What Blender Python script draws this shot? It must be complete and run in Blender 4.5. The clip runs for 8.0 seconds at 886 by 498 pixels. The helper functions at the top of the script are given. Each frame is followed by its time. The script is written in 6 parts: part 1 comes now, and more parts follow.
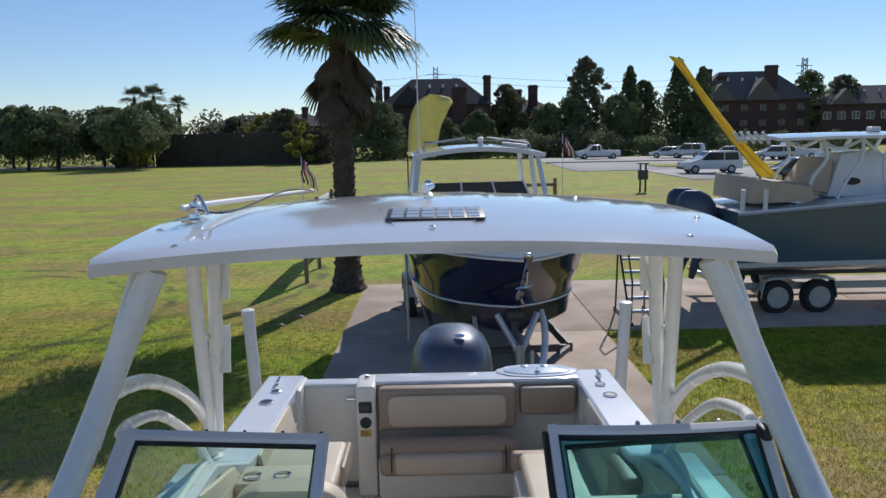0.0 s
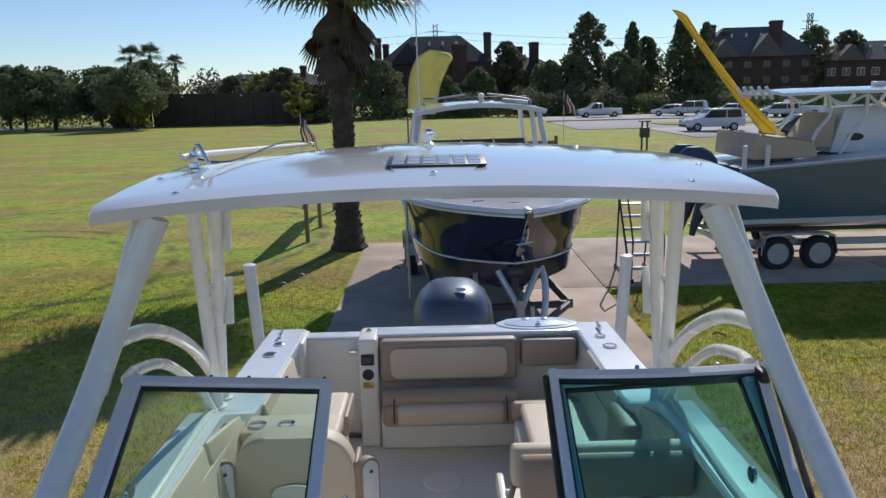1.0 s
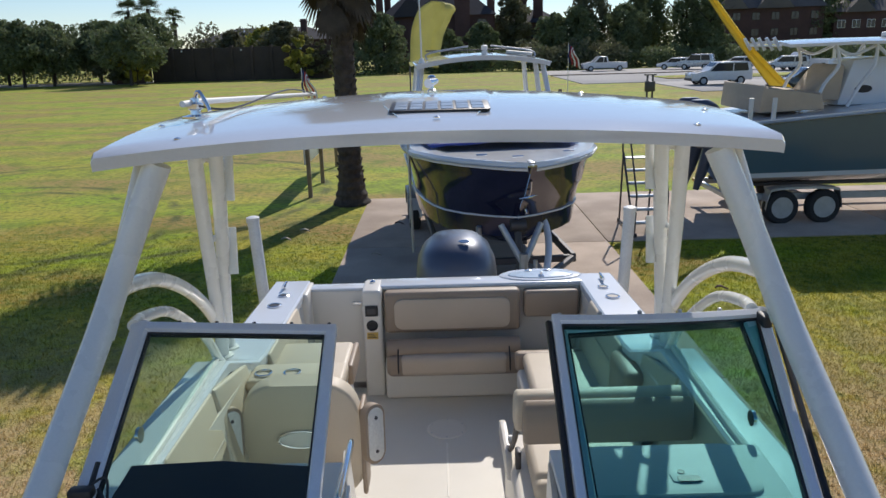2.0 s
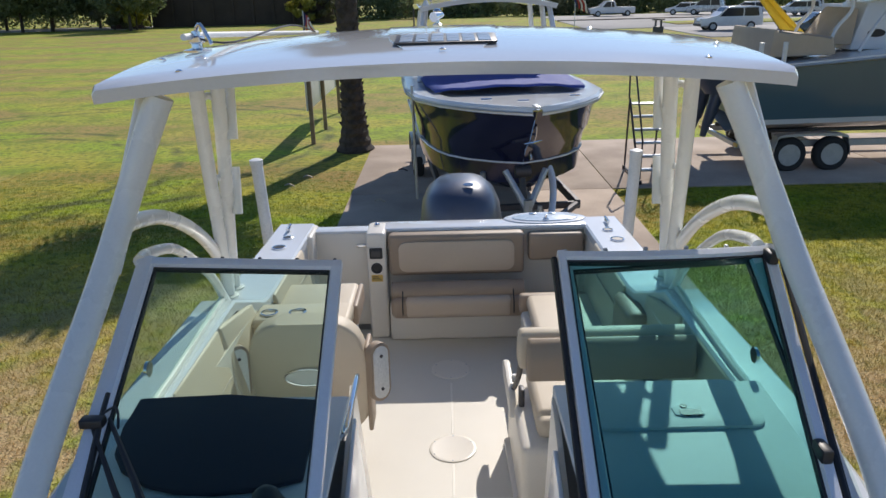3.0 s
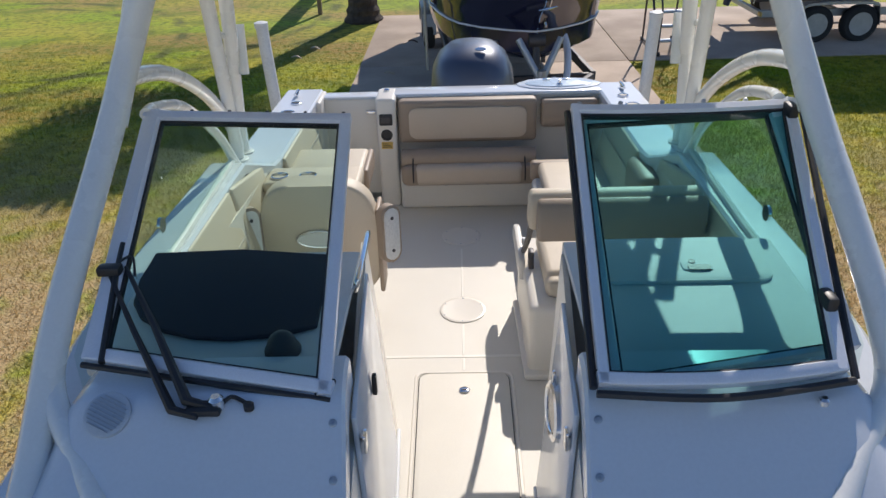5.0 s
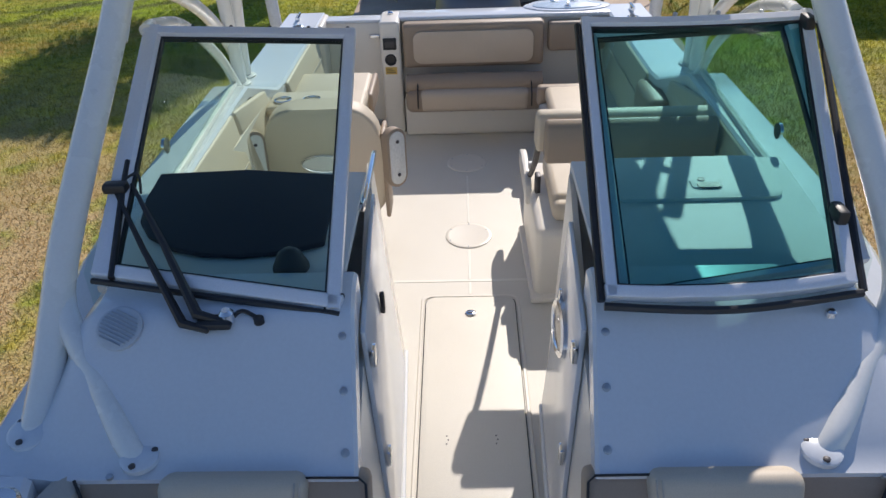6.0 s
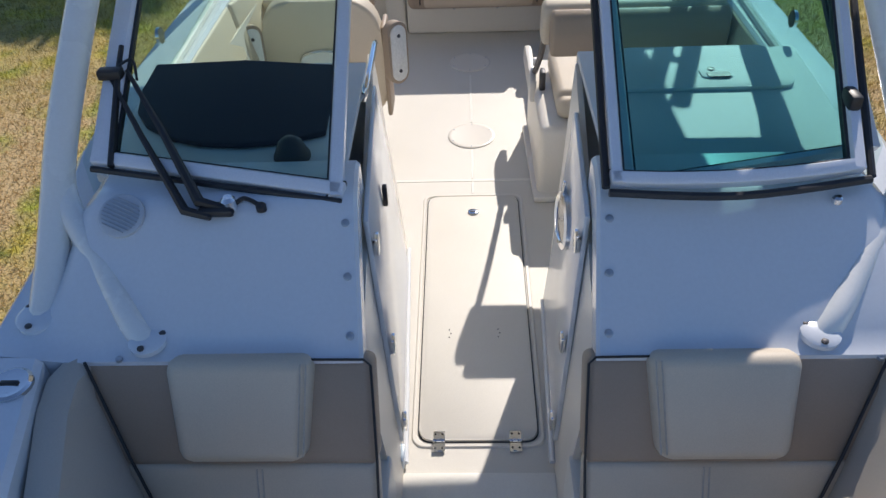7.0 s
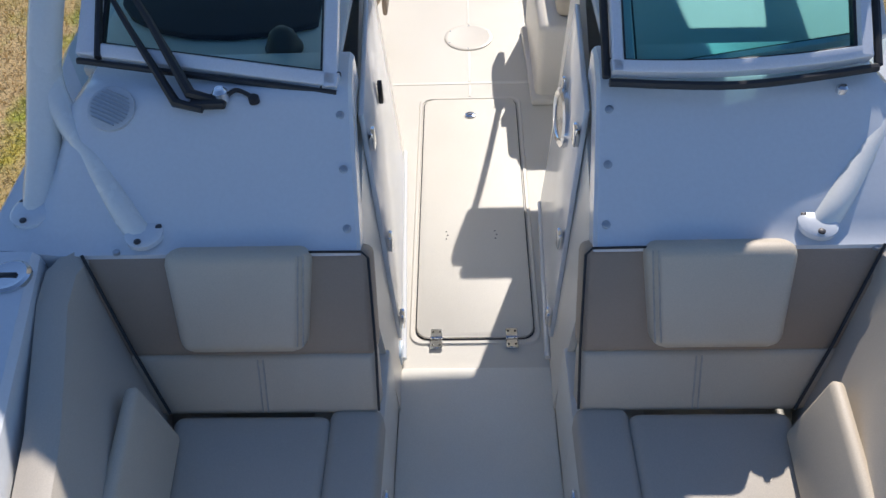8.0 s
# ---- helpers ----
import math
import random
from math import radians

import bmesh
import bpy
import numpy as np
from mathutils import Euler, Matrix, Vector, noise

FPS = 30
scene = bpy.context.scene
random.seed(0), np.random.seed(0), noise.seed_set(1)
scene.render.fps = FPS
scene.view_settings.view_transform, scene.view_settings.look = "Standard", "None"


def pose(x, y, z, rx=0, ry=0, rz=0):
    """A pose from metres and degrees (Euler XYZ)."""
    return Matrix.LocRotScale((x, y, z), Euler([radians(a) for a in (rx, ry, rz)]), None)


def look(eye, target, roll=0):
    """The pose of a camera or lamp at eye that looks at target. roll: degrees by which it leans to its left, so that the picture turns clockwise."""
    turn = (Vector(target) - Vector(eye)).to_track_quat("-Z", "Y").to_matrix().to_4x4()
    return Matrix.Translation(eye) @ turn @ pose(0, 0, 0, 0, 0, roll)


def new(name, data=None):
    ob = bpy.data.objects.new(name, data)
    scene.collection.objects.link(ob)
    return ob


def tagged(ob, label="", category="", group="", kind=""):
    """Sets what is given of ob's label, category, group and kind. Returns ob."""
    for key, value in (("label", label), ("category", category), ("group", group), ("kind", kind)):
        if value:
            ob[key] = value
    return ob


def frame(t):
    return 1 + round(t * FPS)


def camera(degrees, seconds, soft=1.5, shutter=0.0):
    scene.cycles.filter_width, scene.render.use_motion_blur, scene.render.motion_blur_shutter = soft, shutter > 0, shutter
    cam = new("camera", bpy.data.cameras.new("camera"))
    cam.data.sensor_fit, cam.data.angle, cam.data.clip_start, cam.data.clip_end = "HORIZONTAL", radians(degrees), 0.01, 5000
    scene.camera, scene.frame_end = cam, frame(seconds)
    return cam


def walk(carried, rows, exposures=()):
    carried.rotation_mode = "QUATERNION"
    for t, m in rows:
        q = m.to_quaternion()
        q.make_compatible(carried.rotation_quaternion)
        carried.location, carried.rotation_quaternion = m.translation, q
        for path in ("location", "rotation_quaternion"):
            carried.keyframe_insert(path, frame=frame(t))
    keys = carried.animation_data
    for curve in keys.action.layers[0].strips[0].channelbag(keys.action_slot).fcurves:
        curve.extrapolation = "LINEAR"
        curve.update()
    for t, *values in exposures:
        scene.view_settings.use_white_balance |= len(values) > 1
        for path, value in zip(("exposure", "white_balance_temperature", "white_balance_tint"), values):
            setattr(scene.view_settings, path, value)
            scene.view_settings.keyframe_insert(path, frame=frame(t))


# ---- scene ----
cam = camera(61.96, 8.0)
# PATH
walk(cam, [
    (0, pose(0.016, -2.321, 3.756, 81.07, 1.08, -0.56)),
    (0.5, pose(0.016, -2.334, 3.735, 79.64, 1.32, -0.38)),
    (1, pose(0.013, -2.332, 3.711, 77.98, 1.34, -0.56)),
    (1.5, pose(0.012, -2.335, 3.694, 76.30, 1.42, -0.47)),
    (3, pose(0.002, -2.342, 3.630, 70.69, 1.47, -0.07)),
    (3.5, pose(-0.002, -2.339, 3.606, 68.25, 1.27, 0.28)),
    (4, pose(0.001, -2.347, 3.595, 65.86, 1.45, 0.54)),
    (4.5, pose(0.003, -2.353, 3.572, 63.62, 1.50, 0.65)),
    (6, pose(-0.012, -2.382, 3.490, 56.47, 1.96, 0.92)),
    (6.5, pose(-0.015, -2.393, 3.459, 53.37, 1.94, 0.97)),
    (7, pose(-0.018, -2.412, 3.424, 49.79, 2.03, 1.03)),
    (7.5, pose(-0.020, -2.428, 3.395, 46.42, 2.04, 0.97)),
    (8, pose(-0.021, -2.448, 3.368, 43.45, 1.98, 0.70)),
], exposures=[(0, -0.15, 6050, 13), (1.5, -0.05, 6200, 13), (3.5, 0.12, 6400, 13), (6, 0.20, 6400, 15), (8, 0.30, 6250, 14)])
# END PATH

# ---- world and sun ----
SUN_ELEV, SUN_AZ = radians(38), radians(19)   # azimuth measured from +y towards +x
world = bpy.data.worlds.new("sky_world")
scene.world = world
world.use_nodes = True
wn = world.node_tree.nodes
sky = wn.new("ShaderNodeTexSky")
sky.sky_type = "NISHITA"
sky.sun_disc = False
sky.sun_elevation, sky.sun_rotation = SUN_ELEV, SUN_AZ
sky.air_density, sky.dust_density, sky.ozone_density = 0.95, 0.0, 4.4
world.node_tree.links.new(sky.outputs[0], wn["Background"].inputs[0])
wn["Background"].inputs[1].default_value = 0.105
sun_dir = Vector((math.sin(SUN_AZ) * math.cos(SUN_ELEV), math.cos(SUN_AZ) * math.cos(SUN_ELEV), math.sin(SUN_ELEV)))
sun = new("sun", bpy.data.lights.new("sun", "SUN"))
sun.data.energy, sun.data.angle, sun.data.color = 4.0, radians(0.53), (1.0, 0.93, 0.82)
sun.matrix_world = look(sun_dir * 50, (0, 0, 0))

# ---- materials ----
def material(name, color, rough=0.5, metal=0.0, second=None, scale=6.0, fine=60.0, amount=0.5, bump=0.0, coat=0.0, fine_amount=0.3, glow_through=0.0):
    """A principled material with variation at a coarse and a fine scale, in metres of the world."""
    m = bpy.data.materials.new(name)
    m.use_nodes = True
    nt = m.node_tree
    b = nt.nodes["Principled BSDF"]
    b.inputs["Roughness"].default_value = rough
    b.inputs["Metallic"].default_value = metal
    b.inputs["Coat Weight"].default_value = coat
    b.inputs["Coat Roughness"].default_value = 0.08
    geo = nt.nodes.new("ShaderNodeNewGeometry")
    n1, n2 = nt.nodes.new("ShaderNodeTexNoise"), nt.nodes.new("ShaderNodeTexNoise")
    n1.inputs["Scale"].default_value, n1.inputs["Detail"].default_value = scale, 5
    n2.inputs["Scale"].default_value, n2.inputs["Detail"].default_value = fine, 3
    for n in (n1, n2):
        nt.links.new(geo.outputs["Position"], n.inputs["Vector"])
    ramp = nt.nodes.new("ShaderNodeMapRange")
    ramp.inputs[1].default_value, ramp.inputs[2].default_value = 0.35, 0.65
    nt.links.new(n1.outputs[0], ramp.inputs[0])
    ramp.inputs[4].default_value = amount
    mix = nt.nodes.new("ShaderNodeMix")
    mix.data_type = "RGBA"
    second = second or tuple(c * 0.8 for c in color)
    mix.inputs[6].default_value, mix.inputs[7].default_value = (*color, 1), (*second, 1)
    nt.links.new(ramp.outputs[0], mix.inputs[0])
    mix2 = nt.nodes.new("ShaderNodeMix")
    mix2.data_type, mix2.blend_type = "RGBA", "MULTIPLY"
    mix2.inputs[0].default_value = fine_amount
    nt.links.new(mix.outputs[2], mix2.inputs[6])
    nt.links.new(n2.outputs[0], mix2.inputs[7])
    gain = nt.nodes.new("ShaderNodeMapRange")
    gain.inputs[1].default_value, gain.inputs[2].default_value = 0.3, 0.7
    gain.inputs[3].default_value, gain.inputs[4].default_value = 0.55, 1.25
    nt.links.new(n2.outputs[0], gain.inputs[0])
    nt.links.new(gain.outputs[0], mix2.inputs[7])
    nt.links.new(mix2.outputs[2], b.inputs["Base Color"])
    r = nt.nodes.new("ShaderNodeMapRange")
    r.inputs[3].default_value, r.inputs[4].default_value = max(rough - 0.06, 0.02), min(rough + 0.1, 1)
    nt.links.new(n1.outputs[0], r.inputs[0])
    nt.links.new(r.outputs[0], b.inputs["Roughness"])
    if bump:
        bp = nt.nodes.new("ShaderNodeBump")
        bp.inputs["Strength"].default_value, bp.inputs["Distance"].default_value = 0.6, bump
        nt.links.new(n2.outputs[0], bp.inputs["Height"])
        nt.links.new(bp.outputs[0], b.inputs["Normal"])
    if glow_through:
        tr_, mx = nt.nodes.new("ShaderNodeBsdfTranslucent"), nt.nodes.new("ShaderNodeMixShader")
        mx.inputs[0].default_value = glow_through
        nt.links.new(mix2.outputs[2], tr_.inputs[0])
        nt.links.new(b.outputs[0], mx.inputs[1])
        nt.links.new(tr_.outputs[0], mx.inputs[2])
        nt.links.new(mx.outputs[0], nt.nodes["Material Output"].inputs[0])
    return m


def glass_material(name, tint, rough=0.0, gloss_most=0.5):
    """Thin tinted glass: a clear tinted film whose mirror gloss grows towards grazing view."""
    m = bpy.data.materials.new(name)
    m.use_nodes = True
    nt = m.node_tree
    nt.nodes.remove(nt.nodes["Principled BSDF"])
    clear, gloss = nt.nodes.new("ShaderNodeBsdfTransparent"), nt.nodes.new("ShaderNodeBsdfGlossy")
    clear.inputs[0].default_value = (*tint, 1)
    gloss.inputs["Roughness"].default_value = rough
    face, mix = nt.nodes.new("ShaderNodeLayerWeight"), nt.nodes.new("ShaderNodeMixShader")
    face.inputs[0].default_value = 0.5
    power, gain = nt.nodes.new("ShaderNodeMath"), nt.nodes.new("ShaderNodeMath")
    power.operation, gain.operation = "POWER", "MULTIPLY_ADD"
    power.inputs[1].default_value = 4.0
    gain.inputs[1].default_value, gain.inputs[2].default_value = gloss_most, 0.015
    nt.links.new(face.outputs["Facing"], power.inputs[0])
    nt.links.new(power.outputs[0], gain.inputs[0])
    nt.links.new(gain.outputs[0], mix.inputs[0])
    nt.links.new(clear.outputs[0], mix.inputs[1])
    nt.links.new(gloss.outputs[0], mix.inputs[2])
    nt.links.new(mix.outputs[0], nt.nodes["Material Output"].inputs[0])
    return m


GEL = material("white_gelcoat", (0.71, 0.735, 0.76), 0.22, second=(0.67, 0.69, 0.705), scale=2.0, fine=90, amount=0.35, fine_amount=0.05, coat=0.4)
TOPW = material("hardtop_gelcoat", (0.72, 0.73, 0.74), 0.07, second=(0.66, 0.65, 0.62), scale=1.6, fine=70, amount=0.45, fine_amount=0.05, coat=0.5)
CREAM = material("cream_gelcoat", (0.80, 0.755, 0.67), 0.32, second=(0.75, 0.70, 0.61), scale=2.5, fine=160, amount=0.4, fine_amount=0.08)
NONSKID = material("nonskid_gelcoat", (0.745, 0.71, 0.63), 0.5, second=(0.69, 0.65, 0.57), scale=3.0, fine=320, amount=0.5, fine_amount=0.16, bump=0.0012)
POST = material("cream_powdercoat", (0.82, 0.82, 0.78), 0.25, second=(0.76, 0.75, 0.70), scale=5, fine=120, amount=0.3, fine_amount=0.05, coat=0.3)
VINYL = material("cream_vinyl", (0.62, 0.535, 0.41), 0.5, second=(0.555, 0.475, 0.365), scale=5, fine=420, amount=0.4, fine_amount=0.18, bump=0.0008)
TAN = material("tan_vinyl", (0.37, 0.285, 0.21), 0.5, second=(0.325, 0.25, 0.18), scale=5, fine=420, amount=0.4, fine_amount=0.18, bump=0.0008)
GREYV = material("grey_beige_vinyl", (0.52, 0.465, 0.385), 0.5, second=(0.46, 0.41, 0.34), scale=4, fine=420, amount=0.4, fine_amount=0.18, bump=0.0008)
BEIGE = material("beige_vinyl", (0.58, 0.48, 0.37), 0.5, second=(0.52, 0.43, 0.33), scale=5, fine=420, amount=0.4, fine_amount=0.18, bump=0.0008)
STITCH = material("stitch_thread", (0.5, 0.46, 0.40), 0.8, fine_amount=0.3)
ALU = material("brushed_aluminium", (0.76, 0.78, 0.82), 0.30, 0.10, second=(0.70, 0.72, 0.76), scale=8, fine=200, amount=0.4, fine_amount=0.1)
CHROME = material("stainless_steel", (0.78, 0.78, 0.78), 0.12, 1.0, scale=20, fine=200, amount=0.2, fine_amount=0.05)
BLACK = material("black_rubber", (0.018, 0.018, 0.02), 0.45, second=(0.03, 0.03, 0.032), scale=12, fine=200)
DASH = material("navy_dash_vinyl", (0.007, 0.010, 0.020), 0.75, second=(0.010, 0.014, 0.026), scale=6, fine=300, bump=0.0006)
GLASS = glass_material("green_tinted_glass", (0.80, 0.90, 0.87))
SIDEG = glass_material("pale_side_glass", (0.80, 0.88, 0.85), 0.0, 0.25)
GLASSC = glass_material("faint_green_glass", (0.90, 0.96, 0.95))
GLASSD = glass_material("deep_green_tinted_glass", (0.60, 0.83, 0.83))
NAVY = material("navy_hull_gelcoat", (0.012, 0.014, 0.045), 0.06, second=(0.015, 0.018, 0.05), scale=1.5, fine=60, coat=0.25, fine_amount=0.04)
MOTOR = material("dark_blue_motor_paint", (0.068, 0.086, 0.130), 0.36, 0.2, second=(0.055, 0.070, 0.108), scale=5, fine=300, coat=0.25, fine_amount=0.1)
TEAL = material("grey_teal_hull_gelcoat", (0.075, 0.135, 0.175), 0.2, second=(0.066, 0.118, 0.155), scale=1.2, fine=60, coat=0.5, fine_amount=0.05)
SILVER = material("galvanised_steel", (0.48, 0.50, 0.52), 0.4, 0.7, second=(0.38, 0.40, 0.42), scale=9, fine=150, amount=0.6)
DARKSTEEL = material("dark_steel", (0.08, 0.08, 0.085), 0.5, 0.4, second=(0.12, 0.10, 0.09), scale=12, fine=150)
TYRE = material("tyre_rubber", (0.022, 0.022, 0.022), 0.8, second=(0.035, 0.034, 0.032), scale=14, fine=120, bump=0.001)
PVC = material("white_pvc", (0.78, 0.78, 0.76), 0.4, second=(0.70, 0.69, 0.65), scale=5, fine=100, amount=0.5)
YELLOW = material("yellow_fabric", (0.80, 0.62, 0.07), 0.7, second=(0.72, 0.55, 0.06), scale=3, fine=120, fine_amount=0.2, glow_through=0.4)
PALEY = material("pale_yellow_fabric", (0.72, 0.68, 0.26), 0.7, second=(0.60, 0.56, 0.20), scale=3, fine=90, fine_amount=0.2, glow_through=0.4)
MATTEW = material("matte_white_dash", (0.70, 0.71, 0.70), 0.6, second=(0.64, 0.65, 0.64), scale=3, fine=200, fine_amount=0.08)
BLUECOV = material("blue_canvas", (0.03, 0.06, 0.28), 0.75, second=(0.04, 0.07, 0.32), scale=4, fine=300, bump=0.001)
CANVAS = material("beige_canvas", (0.52, 0.43, 0.32), 0.8, second=(0.45, 0.37, 0.28), scale=4, fine=200, bump=0.002)
LIDBLUE = material("pale_blue_lid", (0.50, 0.60, 0.70), 0.25, second=(0.46, 0.56, 0.66), scale=4, fine=90, fine_amount=0.06)
LABEL = material("amber_label", (0.75, 0.50, 0.12), 0.5)
SIGNW = material("white_sign_paint", (0.75, 0.75, 0.73), 0.5)
WOODP = material("weathered_wood_post", (0.28, 0.21, 0.14), 0.8, second=(0.20, 0.15, 0.10), scale=9, fine=140, bump=0.003)
BARK = material("palm_bark", (0.095, 0.075, 0.06), 0.9, second=(0.05, 0.04, 0.033), scale=7, fine=60, amount=0.9, bump=0.02, fine_amount=0.6)
FROND = material("palm_frond", (0.11, 0.15, 0.06), 0.5, second=(0.07, 0.10, 0.045), scale=3, fine=30, amount=0.8, glow_through=0.35)
DEADF = material("dry_palm_frond", (0.10, 0.075, 0.045), 0.8, second=(0.06, 0.045, 0.03), scale=3, fine=30, amount=0.8)
LEAFD = material("dark_foliage", (0.14, 0.18, 0.085), 0.7, second=(0.19, 0.225, 0.10), scale=0.5, fine=4, amount=0.9, fine_amount=0.7, glow_through=0.35)
LEAFY = material("yellow_green_foliage", (0.42, 0.38, 0.06), 0.7, second=(0.25, 0.27, 0.06), scale=0.5, fine=4, amount=0.9, fine_amount=0.6, glow_through=0.35)
LEAFG = material("grey_green_foliage", (0.19, 0.19, 0.105), 0.7, second=(0.14, 0.15, 0.08), scale=0.5, fine=4, amount=0.9, fine_amount=0.7, glow_through=0.35)
TRUNK = material("tree_bark", (0.06, 0.048, 0.038), 0.9, scale=3, fine=30, bump=0.01)
BRICKD = material("dark_red_brick", (0.105, 0.055, 0.046), 0.85, second=(0.075, 0.042, 0.038), scale=0.4, fine=6, amount=0.7, fine_amount=0.5)
FENCEB = material("dark_brown_fence_boards", (0.075, 0.055, 0.042), 0.85, second=(0.05, 0.04, 0.032), scale=0.6, fine=8, amount=0.7, fine_amount=0.5)
ROOFN = material("near_black_shingle", (0.040, 0.040, 0.048), 0.9, second=(0.055, 0.052, 0.058), scale=0.6, fine=9, amount=0.7, fine_amount=0.5)
VENTB = material("pale_blue_grey_plastic", (0.52, 0.56, 0.60), 0.5, fine_amount=0.1)
VENTG = material("smoky_vent_pane", (0.42, 0.45, 0.48), 0.2, fine_amount=0.1)
PALEC = material("pale_cream_gelcoat", (0.86, 0.83, 0.75), 0.4, second=(0.78, 0.74, 0.65), scale=3, fine=260, amount=0.4, fine_amount=0.1)
ROOFD = material("dark_shingle", (0.13, 0.115, 0.11), 0.9, second=(0.17, 0.15, 0.14), scale=0.6, fine=9, amount=0.7, fine_amount=0.5)
WINDOWD = material("dark_window_glass", (0.03, 0.035, 0.045), 0.1, fine_amount=0.1)
CARW = material("white_car_paint", (0.72, 0.72, 0.72), 0.2, coat=0.6, fine_amount=0.05)
CARG = material("silver_car_paint", (0.50, 0.51, 0.52), 0.25, 0.3, coat=0.6, fine_amount=0.05)
CARD = material("dark_car_paint", (0.03, 0.033, 0.04), 0.2, coat=0.6, fine_amount=0.05)
CONCRETE = material("driveway_concrete", (0.53, 0.42, 0.325), 0.85, second=(0.38, 0.295, 0.225), scale=0.9, fine=45, amount=0.9, bump=0.003, fine_amount=0.35)
ASPHALT = material("pale_parking_concrete", (0.44, 0.42, 0.39), 0.85, second=(0.36, 0.34, 0.32), scale=0.1, fine=3, amount=0.7)


def grass_material(name, thin):
    m = bpy.data.materials.new(name)
    m.use_nodes = True
    nt = m.node_tree
    b = nt.nodes["Principled BSDF"]
    b.inputs["Roughness"].default_value = 0.9
    geo = nt.nodes.new("ShaderNodeNewGeometry")

    def noise_at(scale, detail, stretch=(1, 1, 1)):
        mp = nt.nodes.new("ShaderNodeMapping")
        mp.inputs["Scale"].default_value = stretch
        nt.links.new(geo.outputs["Position"], mp.inputs[0])
        n = nt.nodes.new("ShaderNodeTexNoise")
        n.inputs["Scale"].default_value, n.inputs["Detail"].default_value = scale, detail
        nt.links.new(mp.outputs[0], n.inputs["Vector"])
        return n

    def ramp(n, lo, hi):
        r = nt.nodes.new("ShaderNodeMapRange")
        r.inputs[1].default_value, r.inputs[2].default_value = lo, hi
        nt.links.new(n.outputs[0], r.inputs[0])
        return r

    def blend(a, c, f, mode="MIX"):
        x = nt.nodes.new("ShaderNodeMix")
        x.data_type, x.blend_type = "RGBA", mode
        for slot, val in ((6, a), (7, c)):
            if isinstance(val, tuple):
                x.inputs[slot].default_value = (*val, 1)
            else:
                nt.links.new(val, x.inputs[slot])
        if isinstance(f, float):
            x.inputs[0].default_value = f
        else:
            nt.links.new(f.outputs[0], x.inputs[0])
        return x.outputs[2]
    green, straw, dry = (0.32, 0.42, 0.010), (0.48, 0.42, 0.035), (0.41, 0.28, 0.07)
    c = blend(green, straw, ramp(noise_at(0.30, 6, (1, 1.6, 1)), 0.42, 0.58))
    c = blend(c, dry, ramp(noise_at(0.12, 6, (1, 2.4, 1)), 0.47, 0.58))
    c = blend(c, (0.13, 0.18, 0.010), ramp(noise_at(7, 6), 0.47, 0.68))
    c = blend(c, (0.18, 0.23, 0.014), ramp(noise_at(1.1, 5), 0.50, 0.72))
    # thinner, drier turf beside the boat
    sep = nt.nodes.new("ShaderNodeSeparateXYZ")
    nt.links.new(geo.outputs["Position"], sep.inputs[0])
    near = nt.nodes.new("ShaderNodeMapRange")
    near.inputs[1].default_value, near.inputs[2].default_value = 8.5, 3.5
    nt.links.new(sep.outputs[1], near.inputs[0])
    patch = nt.nodes.new("ShaderNodeMath")
    patch.operation = "MULTIPLY"
    nt.links.new(near.outputs[0], patch.inputs[0])
    nt.links.new(ramp(noise_at(2.2, 6), 0.30, 0.54).outputs[0], patch.inputs[1])
    x = nt.nodes.new("ShaderNodeMix")
    x.data_type = "RGBA"
    nt.links.new(patch.outputs[0], x.inputs[0])
    nt.links.new(c, x.inputs[6])
    x.inputs[7].default_value = (0.54, 0.38, 0.18, 1)
    c = x.outputs[2]
    # worn wheel marks of a turning cart on the lawn
    for cx, cy, rad in ((-12.0, 13.0, 5.2), (-12.0, 13.0, 6.0), (-9.5, 17.0, 6.4), (-9.5, 17.0, 7.2)):
        away = nt.nodes.new("ShaderNodeVectorMath")
        away.operation = "DISTANCE"
        away.inputs[1].default_value = (cx, cy, 0)
        nt.links.new(geo.outputs["Position"], away.inputs[0])
        off = nt.nodes.new("ShaderNodeMath")
        off.operation = "SUBTRACT"
        off.inputs[1].default_value = rad
        nt.links.new(away.outputs["Value"], off.inputs[0])
        size = nt.nodes.new("ShaderNodeMath")
        size.operation = "ABSOLUTE"
        nt.links.new(off.outputs[0], size.inputs[0])
        mark = nt.nodes.new("ShaderNodeMapRange")
        mark.inputs[1].default_value, mark.inputs[2].default_value = 0.20, 0.06
        mark.inputs[4].default_value = 0.9
        nt.links.new(size.outputs[0], mark.inputs[0])
        worn = nt.nodes.new("ShaderNodeMath")
        worn.operation = "MULTIPLY"
        nt.links.new(mark.outputs[0], worn.inputs[0])
        nt.links.new(ramp(noise_at(1.3, 4), 0.38, 0.60).outputs[0], worn.inputs[1])
        c = blend(c, (0.10, 0.115, 0.02), worn)
    blades = noise_at(38, 4)
    c = blend(c, (0.06, 0.075, 0.018), ramp(blades, 0.52, 0.76))
    c = blend(c, (0.36, 0.35, 0.07), ramp(noise_at(55, 3), 0.60, 0.84))
    nt.links.new(c, b.inputs["Base Color"])
    bp = nt.nodes.new("ShaderNodeBump")
    bp.inputs["Strength"].default_value, bp.inputs["Distance"].default_value = 0.8, 0.03
    nt.links.new(blades.outputs[0], bp.inputs["Height"])
    nt.links.new(bp.outputs[0], b.inputs["Normal"])
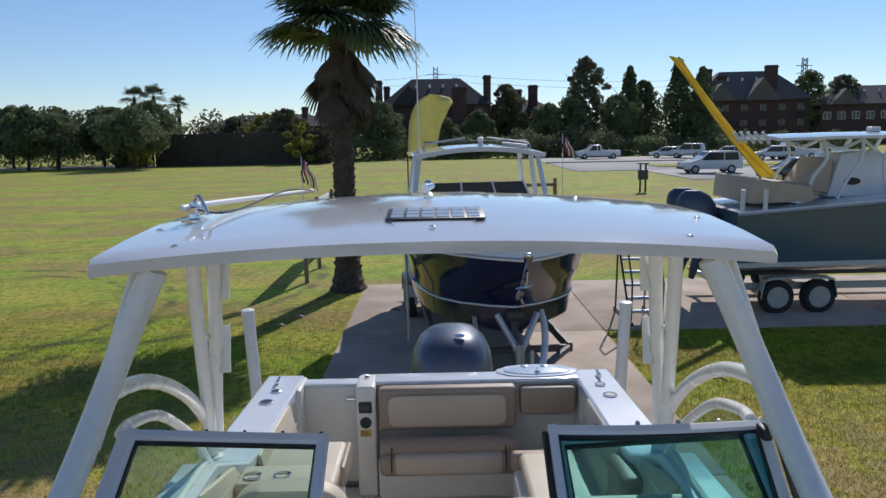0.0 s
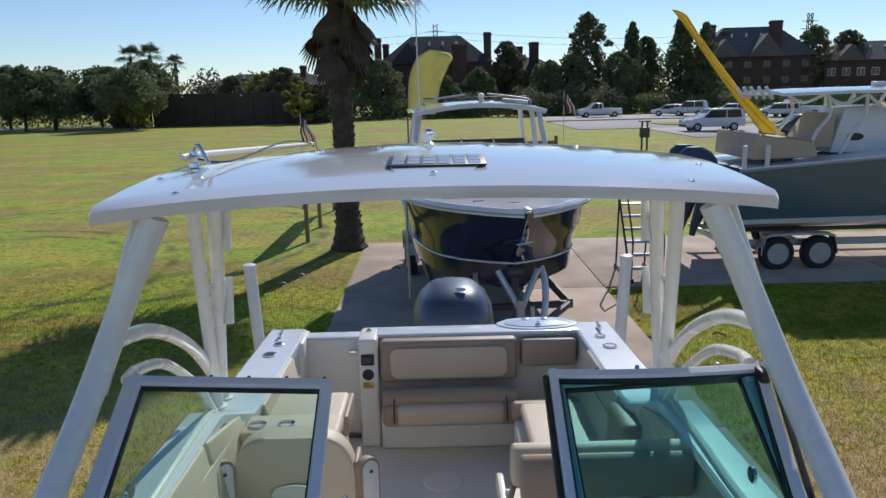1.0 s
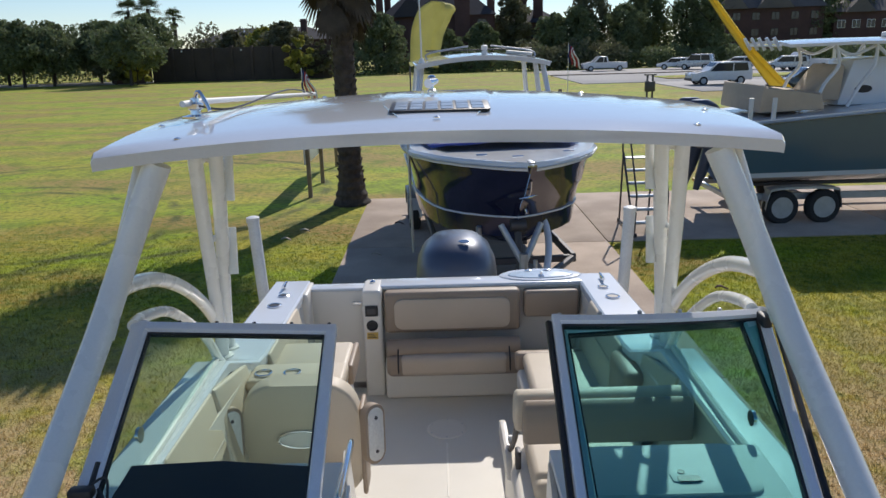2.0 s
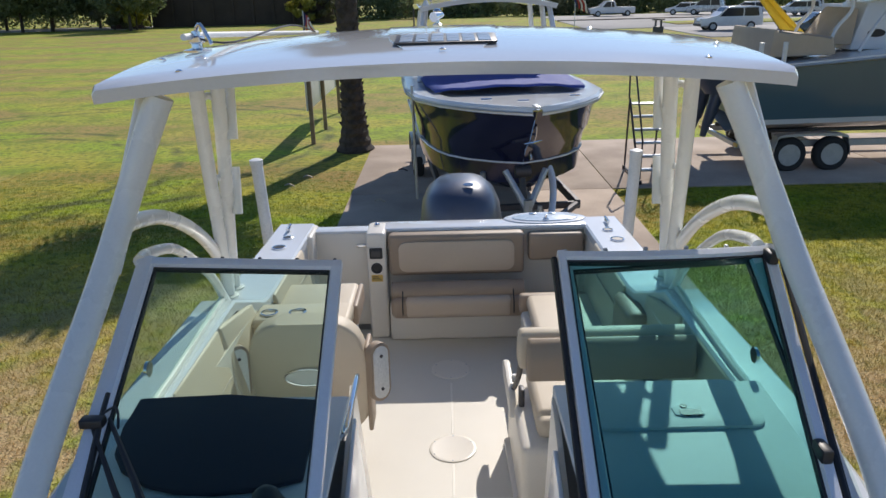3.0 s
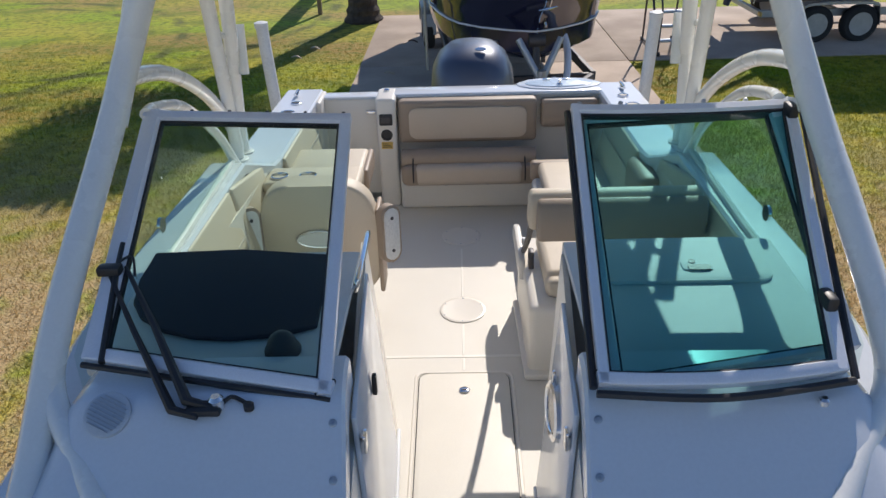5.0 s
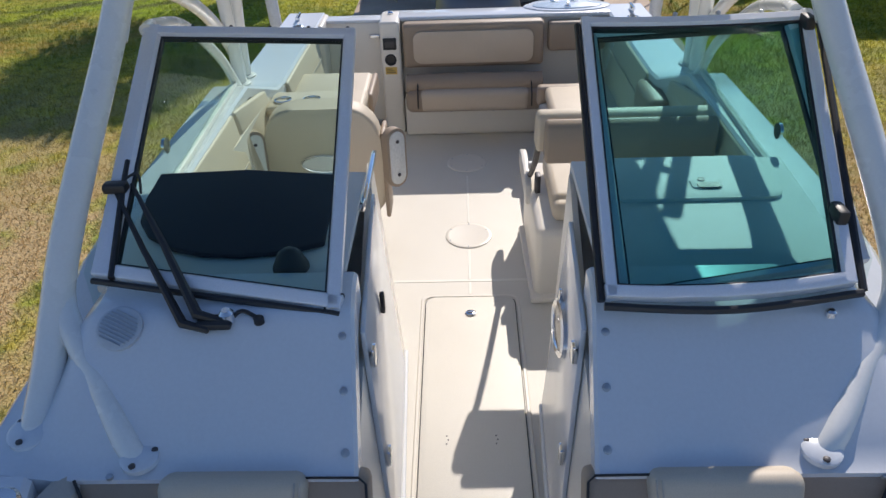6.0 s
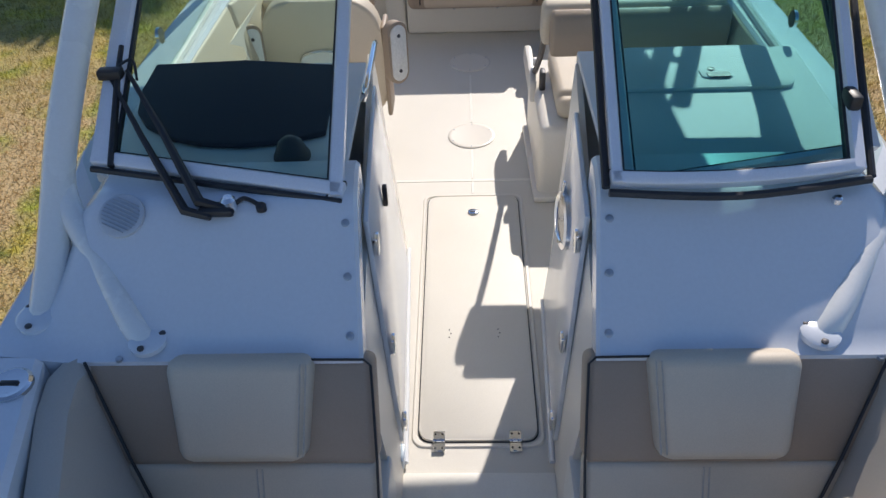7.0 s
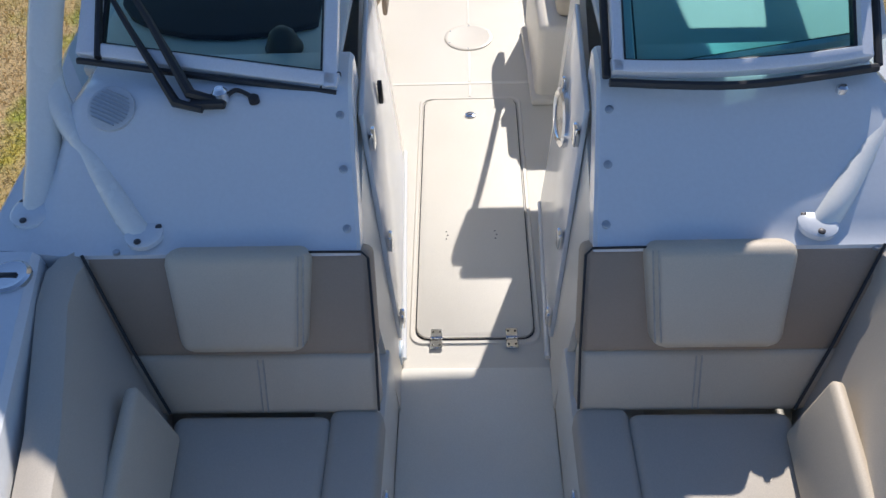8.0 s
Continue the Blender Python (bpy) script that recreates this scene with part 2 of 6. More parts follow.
    tr_, mx = nt.nodes.new("ShaderNodeBsdfTranslucent"), nt.nodes.new("ShaderNodeMixShader")
    mx.inputs[0].default_value = thin
    nt.links.new(c, tr_.inputs[0])
    nt.links.new(b.outputs[0], mx.inputs[1])
    nt.links.new(tr_.outputs[0], mx.inputs[2])
    nt.links.new(mx.outputs[0], nt.nodes["Material Output"].inputs[0])
    return m


GRASS = grass_material("mown_grass", 0.0)
BLADE = grass_material("grass_blade", 0.5)


# ---- shaping helpers ----
def finish(name, bm, mat, smooth=True, angle=38):
    bmesh.ops.recalc_face_normals(bm, faces=bm.faces[:])
    me = bpy.data.meshes.new(name)
    bm.to_mesh(me)
    bm.free()
    for one in (mat if isinstance(mat, (list, tuple)) else (mat,)):
        me.materials.append(one)
    if smooth:
        me.polygons.foreach_set("use_smooth", [True] * len(me.polygons))
        me.set_sharp_from_angle(angle=radians(angle))
    return new(name, me)


def part(name, bm, mat, parent, label="", smooth=True):
    ob = finish(name, bm, mat, smooth)
    ob.parent = parent
    if label:
        ob["label"] = label
    return ob


def thing(name, label, category, group="", kind="", at=None):
    ob = new(name)
    ob.empty_display_size = 0.1
    if at is not None:
        ob.matrix_world = at
    return tagged(ob, label, category, group, kind)


def mesh_thing(name, bm, mat, label, category, group="", kind="", smooth=True):
    return tagged(finish(name, bm, mat, smooth), label, category, group, kind)


def box(bm, x0, x1, y0, y1, z0, z1, bevel=0.0, seg=2, m=None):
    made = bmesh.ops.create_cube(bm, size=1.0)
    mat4 = Matrix.Translation(((x0 + x1) / 2, (y0 + y1) / 2, (z0 + z1) / 2)) @ Matrix.Diagonal((abs(x1 - x0), abs(y1 - y0), abs(z1 - z0), 1))
    bmesh.ops.transform(bm, matrix=mat4, verts=made["verts"])
    vs = made["verts"]
    if bevel:
        es = list({e for v in vs for e in v.link_edges})
        out = bmesh.ops.bevel(bm, geom=es, offset=bevel, segments=seg, affect="EDGES", profile=0.5, clamp_overlap=True)
        vs = list({v for f in out["faces"] for v in f.verts} | {v for v in vs if v.is_valid})
    if m is not None:
        bmesh.ops.transform(bm, matrix=m, verts=[v for v in vs if v.is_valid])
    return bm


def cube(*a, **k):
    return box(bmesh.new(), *a, **k)


def curve_pts(pts, k=6):
    """A smooth line through the points."""
    P = [Vector(p) for p in pts]
    out = []
    for i in range(len(P) - 1):
        a, b, c, d = P[max(i - 1, 0)], P[i], P[i + 1], P[min(i + 2, len(P) - 1)]
        for j in range(k):
            t = j / k
            out.append(0.5 * ((2 * b) + (c - a) * t + (2 * a - 5 * b + 4 * c - d) * t * t + (3 * b - a - 3 * c + d) * t ** 3))
    out.append(P[-1])
    return out


def loft(bm, rings, closed=True, cap=True):
    vs = [[bm.verts.new(p) for p in r] for r in rings]
    n = len(vs[0])
    for a, b in zip(vs, vs[1:]):
        for i in range(n if closed else n - 1):
            j = (i + 1) % n
            bm.faces.new((a[i], a[j], b[j], b[i]))
    if cap and closed:
        bm.faces.new(vs[0][::-1])
        bm.faces.new(vs[-1])
    return bm


def tube(bm, pts, r, n=12, flat=None):
    """A round bar along the points; r may be a list; flat=(a, b) scales the section's two axes."""
    P = [Vector(p) for p in pts]
    rs = r if isinstance(r, (list, tuple)) else [r] * len(P)
    rings, up = [], None
    for i, p in enumerate(P):
        d = (P[min(i + 1, len(P) - 1)] - P[max(i - 1, 0)]).normalized()
        if up is None:
            up = Vector((0, 0, 1)) if abs(d.z) < 0.9 else Vector((1, 0, 0))
        s = d.cross(up).normalized()
        up = s.cross(d).normalized()
        fa, fb = flat or (1, 1)
        rings.append([p + (s * math.cos(2 * math.pi * k / n) * fa + up * math.sin(2 * math.pi * k / n) * fb) * rs[i] for k in range(n)])
    return loft(bm, rings)


def pipe(pts, r, n=12, k=0, flat=None):
    return tube(bmesh.new(), curve_pts(pts, k) if k else pts, r, n, flat)


def lathe(bm, profile, n=24, m=None):
    """Turns (radius, height) pairs round the z axis, then moves the result by m."""
    m = m or Matrix()
    return loft(bm, [[m @ Vector((max(r, 0.0004) * math.cos(2 * math.pi * k / n), max(r, 0.0004) * math.sin(2 * math.pi * k / n), z)) for k in range(n)] for r, z in profile])


def turned(profile, n=24, m=None):
    return lathe(bmesh.new(), profile, n, m)


def prism(poly, depth, m=None, bevel=0.0, seg=2):
    """A polygon in the x-y plane drawn out by depth along z, then moved by m."""
    bm = bmesh.new()
    lo = [bm.verts.new((x, y, 0)) for x, y in poly]
    hi = [bm.verts.new((x, y, depth)) for x, y in poly]
    bm.faces.new(lo[::-1])
    bm.faces.new(hi)
    for i in range(len(poly)):
        j = (i + 1) % len(poly)
        bm.faces.new((lo[i], lo[j], hi[j], hi[i]))
    if bevel:
        bmesh.ops.bevel(bm, geom=[e for e in bm.edges], offset=bevel, segments=seg, affect="EDGES", profile=0.5, clamp_overlap=True)
    if m is not None:
        bmesh.ops.transform(bm, matrix=m, verts=bm.verts[:])
    return bm


def rounded(w, h, r, n=5):
    """A rounded rectangle round the origin."""
    out = []
    for cx, cy, a0 in ((w / 2 - r, h / 2 - r, 0), (-w / 2 + r, h / 2 - r, 90), (-w / 2 + r, -h / 2 + r, 180), (w / 2 - r, -h / 2 + r, 270)):
        for k in range(n + 1):
            a = radians(a0 + 90 * k / n)
            out.append((cx + r * math.cos(a), cy + r * math.sin(a)))
    return out


def ellipse(a, b, n=32):
    return [(a * math.cos(2 * math.pi * k / n), b * math.sin(2 * math.pi * k / n)) for k in range(n)]


def slab_from(quad, thick, bevel=0.0, seg=2):
    """A plate whose upper face has the four corners given, in order, and that reaches down along its normal."""
    q = [Vector(p) for p in quad]
    nrm = (q[1] - q[0]).cross(q[3] - q[0]).normalized()
    bm = bmesh.new()
    a = [bm.verts.new(p) for p in q]
    b = [bm.verts.new(p - nrm * thick) for p in q]
    bm.faces.new(a)
    bm.faces.new(b[::-1])
    for i in range(4):
        j = (i + 1) % 4
        bm.faces.new((a[j], a[i], b[i], b[j]))
    if bevel:
        bmesh.ops.bevel(bm, geom=bm.edges[:], offset=bevel, segments=seg, affect="EDGES", profile=0.5, clamp_overlap=True)
    return bm


def lerp(a, b, t):
    return tuple(x + (y - x) * t for x, y in zip(a, b))


def interp(x, table):
    if x <= table[0][0]:
        return table[0][1]
    for (a, u), (b, v) in zip(table, table[1:]):
        if x <= b:
            return u + (v - u) * (x - a) / (b - a)
    return table[-1][1]

# ---- ground ----
bm = bmesh.new()
bmesh.ops.create_grid(bm, x_segments=40, y_segments=40, size=1500)
mesh_thing("ground", bm, GRASS, "mown green and straw coloured grass field", "grass", kind="structure", smooth=False)
FLOOR_Z = 1.275

# ---- the boat that the camera looks along: its bow towards -y ----
boat = thing("boat", "white dual console boat with hardtop and cream upholstery on its trailer", "boat")


def half_beam(y):
    return interp(y, [(-3.9, 0.06), (-3.6, 0.42), (-3.2, 0.72), (-2.7, 0.95), (-2.2, 1.09), (-1.7, 1.18), (-1.2, 1.25), (-0.6, 1.285), (0.2, 1.29), (1.4, 1.26), (2.75, 1.215)])


def sheer(y):
    return interp(y, [(-3.9, 2.28), (-2.2, 2.12), (-1.2, 2.05), (0, 2.045), (2.75, 2.045)])


def smoothstep(a, b, x):
    t = min(max((x - a) / (b - a), 0), 1)
    return t * t * (3 - 2 * t)


stations = [-3.9, -3.6, -3.2, -2.7, -2.2, -1.7, -1.2, -0.6, 0.2, 1.0, 1.8, 2.75]
rings = []
for y in stations:
    b, s = half_beam(y), sheer(y) - 0.012
    keel = interp(y, [(-3.9, 1.9), (-3.2, 1.15), (-2.2, 0.70), (-0.6, 0.55), (2.75, 0.55)])
    chine = interp(y, [(-3.9, 1.98), (-2.2, 1.15), (-0.6, 0.92), (2.75, 0.86)])
    bw = b * interp(y, [(-3.9, 0.6), (-2.2, 0.72), (-0.6, 0.9), (2.75, 0.92)])
    half = [(b, s), (b * 0.995, s - 0.10), ((b + bw) / 2 + 0.02, (s + chine) / 2), (bw, chine), (bw * 0.5, (keel + chine) / 2 - 0.02)]
    rings.append([(x, y, z) for x, z in half] + [(0, y, keel)] + [(-x, y, z) for x, z in half[::-1]])
bm = bmesh.new()
loft(bm, rings, closed=False, cap=False)
bm.faces.new([v for v in bm.verts if abs(v.co.y - 2.75) < 1e-5])
part("hull", bm, GEL, boat, "white gelcoat hull")

# floor, its seams, hatch and round deck plates
floor = part("cockpit_floor", cube(-1.0, 1.0, -3.2, 2.62, FLOOR_Z - 0.05, FLOOR_Z), NONSKID, boat, "cream non-skid cockpit floor")
for x0, x1, y0, y1 in ((-0.40, 0.40, 0.655, 0.675), (-0.006, 0.006, 0.677, 0.95), (-0.006, 0.006, 1.23, 1.80), (-0.006, 0.006, 0.55, 0.653)):
    part("seam", cube(x0, x1, y0, y1, FLOOR_Z - 0.002, FLOOR_Z + 0.002, 0.0012, seg=1), PALEC, floor)


def hatch_outline(grow=0.0):
    n, r = 5, 0.045
    y0, y1, a, b = -0.90 - grow, 0.515 + grow, 0.205 + grow, 0.215 + grow
    out = []
    for cx, cy, a0 in ((b - r, y1 - r, 0), (-b + r, y1 - r, 90), (-a + r, y0 + r, 180), (a - r, y0 + r, 270)):
        out += [(cx + r * math.cos(radians(a0 + 90 * k / n)), cy + r * math.sin(radians(a0 + 90 * k / n))) for k in range(n + 1)]
    return out


hatch = part("floor_hatch", prism(hatch_outline(), 0.012, pose(0, 0, FLOOR_Z - 0.002), 0.003), NONSKID, boat, "hinged cream floor hatch")
bm = bmesh.new()
outer, inner = hatch_outline(0.030), hatch_outline(0.006)
loft(bm, [[(x, y, FLOOR_Z - 0.004) for x, y in outer], [(x, y, FLOOR_Z + 0.006) for x, y in hatch_outline(0.022)], [(x, y, FLOOR_Z + 0.006) for x, y in hatch_outline(0.012)], [(x, y, FLOOR_Z - 0.004) for x, y in inner]], cap=False)
part("hatch_frame", bm, CREAM, hatch)
bm = bmesh.new()
loft(bm, [[(x, y, FLOOR_Z + 0.0015) for x, y in hatch_outline(0.0055)], [(x, y, FLOOR_Z + 0.0025) for x, y in hatch_outline(0.0015)]], cap=False)
part("gasket", bm, BLACK, hatch, "thin black gasket")
latch = part("latch", turned([(0.026, 0), (0.026, 0.004), (0.020, 0.007), (0.0, 0.007)], 24, pose(0, 0.385, FLOOR_Z + 0.009)), CHROME, hatch, "stainless turning latch")
box(bm := bmesh.new(), -0.014, 0.014, 0.381, 0.389, FLOOR_Z + 0.015, FLOOR_Z + 0.019, 0.001, 1)
part("latch_bar", bm, DARKSTEEL, hatch)
for x in (-0.135, 0.128):
    bm = bmesh.new()
    for dy in (-0.024, 0.024):
        box(bm, x - 0.021, x + 0.021, -0.905 + dy - 0.018, -0.905 + dy + 0.018, FLOOR_Z, FLOOR_Z + 0.013, 0.003, 1)
    tube(bm, [(x - 0.021, -0.905, FLOOR_Z + 0.014), (x + 0.021, -0.905, FLOOR_Z + 0.014)], 0.006, 8)
    hinge = part("hinge", bm, CHROME, hatch, "stainless steel hinge")
    for dx in (-0.012, 0.012):
        for dy in (-0.028, 0.028):
            part("screw", turned([(0.004, 0), (0.003, 0.002), (0, 0.002)], 8, pose(x + dx, -0.905 + dy, FLOOR_Z + 0.0135)), BLACK, hinge)
for x in (-0.105, 0.088):
    bm = bmesh.new()
    for dy in (-0.02, 0, 0.02):
        lathe(bm, [(0.0035, 0), (0.0025, 0.0015)], 8, pose(x + (0.006 if dy == 0 else 0), -0.40 + dy, FLOOR_Z + 0.0101))
    part("screw_hole", bm, DARKSTEEL, hatch)
for y in (1.09, 1.98):
    plate = part("deck_plate", turned([(0.128, -0.002), (0.128, 0.004), (0.122, 0.007), (0.108, 0.005), (0.0, 0.006)], 40, pose(0, y, FLOOR_Z)), CREAM, boat, "round white deck inspection plate")
    for k in range(6):
        part("screw", turned([(0.005, 0), (0.004, 0.002)], 8, pose(0.115 * math.cos(k * 1.047 + 0.5), y + 0.115 * math.sin(k * 1.047 + 0.5), FLOOR_Z + 0.0055)), SILVER, plate)

# deck either side: sloping console front, gunwale, inner walls
def deck_height(x, y):
    ax = abs(x)
    slope = 2.035 + 0.62 * max(y + 1.175, 0) + 0.02 * smoothstep(-1.3, -1.1, y)
    slope = min(slope, 2.27)
    rim = sheer(y) + 0.02
    return slope + (rim - slope) * smoothstep(1.03, 1.20, ax)


for s in (-1, 1):
    # console front, a curved sheet with a turned-down inner edge
    bm = bmesh.new()
    ny, nx, rows_ = 18, 20, []
    for j in range(ny + 1):
        y = -1.20 + (0.55) * j / ny
        inn = interp(y, [(-1.2, 0.285), (-0.7, 0.326)])
        row = [(s * inn, y, deck_height(0.33, y) - 0.10), (s * (inn + 0.002), y, deck_height(0.33, y) - 0.012)]
        for i in range(nx + 1):
            ax = inn + 0.012 + (half_beam(y) - 0.012 - inn - 0.012) * i / nx
            row.append((s * ax, y, deck_height(ax, y)))
        row += [(s * (half_beam(y) + 0.006), y, sheer(y) + 0.004), (s * (half_beam(y) + 0.004), y, sheer(y) - 0.06)]
        rows_.append(row)
    rows_.insert(0, [(x, y - 0.004, z - 0.06) for x, y, z in rows_[0]])
    loft(bm, rows_, closed=False, cap=False)
    deck = part("console_front", bm, GEL, boat, "glossy white sloping console moulding")
    for y in (-0.89, -1.015, -1.145):
        part("screw", turned([(0.011, -0.004), (0.011, 0.003), (0.007, 0.006), (0.0, 0.006)], 12, pose(s * interp(y, [(-1.145, 0.322), (-0.89, 0.345)]), y, deck_height(0.36, y)) @ pose(0, 0, 0, 30)), SILVER, deck)
    # side deck along the windshield and cockpit, rounded at both edges
    bm, rings = bmesh.new(), []
    for y in [-0.66, -0.4, 0, 0.4, 0.8, 1.1, 1.25, 1.35, 1.45, 1.6, 2.0, 2.4, 2.745]:
        b, z = half_beam(y), sheer(y) + 0.022 + interp(y, [(-0.66, 0.02), (-0.3, 0.11), (1.1, 0.11), (1.35, 0.0)])
        inner = interp(y, [(-0.66, 1.10), (1.1, 1.085), (1.35, 1.0), (1.45, 0.985), (2.745, 0.955)])
        rings.append([(s * x, y, zz) for x, zz in ((inner, z - 0.06), (inner, z - 0.012), (inner + 0.012, z), (b - 0.015, z), (b + 0.006, z - 0.018), (b + 0.006, z - 0.08))])
    loft(bm, rings)
    gun = part("gunwale", bm, GEL, boat, "white gelcoat gunwale")
    # rub rail
    part("rub_rail", pipe([(s * (half_beam(y) + 0.012), y, sheer(y) - 0.05) for y in [-3.6, -3.2, -2.7, -2.2, -1.7, -1.2, -0.6, 0.2, 1.4, 2.74]], 0.022, 8), BLACK, boat, "black rubber rub rail")
    # bow side deck forward of the console
    bm, rings = bmesh.new(), []
    for y in [-1.205, -1.45, -1.7, -2.2, -2.7, -3.2, -3.6, -3.85]:
        b, z = half_beam(y), sheer(y) + 0.022
        inner = max(b - interp(y, [(-3.8, 0.12), (-2.7, 0.27), (-2.2, 0.27), (-1.7, 0.225), (-1.46, 0.195), (-1.2, 0.16)]), 0.01)
        rings.append([(s * x, y, zz) for x, zz in ((inner, z - 0.45), (inner, z - 0.02), (inner + 0.015, z - 0.005), (b - 0.015, z), (b + 0.006, z - 0.018), (b + 0.006, z - 0.08))])
    loft(bm, rings)
    part("bow_deck", bm, GEL, boat, "white gelcoat bow deck")
    # console inner wall, leaning inwards to the floor
    aft = 0.14 if s < 0 else -0.22
    bm = slab_from([(s * 0.243, -1.19, FLOOR_Z), (s * interp(aft, [(-1.19, 0.243), (0.14, 0.30)]), aft, FLOOR_Z), (s * 0.366, min(aft + 0.24, 0.14), 2.22), (s * 0.290, -1.19, 2.02)], 0.02 * -s)
    part("console_wall", bm, CREAM, boat, "white console side wall")
    # aft face of the console
    bm = slab_from([(s * 0.31, aft, FLOOR_Z), (s * 1.05, aft, FLOOR_Z), (s * 1.10, 0.02, 2.24), (s * 0.372, 0.02, 2.24)], 0.02)
    part("console_back", bm, GEL, boat)
    # cockpit inner side
    bm = slab_from([(s * 0.94, 0.14, FLOOR_Z), (s * 0.94, 2.62, FLOOR_Z), (s * 0.985, 2.62, 2.05), (s * 1.10, 0.14, 2.05)], 0.02 * s)
    part("side_liner", bm, CREAM, boat, "cream inner side moulding")
    # post feet and hardware
    for fx, fy, r in ((1.145, -1.075, 0.056), (0.835, -1.150, 0.048)):
        fz = deck_height(fx, fy)
        foot = part("base_plate", turned([(r, -0.006), (r, 0.008), (r * 0.8, 0.014), (0.0, 0.014)], 28, pose(s * fx, fy, fz, 6)), GEL, boat)
        for k in range(3):
            a = 0.4 + k * 2.094
            part("screw", turned([(0.0085, 0), (0.0085, 0.005), (0.005, 0.007), (0, 0.007)], 10, pose(s * fx + r * 0.78 * math.cos(a), fy + r * 0.78 * math.sin(a), fz + 0.010)), DARKSTEEL, foot)

# speaker grille, wiper, fuel cap on the starboard deck
def on_deck(x, y, dz=0.0):
    e = 0.02
    nrm = Vector((-(deck_height(x + e, y) - deck_height(x - e, y)) / (2 * e), -(deck_height(x, y + e) - deck_height(x, y - e)) / (2 * e), 1)).normalized()
    turn = Vector((0, 0, 1)).rotation_difference(nrm).to_matrix().to_4x4()
    return Matrix.Translation(Vector((x, y, deck_height(x, y))) + nrm * dz) @ turn


spk = part("speaker", turned([(0.062, -0.008), (0.062, 0.006), (0.056, 0.009), (0.0, 0.008)], 36, on_deck(-0.945, -0.865, 0.004)), VENTB, boat, "round white speaker grille")
bm = bmesh.new()
for k in range(9):
    u = -0.040 + 0.010 * k
    w = math.sqrt(max(0.052 ** 2 - u * u, 0.0003))
    box(bm, -w, w, u - 0.0016, u + 0.0016, 0.008, 0.0115, m=on_deck(-0.945, -0.865, 0.004) @ pose(0, 0, 0, 0, 0, -25))
part("grille_slat", bm, SILVER, spk)
cap = part("fuel_cap", turned([(0.052, -0.004), (0.052, 0.006), (0.044, 0.011), (0.030, 0.009), (0.0, 0.010)], 30, pose(-1.115, -1.30, sheer(-1.3) + 0.022)), CHROME, boat, "stainless fuel filler cap")
bm = cube(-1.137, -1.093, -1.306, -1.294, sheer(-1.3) + 0.030, sheer(-1.3) + 0.036, 0.002)
part("slot", bm, BLACK, cap)
for x, y in ((-1.04, -1.235), (-0.90, -1.195), (0.97, -1.20)):
    part("screw", turned([(0.009, -0.004), (0.009, 0.004), (0.0, 0.006)], 10, pose(x, y, deck_height(x, y) + (0.004 if y > -1.2 else -0.01))), SILVER, boat)


# ---- windshield: starboard pane, port pane, and the centre panel folded over the port one ----
def framed_pane(name, c, rail, depth, glass, frame_mat, parent, label, bow=0.0, lower_gap=None):
    """A glazed frame with corners c in order: lower inner, lower outer, upper outer, upper inner."""
    q = [Vector(p) for p in c]
    nrm = (q[1] - q[0]).cross(q[3] - q[0]).normalized()
    if nrm.z < 0:
        nrm = -nrm
    root = part(name, bmesh.new(), frame_mat, parent, label)
    n = 10

    def edge(a, b, bend):
        return [a.lerp(b, k / n) + bend * (4 * (k / n) * (1 - k / n)) for k in range(n + 1)]
    down = (q[0] - q[3]).normalized()
    edges = [edge(q[0], q[1], down * bow), edge(q[1], q[2], Vector()), edge(q[2], q[3], down * bow * 0.55), edge(q[3], q[0], Vector())]
    center = sum(q, Vector()) / 4
    for i, e in enumerate(edges):
        d_along = (e[-1] - e[0]).normalized()
        inw = nrm.cross(d_along).normalized()
        if inw.dot(center - e[n // 2]) < 0:
            inw = -inw
        w = rail[i]
        sect = [(0, -depth / 2), (0, depth / 2), (w * 0.15, depth / 2 + 0.004), (w * 0.85, depth / 2 + 0.004), (w, depth / 2 - 0.004), (w, -depth / 2)]
        bm = bmesh.new()
        loft(bm, [[p + inw * u + nrm * v for u, v in sect] for p in e])
        part("frame_rail", bm, frame_mat, root)
        bm = bmesh.new()
        sect = [(w - 0.002, -depth / 2 - 0.002), (w - 0.002, depth / 2 - 0.008), (w + 0.007, depth / 2 - 0.010), (w + 0.007, -depth / 2 - 0.002)]
        loft(bm, [[p + inw * u + nrm * v for u, v in sect] for p in e])
        part("gasket", bm, BLACK, root)
    bm = bmesh.new()
    lo, hi = edges[0], edges[2][::-1]
    for off in (0.003, -0.003):
        vs = [[bm.verts.new(a.lerp(b, t) .lerp(center, 0.02) + nrm * off) for a, b in zip(lo, hi)] for t in (0, 1)]
        for k in range(n):
            bm.faces.new((vs[0][k], vs[0][k + 1], vs[1][k + 1], vs[1][k]))
    pane = part("pane", bm, glass, root, "green tinted safety glass")
    return root


